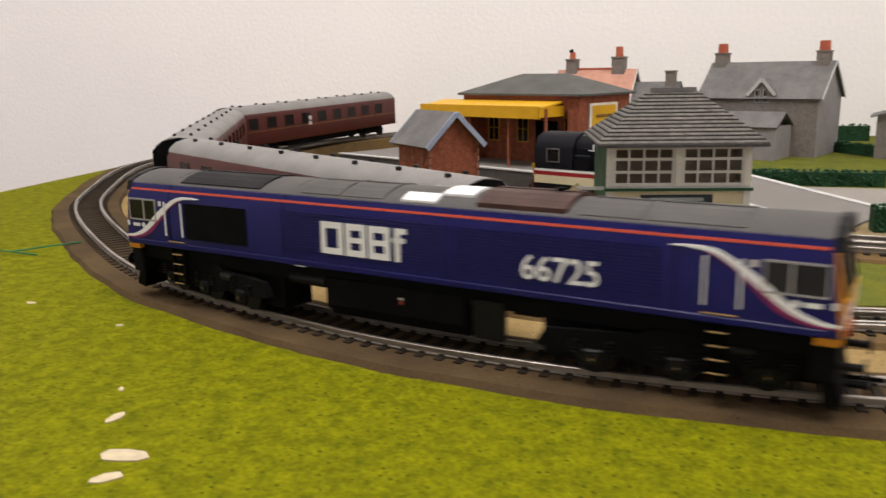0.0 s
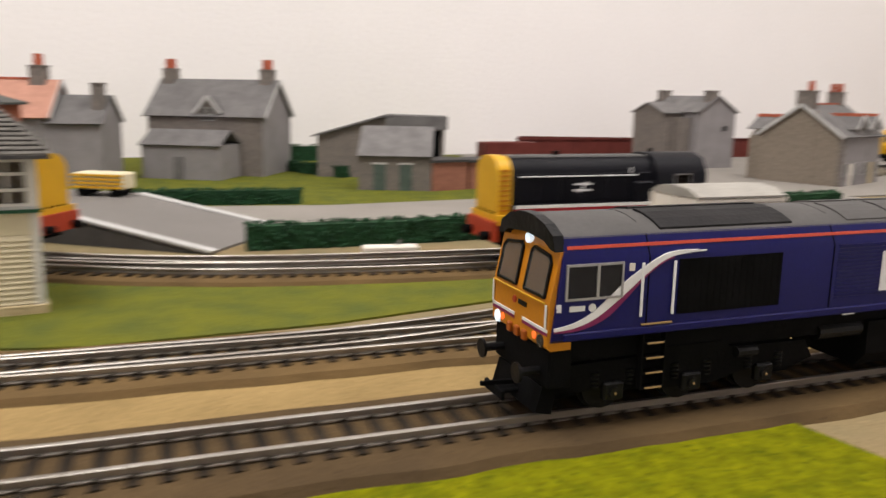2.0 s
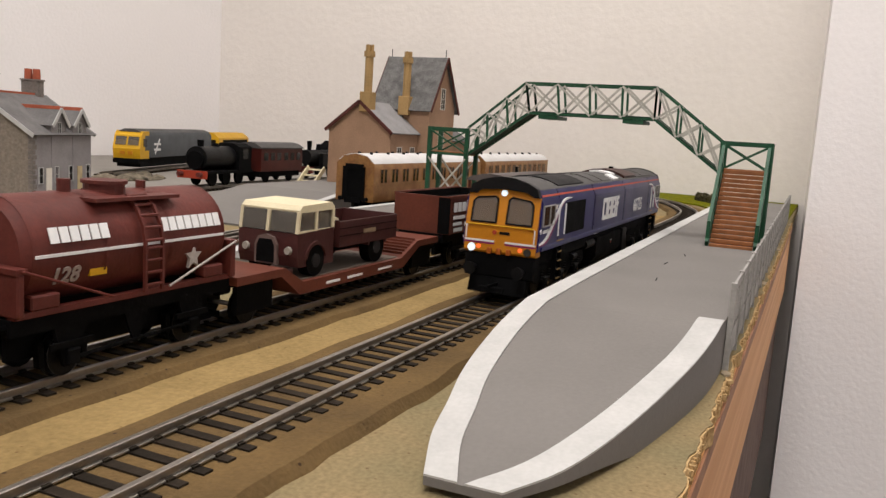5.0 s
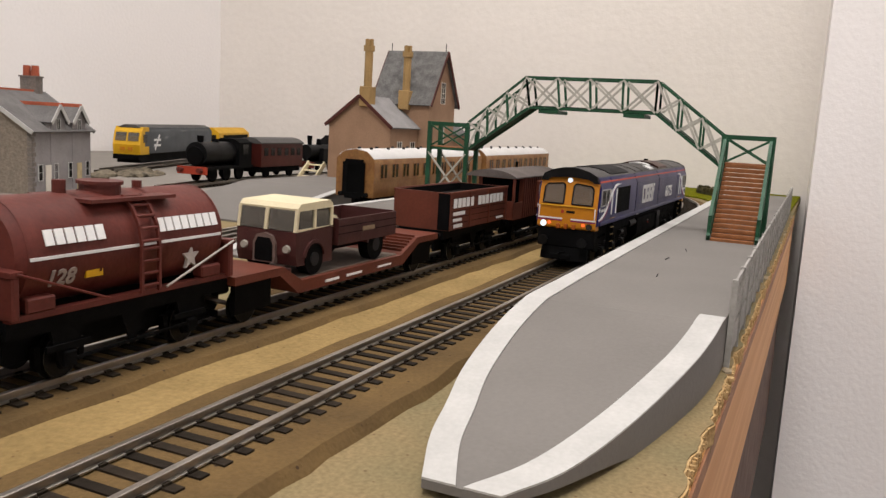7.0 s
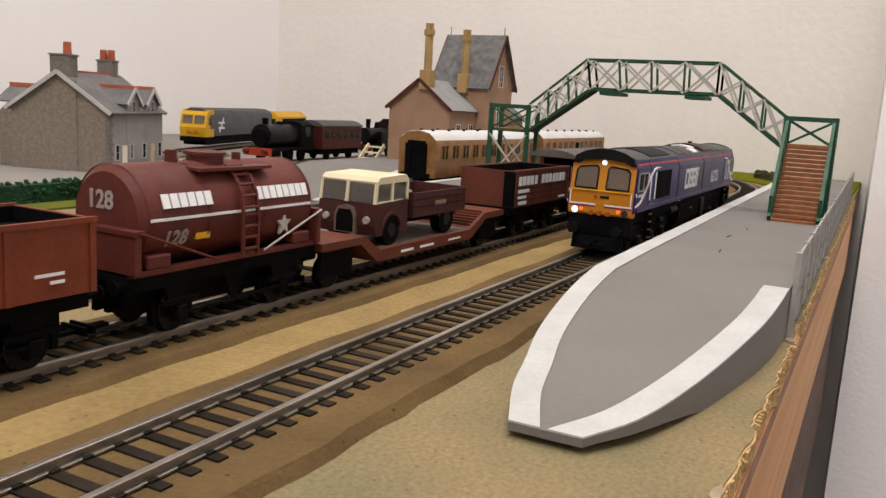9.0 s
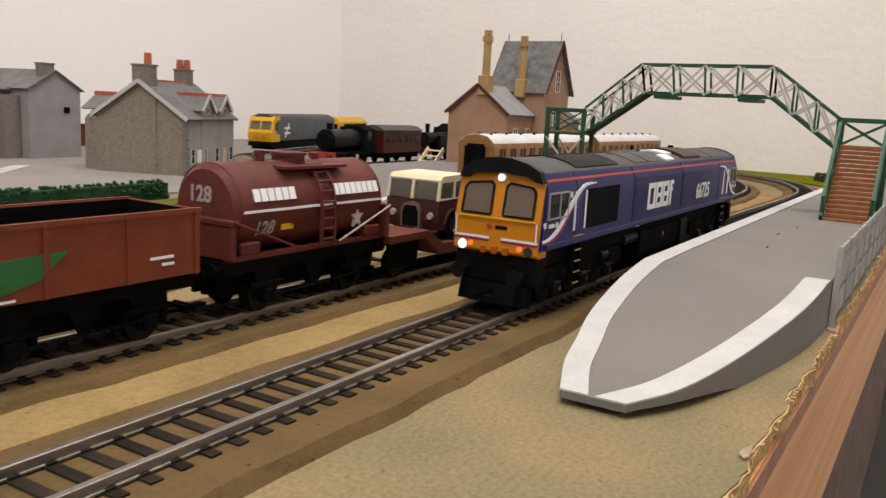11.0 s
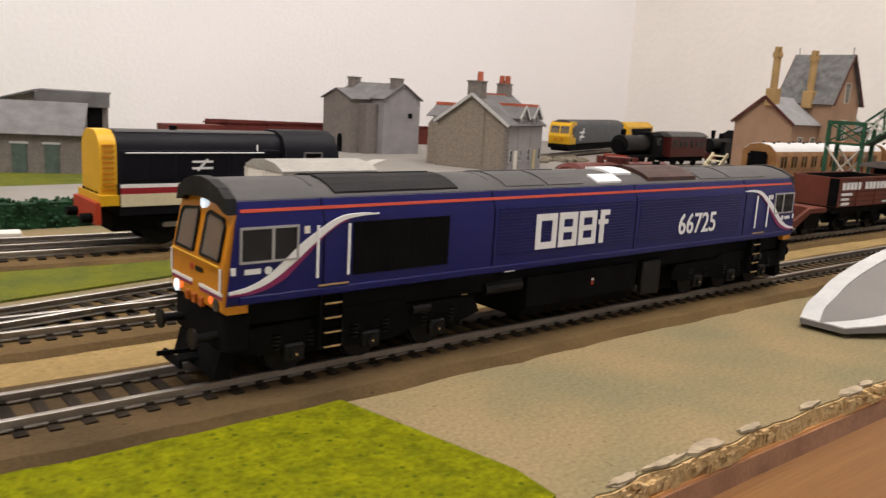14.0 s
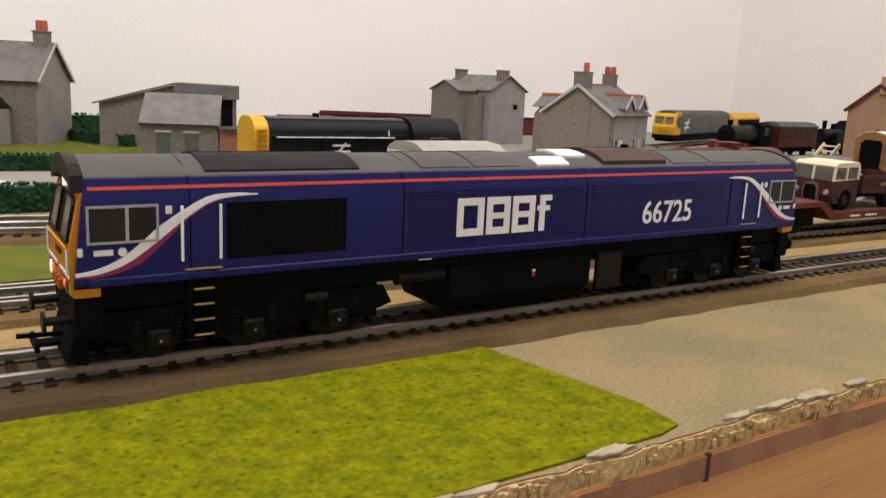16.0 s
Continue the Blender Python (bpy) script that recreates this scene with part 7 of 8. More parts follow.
def brick_station():
    c = thing("brick_station", pose(-0.1110, 0.4990, 0, 0, 0, -35.9), "red brick station with a yellow platform canopy", "station building")
    W0, W1, D0, D1 = 0.018, 0.150, 0.032, 0.105
    part("wall", box(B(), W0, W1, 0.050, D1, 0.0193, 0.0795), BRICK, c)
    part("wall", box(B(), W1 - 0.012, W1 - 0.0003, D0, 0.0498, 0.0193, 0.0793), BRICK, c)
    part("wall", box(B(), W0 + 0.0003, W0 + 0.010, D0, 0.0498, 0.0193, 0.0793), BRICK, c)
    part("wall", box(B(), W0 + 0.0102, W1 - 0.0122, D0, 0.0498, 0.0660, 0.0793), BRICK, c)
    # hipped roof
    bm = B()
    e = [(W0 - 0.004, D0 - 0.004), (W1 + 0.004, D0 - 0.004), (W1 + 0.004, D1 + 0.004), (W0 - 0.004, D1 + 0.004)]
    lo, hi = [bm.verts.new((*p, 0.0783)) for p in e], [bm.verts.new((*p, 0.0801)) for p in e]
    ra, rb = bm.verts.new((W0 + 0.040, (D0 + D1) / 2, 0.0965)), bm.verts.new((W1 - 0.040, (D0 + D1) / 2, 0.0965))
    bm.faces.new(lo[::-1])
    for k in range(4):
        bm.faces.new((lo[k], lo[(k + 1) % 4], hi[(k + 1) % 4], hi[k]))
    bm.faces.new((hi[0], hi[1], rb, ra))
    bm.faces.new((hi[2], hi[3], ra, rb))
    bm.faces.new((hi[1], hi[2], rb))
    bm.faces.new((hi[3], hi[0], ra))
    bmesh.ops.recalc_face_normals(bm, faces=bm.faces[:])
    part("roof", bm, paint("grey_green_roof", (0.125, 0.125, 0.115), 0.85, vary=0.1), c)
    # canopy with a deep valance
    cp = part("canopy", prism(B(), [(0.001, 0.0685), (0.0315, 0.0728), (0.0315, 0.0743), (0.001, 0.0700)], -0.006, W1 - 0.016), YELLOW, c, "yellow canopy with a deep valance")
    part("valance", box(B(), -0.006, W1 - 0.016, -0.0008, 0.0010, 0.0610, 0.0712), YELLOW, cp)
    part("valance", box(B(), W1 - 0.0172, W1 - 0.0156, -0.0008, 0.032, 0.0620, 0.0705), YELLOW, cp)
    for x in (0.010, 0.050, 0.095, 0.135):
        part("canopy_post", box(B(), x - 0.0010, x + 0.0010, 0.006, 0.008, 0.0193, 0.069), BRICK, cp)
    for x in (0.040, 0.075, 0.128):
        window(c, x, 0.050, 0.048, 0.012, 0.022, "-y", YELLOW)
    # black sheet on the wall stands for the dark inside the entrance
    part("entrance_shade", box(B(), 0.090, 0.114, 0.049, 0.051, 0.0193, 0.056), SOOT, c)
    sg = part("poster_board", box(B(), W1, W1 + 0.0012, 0.045, 0.085, 0.0500, 0.0720), OFFWHITE, c, "yellow notice board with a white rim")
    part("yellow_sheet", box(B(), W1 + 0.0010, W1 + 0.0018, 0.048, 0.082, 0.0520, 0.0700), YELLOW, sg)
    part("notice_bar", box(B(), W1 + 0.0016, W1 + 0.0021, 0.053, 0.077, 0.0600, 0.0625), paint("brown_print", (0.25, 0.14, 0.03), 0.7), sg)
    pf = thing("platform", pose(-0.1110, 0.4990, 0, 0, 0, -35.9), "grey station platform with a white edge and ramp", "platform")
    part("slab", prism(B(), [(-0.12, -0.0004), (0.375, -0.0004), (0.375, 0.0015), (0.265, 0.0193), (-0.12, 0.0193)], -0.010, 0.0848, "y"), PLATGREY, pf)
    part("slab", box(B(), -0.12, 0.175, 0.085, 0.120, -0.0004, 0.0192), PLATGREY, pf)
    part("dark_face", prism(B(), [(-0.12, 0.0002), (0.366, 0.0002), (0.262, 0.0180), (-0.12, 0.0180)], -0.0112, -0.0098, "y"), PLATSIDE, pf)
    part("white_edge", prism(B(), [(-0.12, 0.0190), (0.265, 0.0190), (0.376, 0.0010), (0.377, 0.0024), (0.2655, 0.0200), (-0.12, 0.0200)], -0.0120, -0.0050, "y"), WHITEEDGE, pf)
    part("white_edge", prism(B(), [(0.262, 0.0190), (0.376, 0.0010), (0.377, 0.0024), (0.2655, 0.0200)], 0.0785, 0.0860, "y"), WHITEEDGE, pf)
    hc = thing("hand_cart", pose(0.130, 0.405, 0.0195, 0, 0, -30) @ Matrix.Scale(1.5, 4), "pale yellow slatted platform barrow", "barrow")
    part("body", box(B(), -0.012, 0.012, -0.006, 0.006, 0.0030, 0.0105, 0.0008), CREAM, hc)
    for k in range(4):
        part("slat", box(B(), -0.0125, 0.0125, -0.0066, -0.0060, 0.0036 + k * 0.0018, 0.0046 + k * 0.0018), YELLOW, hc)
    for x in (-0.008, 0.008):
        part("wheel", rod(B(), (x, -0.0062, 0.0022), (x, 0.0062, 0.0022), 0.0022, 12), SOOT, hc)
    tr = thing("point_motor_cover", pose(0.285, 0.246, 0.0009, 0, 0, -8), "white plastic point lever base beside the siding", "lever base")
    part("base", box(B(), -0.016, 0.016, -0.005, 0.005, 0, 0.0042, 0.0006), OFFWHITE, tr)
    part("lever", rod(B(), (0.004, 0, 0.0040), (0.006, 0, 0.0075), 0.0008, 8), SLATE, tr)


brick_station()


def buff_station():
    c = thing("gabled_station", pose(1.101, 0.257, 0.0193), "buff station house with red bargeboards and tall chimneys", "station building")
    W, D, E_, A_ = 0.100, 0.072, 0.0560, 0.0845
    part("wall", gable_walls(B(), 0, W, 0, D, E_, A_), BUFF, c)
    gable_roof(c, 0, W, 0, D, E_, A_, 0.0030, paint("pale_grey_tiles", (0.32, 0.31, 0.31), 0.8, vary=0.1), "x", BARGE)
    t = part("tall_block", gable_walls(B(), 0.062, 0.130, -0.012, 0.052, 0.0850, 0.1380, "y"), BUFF, c)
    gable_roof(t, 0.062, 0.130, -0.012, 0.052, 0.0850, 0.1380, 0.004, paint("mottled_grey_tiles", (0.20, 0.195, 0.19), 0.85, vary=0.22, size=0.008), "y", BARGE)
    window(t, 0.096, -0.012, 0.094, 0.010, 0.022, "-y", OFFWHITE, (1, 3))
    window(t, 0.096, -0.012, 0.050, 0.012, 0.024, "-y", OFFWHITE, (1, 3))
    for y in (-0.013, 0.053):
        part("finial", rod(B(), (0.096, y, 0.138), (0.096, y, 0.147), 0.0005, 6), SOOT, t)
    for x, y in ((0.003, 0.030), (0.062, 0.016)):
        ch = part("chimney", box(B(), x - 0.0065, x + 0.0065, y - 0.0060, y + 0.0060, 0.074, 0.094, 0.0005), OCHRE, c, "tall ochre chimney with a moulded cap")
        part("shaft", rod(B(), (x, y, 0.094), (x, y, 0.1290), 0.0043, 8), OCHRE, ch)
        part("cap", rod(B(), (x, y, 0.1290), (x, y, 0.1345), 0.0058, 8), OCHRE, ch)
        for dx, dy in ((-0.003, 0), (0.003, 0), (0, 0.003), (0, -0.003)):
            part("pot", rod(B(), (x + dx, y + dy, 0.1345), (x + dx, y + dy, 0.1408), 0.0016, 8), OCHRE, ch)
    for x in (0.020, 0.050):
        window(c, x, 0.0, 0.030, 0.009, 0.020, "-y", OFFWHITE, (1, 2))
    part("lower_wing", box(B(), 0.130, 0.200, 0.0, 0.060, 0, 0.050), BUFF, c)
    gable_roof(c, 0.130, 0.200, 0.0, 0.060, 0.050, 0.070, 0.003, SLATE, "x")
    s = thing("ramp_rail", pose(1.085, 0.345, 0.0015), "small cream timber steps beside the station", "steps")
    for y in (0, 0.020):
        part("stringer", strip(B(), (0.0, y, 0.0), (0.036, y, 0.030), 0.0015, 0.005), CREAM, s)
    for k in range(5):
        part("tread", box(B(), 0.004 + k * 0.007, 0.009 + k * 0.007, 0, 0.020, 0.003 + k * 0.006, 0.0045 + k * 0.006), CREAM, s)


buff_station()

# ---------------------------------------------------------------- teak coaches, shunters and yard engines
TEAK = paint("varnished_teak", (0.34, 0.17, 0.055), 0.45, vary=0.2, size=0.01, other=(0.24, 0.10, 0.035))
WHITEROOF = paint("white_coach_roof", (0.66, 0.65, 0.64), 0.6, vary=0.05)
PANEL = paint("cream_brown_panel", (0.42, 0.27, 0.12), 0.5, vary=0.12)
for k, x in enumerate((1.065, 1.315)):
    tk = coach_mesh("teak_coach", pose(x, 0.207, RAILTOP, 0, 0, 0.5), 0.240, TEAK, WHITEROOF, "varnished teak coach with a white roof", "teak coaches at the far platform", [(-0.110 + i * 0.0205 + j * 0.0066, -0.110 + i * 0.0205 + j * 0.0066 + 0.0045) for i in range(11) for j in range(2)], False, end=TEAK)
    part("gangway_door", box(B(), -0.1230, -0.1205, -0.0078, 0.0078, 0.0130, 0.0420), SOOT, tk)


def shunter(m, label):
    c = thing("shunter", m, label, "locomotive", "black diesel shunters")
    NB = paint("near_black_body", (0.0075, 0.0075, 0.0115), 0.5, vary=0.1, spec=0.12) if "near_black_body" not in bpy.data.materials else bpy.data.materials["near_black_body"]
    BUFFB = CREAM
    CRIMSON = bpy.data.materials["crimson_band"] if "crimson_band" in bpy.data.materials else paint("crimson_band", (0.40, 0.018, 0.028), 0.5, vary=0.08)
    bon = [(-0.0125, 0.0190), (-0.0125, 0.0440), (-0.0100, 0.0485), (-0.0050, 0.0510), (0.0050, 0.0510), (0.0100, 0.0485), (0.0125, 0.0440), (0.0125, 0.0190)]
    part("bonnet", prism(B(), bon, -0.0500, 0.0300), NB, c, smooth=True)
    nose = part("nose", prism(B(), [(y * 1.04, z + 0.0006) for y, z in bon], -0.0570, -0.0498), YELLOW, c, "yellow radiator end", smooth=True)
    for k in range(9):
        part("louvre", box(B(), -0.0560, -0.0510, -0.0136, -0.0126, 0.0255 + k * 0.0024, 0.0265 + k * 0.0024), ORANGE, nose)
        part("louvre", box(B(), -0.0560, -0.0510, 0.0126, 0.0136, 0.0255 + k * 0.0024, 0.0265 + k * 0.0024), ORANGE, nose)
    for k in range(4):
        part("wasp_stripe", prism(B(), [(-0.012 + k * 0.006, 0.0200), (-0.009 + k * 0.006, 0.0200), (-0.006 + k * 0.006, 0.0250), (-0.009 + k * 0.006, 0.0250)], -0.0574, -0.0568), SOOT, nose)
    cab = part("cab", prism(B(), [(-0.0165, 0.0190), (-0.0165, 0.0425), (-0.0120, 0.0500), (-0.0050, 0.0525), (0.0050, 0.0525), (0.0120, 0.0500), (0.0165, 0.0425), (0.0165, 0.0190)], 0.0300, 0.0600), NB, c, smooth=True)
    for k in range(5):
        part("wasp_stripe", prism(B(), [(-0.016 + k * 0.007, 0.0195), (-0.0125 + k * 0.007, 0.0195), (-0.0090 + k * 0.007, 0.0320), (-0.0125 + k * 0.007, 0.0320)], 0.0598, 0.0606), YELLOW, cab)
    for s in (-1, 1):
        window(cab, 0.045, s * 0.0165, 0.0380, 0.0090, 0.0080, "-y" if s < 0 else "y", SLATE, (0, 0))
        part("handrail", rod(B(), (-0.0460, s * 0.0130, 0.0420), (0.0200, s * 0.0130, 0.0420), 0.0003, 6), WHITE, c)
        bars("emblem", c, pose(0, s * 0.0128, 0), [(-0.016, -0.006, 0.0345, 0.0355), (-0.016, -0.006, 0.0375, 0.0385)], WHITE)
        part("arrow", strip(B(), (-0.0135, s * 0.0129, 0.0338), (-0.0085, s * 0.0129, 0.0392), 0.0010, 0.0004, (0, 1, 0)), WHITE, c)
        y = s * 0.0166
        part("white_band", box(B(), -0.0495, 0.0600, y - 0.0003, y + 0.0003, 0.0272, 0.0287), WHITE, c)
        part("red_band", box(B(), -0.0495, 0.0600, y - 0.0003, y + 0.0003, 0.0245, 0.0272), CRIMSON, c)
        part("buff_band", box(B(), -0.0495, 0.0600, y - 0.0003, y + 0.0003, 0.0190, 0.0245), BUFFB, c)
        part("name_plate", box(B(), -0.012, -0.001, y - 0.0005, y + 0.0005, 0.0212, 0.0232), DARKROOF, c)
        part("coupling_rod", strip(B(), (-0.030, s * 0.0150, 0.0100), (0.030, s * 0.0150, 0.0100), 0.0010, 0.0022), STEEL, c)
        for x in (-0.030, 0, 0.030):
            part("wheel", rod(B(), (x, s * 0.0080, 0.0090), (x, s * 0.0106, 0.0090), 0.0090, 22), BLACK, c)
            crank = part("crank", rod(B(), (x, s * 0.0124, 0.0085), (x, s * 0.0146, 0.0085), 0.0030, 12), SOOT, c)
            part("crank_pin", rod(B(), (x, s * 0.0145, 0.0100), (x, s * 0.0164, 0.0100), 0.0011, 8), STEEL, crank)
            part("spring", box(B(), x - 0.0075, x + 0.0075, s * 0.0132 - 0.0007, s * 0.0132 + 0.0007, 0.0128, 0.0142, 0.0003), SOOT, c)
        # bonnet doors with a hinge line between each, and battery boxes on the walkway
        for k in range(6):
            x = -0.0480 + k * 0.0128
            part("bonnet_door", box(B(), x, x + 0.0118, s * 0.0126 - 0.0003, s * 0.0126 + 0.0003, 0.0300, 0.0432, 0.0002), NB, c)
        part("air_tank", box(B(), 0.0180, 0.0295, *sorted((s * 0.0120, s * 0.0160)), 0.0286, 0.0390, 0.0008), NB, c)
        part("lamp_iron", rod(B(), (0.0165, s * 0.0126, 0.0420), (0.0165, s * 0.0126, 0.0458), 0.0004, 6), WHITE, c)
    part("bonnet_top", prism(B(), [(-0.0060, 0.0508), (-0.0045, 0.0516), (0.0045, 0.0516), (0.0060, 0.0508)], -0.0480, 0.0290), ROOFGREY, c, "grey panel along the bonnet top")
    part("running_plate", box(B(), -0.0500, 0.0605, -0.0165, 0.0165, 0.0150, 0.0286), NB, c)
    part("underframe", box(B(), -0.052, 0.055, -0.0125, 0.0125, 0.0075, 0.0150), SOOT, c)
    for e, x in ((-1, -0.0590), (1, 0.0610)):
        bb = part("buffer_beam", box(B(), x - 0.0012, x + 0.0012, -0.0165, 0.0165, 0.0115, 0.0210), REDWALL if e > 0 else paint("bright_red_beam", (0.55, 0.06, 0.02), 0.5), c, "red buffer beam")
        for s in (-1, 1):
            part("buffer", rod(B(), (x, s * 0.0112, 0.0140), (x + e * 0.0058, s * 0.0112, 0.0140), 0.0022, 12), SOOT, bb)
    part("front_step", box(B(), -0.0580, -0.0500, -0.0165, 0.0165, 0.0195, 0.0240), YELLOW, c)
    part("exhaust", rod(B(), (-0.020, 0, 0.0505), (-0.020, 0, 0.0535), 0.0018, 10), SOOT, c)
    return c


shunter(pose(0.3800, 0.1885, RAILTOP, 0, 0, -0.6) @ Matrix.Scale(1.06, 4), "black diesel shunter with yellow nose and striped skirt")
shunter(pose(0.060, 0.2945, RAILTOP, 0, 0, 149), "black diesel shunter standing beside the signal box")


def yard_diesel():
    c = thing("yard_diesel", pose(1.2575, 0.6863, RAILTOP, 0, 0, 20), "dark grey diesel with a yellow cab and white arrows", "locomotive")
    GREYB = paint("rail_grey_blue", (0.075, 0.085, 0.095), 0.5, vary=0.1)
    part("body", prism(B(), [(-0.0172, 0.0160), (-0.0178, 0.0430), (-0.0140, 0.0485), (-0.006, 0.0510), (0.006, 0.0510), (0.0140, 0.0485), (0.0178, 0.0430), (0.0172, 0.0160)], -0.112, 0.125), GREYB, c, smooth=True)
    part("roof", prism(B(), [(-0.0150, 0.0478), (-0.0065, 0.0516), (0.0065, 0.0516), (0.0150, 0.0478)], -0.118, 0.125), ROOFGREY, c)
    cab = part("cab", prism(B(), [(-0.125, 0.0150), (-0.127, 0.0270), (-0.1215, 0.0440), (-0.116, 0.0490), (-0.100, 0.0490), (-0.100, 0.0150)], -0.0174, 0.0174, "y"), YELLOW, c, "yellow cab front")
    for s in (-1, 1):
        part("windscreen", strip(B(), (-0.1258, s * 0.0080, 0.0315), (-0.1225, s * 0.0080, 0.0420), 0.0135, 0.0006, (1, 0, 0)), GLASS, cab)
        part("side_window", box(B(), -0.117, -0.107, s * 0.0175 - 0.0003, s * 0.0175 + 0.0003, 0.0300, 0.0400), DARKGLASS, cab)
        y = s * 0.0180
        for dz in (0, 0.0070):
            part("arrow", strip(B(), (-0.086, y, 0.0260 + dz), (-0.066, y, 0.0260 + dz), 0.0028, 0.0004, (0, 1, 0)), WHITE, c)
        part("arrow", strip(B(), (-0.083, y, 0.0205), (-0.069, y, 0.0395), 0.0028, 0.0004, (0, 1, 0)), WHITE, c)
        for z in (0.0165,):
            part("number_box", box(B(), -0.1275, -0.1262, s * 0.005 - 0.003, s * 0.005 + 0.003, 0.020, 0.024), ORANGE, cab)
    part("underframe", box(B(), -0.120, 0.120, -0.0150, 0.0150, 0.0045, 0.0160), SOOT, c)
    part("buffer_beam", box(B(), -0.128, -0.122, -0.0165, 0.0165, 0.0090, 0.0150), SOOT, c)
    y2 = thing("yard_diesel", pose(1.500, 0.790, 0.0016, 0, 0, 20), "yellow works locomotive standing behind", "locomotive")
    part("body", prism(B(), [(-0.0170, 0.0120), (-0.0170, 0.0430), (-0.006, 0.0515), (0.006, 0.0515), (0.0170, 0.0430), (0.0170, 0.0120)], -0.06, 0.10), YELLOW, y2)
    part("window", box(B(), -0.0606, -0.0596, -0.0120, 0.0120, 0.0300, 0.0400), DARKGLASS, y2)
    part("grille", box(B(), -0.040, 0.090, -0.0178, -0.0168, 0.0330, 0.0400), SOOT, y2)
    part("underframe", box(B(), -0.058, 0.098, -0.015, 0.015, 0.0, 0.0120), SOOT, y2)


def yard_steam():
    c = thing("saddle_tank_engine", pose(1.085, 0.458, RAILTOP, 0, 0, 9), "black saddle tank steam engine with red buffer beam", "locomotive")
    part("footplate", box(B(), -0.050, 0.050, -0.0155, 0.0155, 0.0130, 0.0160), SOOT, c)
    bm = B()
    rod(bm, (-0.044, 0, 0.0290), (0.018, 0, 0.0290), 0.0125, 24)
    part("saddle_tank", bm, BLACK, c, smooth=True)
    part("smokebox_door", rod(B(), (-0.047, 0, 0.0270), (-0.044, 0, 0.0270), 0.0095, 20), SOOT, c)
    part("chimney", rod(B(), (-0.036, 0, 0.0400), (-0.036, 0, 0.0480), 0.0030, 12, 0.0036), SOOT, c)
    part("dome", rod(B(), (-0.006, 0, 0.0400), (-0.006, 0, 0.0445), 0.0042, 14, 0.003), SOOT, c)
    part("cab", prism(B(), [(-0.0155, 0.016), (-0.0155, 0.0410), (-0.008, 0.0450), (0.008, 0.0450), (0.0155, 0.0410), (0.0155, 0.016)], 0.018, 0.046), SOOT, c)
    for s in (-1, 1):
        part("cab_opening", box(B(), 0.026, 0.038, s * 0.0155 - 0.0004, s * 0.0155 + 0.0004, 0.028, 0.039), DARKGLASS, c)
        for x in (-0.028, 0, 0.028):
            part("wheel", rod(B(), (x, s * 0.0080, 0.0085), (x, s * 0.0108, 0.0085), 0.0085, 18), SOOT, c)
    part("buffer_beam", box(B(), -0.0525, -0.049, -0.0165, 0.0165, 0.0085, 0.0165), REDLINE, c)
    for s in (-1, 1):
        part("buffer", rod(B(), (-0.0525, s * 0.0112, 0.013), (-0.0590, s * 0.0112, 0.013), 0.0024, 12), REDWALL, c)
    v = thing("passenger_van", pose(1.193, 0.466, RAILTOP, 0, 0, 3), "short maroon four-wheel coach with grey roof", "coach")
    part("body", box(B(), -0.046, 0.046, -0.0160, 0.0160, 0.0130, 0.0400, 0.0004), MAROON, v)
    part("roof", prism(B(), [(-0.0170, 0.0398), (-0.0170, 0.0410), (-0.009, 0.0455), (0, 0.0468), (0.009, 0.0455), (0.0170, 0.0410), (0.0170, 0.0398)], -0.0475, 0.0475), ROOFGREY, v)
    for x in (-0.036, -0.022, -0.008, 0.008, 0.022, 0.036):
        for s in (-1, 1):
            part("window", box(B(), x - 0.0042, x + 0.0042, s * 0.0160 - 0.0004, s * 0.0160 + 0.0004, 0.0260, 0.0350), DARKGLASS, v)
    part("underframe", box(B(), -0.044, 0.044, -0.013, 0.013, 0.0065, 0.0130), SOOT, v)
    for x in (-0.026, 0.026):
        for s in (-1, 1):
            part("wheel", rod(B(), (x, s * 0.008, 0.0065), (x, s * 0.0105, 0.0065), 0.0065, 16), SOOT, v)
    p = thing("tank_engine", pose(1.318, 0.468, RAILTOP, 0, 0, 1), "black side tank steam engine facing the yard", "locomotive")
    part("footplate", box(B(), -0.055, 0.055, -0.0160, 0.0160, 0.0130, 0.0160), SOOT, p)
    bm = B()
    rod(bm, (-0.050, 0, 0.0285), (0.012, 0, 0.0285), 0.0095, 20)
    part("boiler", bm, BLACK, p, smooth=True)
    for s in (-1, 1):
        part("side_tank", box(B(), -0.030, 0.012, *sorted((s * 0.0085, s * 0.0155)), 0.016, 0.034, 0.0006), BLACK, p)
    part("chimney", rod(B(), (-0.040, 0, 0.037), (-0.040, 0, 0.0495), 0.0026, 12, 0.0034), SOOT, p)
    part("dome", rod(B(), (-0.018, 0, 0.037), (-0.018, 0, 0.0455), 0.0036, 14, 0.0026), SOOT, p)
    part("cab", prism(B(), [(-0.0155, 0.016), (-0.0155, 0.0440), (-0.008, 0.0500), (0.008, 0.0500), (0.0155, 0.0440), (0.0155, 0.016)], 0.012, 0.050), BLACK, p)
    part("buffer_beam", box(B(), -0.0575, -0.054, -0.0165, 0.0165, 0.0085, 0.0165), REDWALL, p)
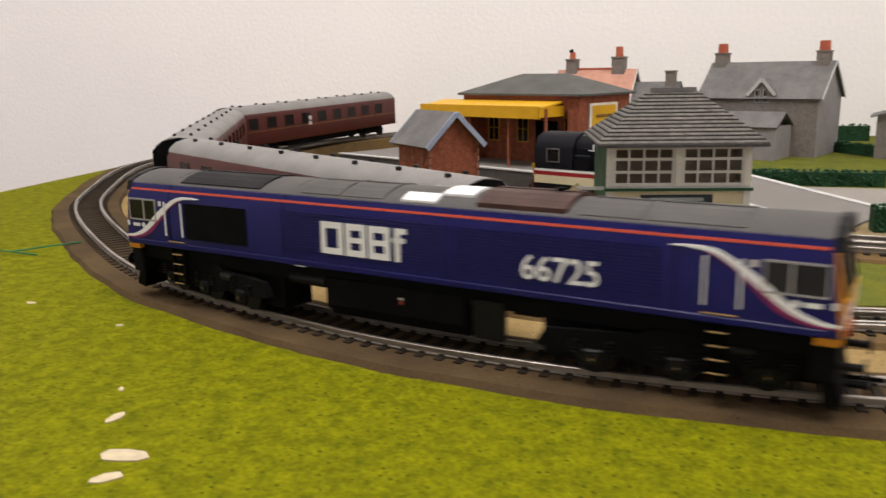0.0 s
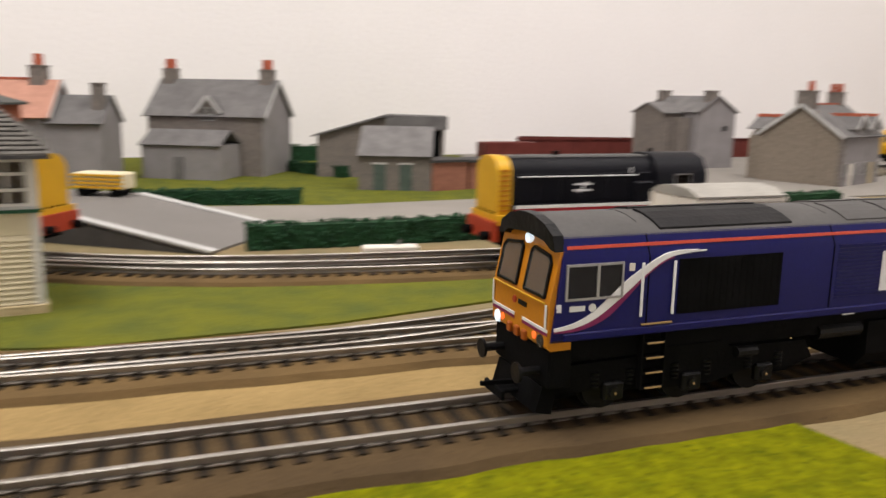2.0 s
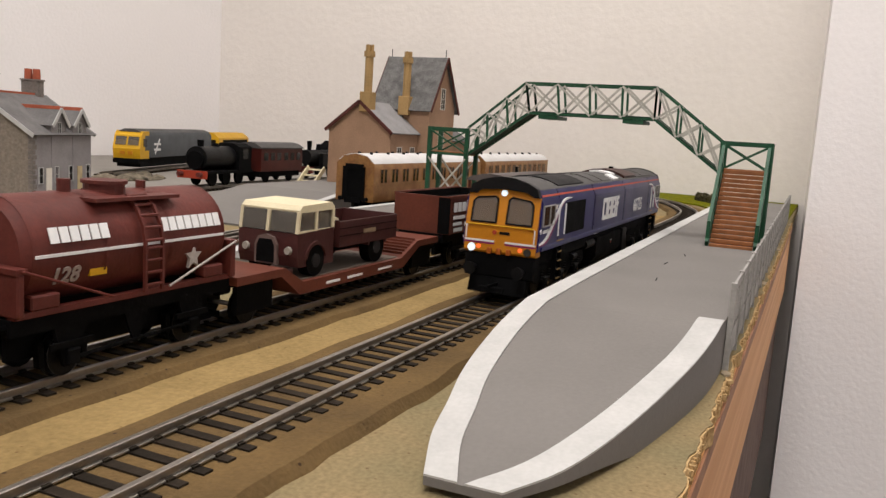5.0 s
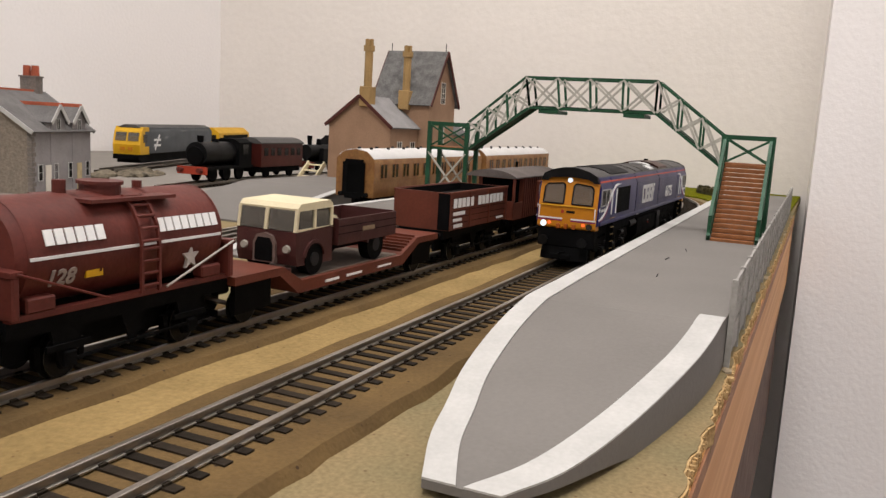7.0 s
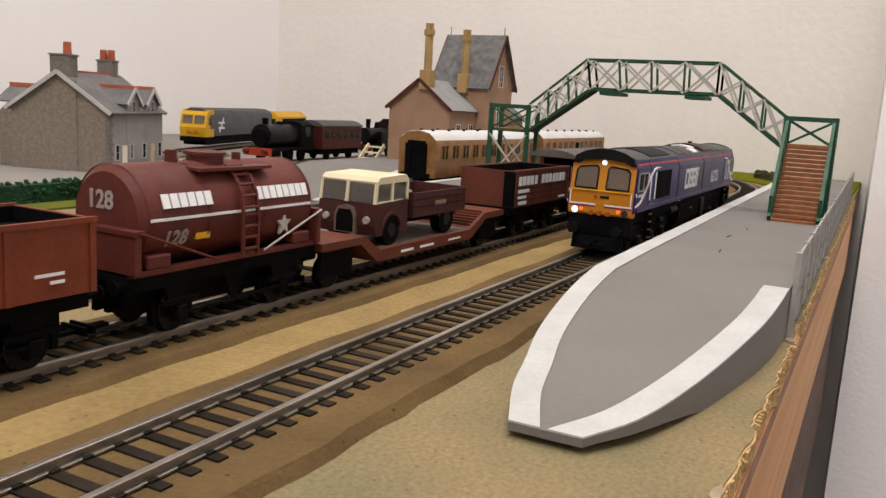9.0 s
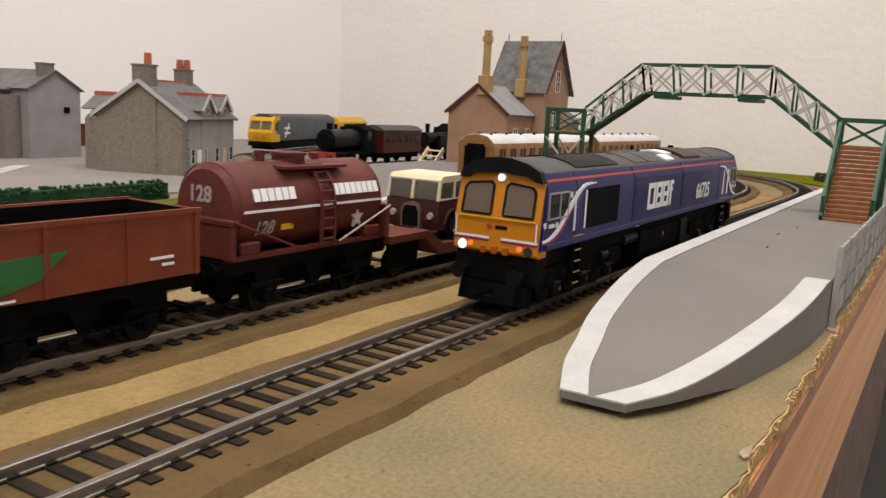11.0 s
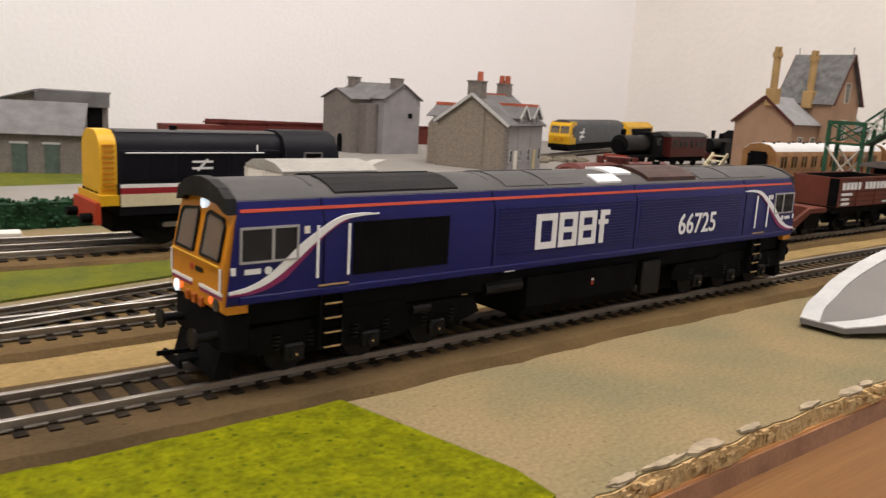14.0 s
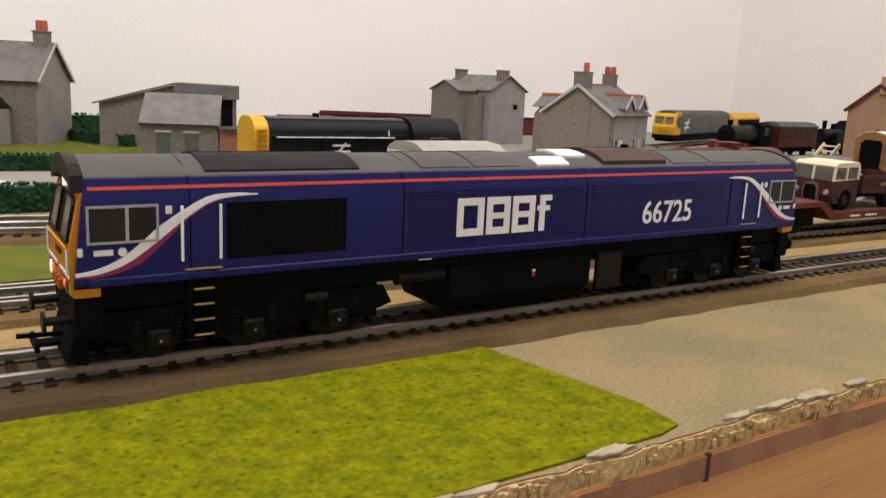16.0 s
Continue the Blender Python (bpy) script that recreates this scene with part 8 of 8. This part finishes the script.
    for x in (-0.030, 0, 0.030):
        for s in (-1, 1):
            part("wheel", rod(B(), (x, s * 0.008, 0.0085), (x, s * 0.0105, 0.0085), 0.0085, 18), SOOT, p)


yard_diesel()
yard_steam()
# rocky bank beside the yard tracks
bm = B()
rnd = random.Random(11)
for i in range(60):
    x, y = 0.975 + rnd.random() * 0.16, 0.56 + rnd.random() * 0.05
    r = 0.004 + rnd.random() * 0.006
    bmesh.ops.create_icosphere(bm, subdivisions=1, radius=r, matrix=Matrix.Translation((x, y, r * 0.2)) @ Matrix.Diagonal((1.6, 1.2, 0.7, 1)))
single("rock_bank", bm, ROCK, "brown rocky bank beside the yard siding", "rocks", kind="stuff")

# loose wire and pale chips on the near grass
for line in ([(-0.292, 0.1650, 0.0030), (-0.281, 0.1755, 0.0036), (-0.2640, 0.1890, 0.0040)], [(-0.345, 0.1700, 0.0014), (-0.302, 0.1661, 0.0032), (-0.276, 0.1637, 0.0016)]):
    bm = B()
    for a, b in zip(line, line[1:]):
        rod(bm, a, b, 0.0005, 6)
    single("loose_wire", bm, CABLE, "thin green wire lying on the grass", "wire")
CHIP = paint("pale_plaster_chip", (0.60, 0.50, 0.34), 0.9, vary=0.12, size=0.003)
for i, (x, y, r) in enumerate([(-0.0890, -0.0612, 0.0045), (-0.0861, -0.0733, 0.0032), (-0.1052, -0.0382, 0.0024), (-0.1155, -0.0173, 0.0012), (-0.2144, 0.0736, 0.0018), (-0.1545, 0.0470, 0.0012), (-0.2110, 0.1204, 0.0010), (0.0563, -0.0143, 0.0010)]):
    rnd = random.Random(20 + i)
    m = [(r * (0.7 + 0.6 * rnd.random()) * 1.4 * math.cos(q * 0.785), r * (0.7 + 0.5 * rnd.random()) * 0.8 * math.sin(q * 0.785)) for q in range(8)]
    single("bare_patch", prism(B(), m, -0.0002, 0.0005, "z"), CHIP, "pale bare chip showing through the grass", "chip", "pale chips on the grass", m=pose(x, y, 0.0007, 0, 0, i * 40))


lay_sleepers()
motions()
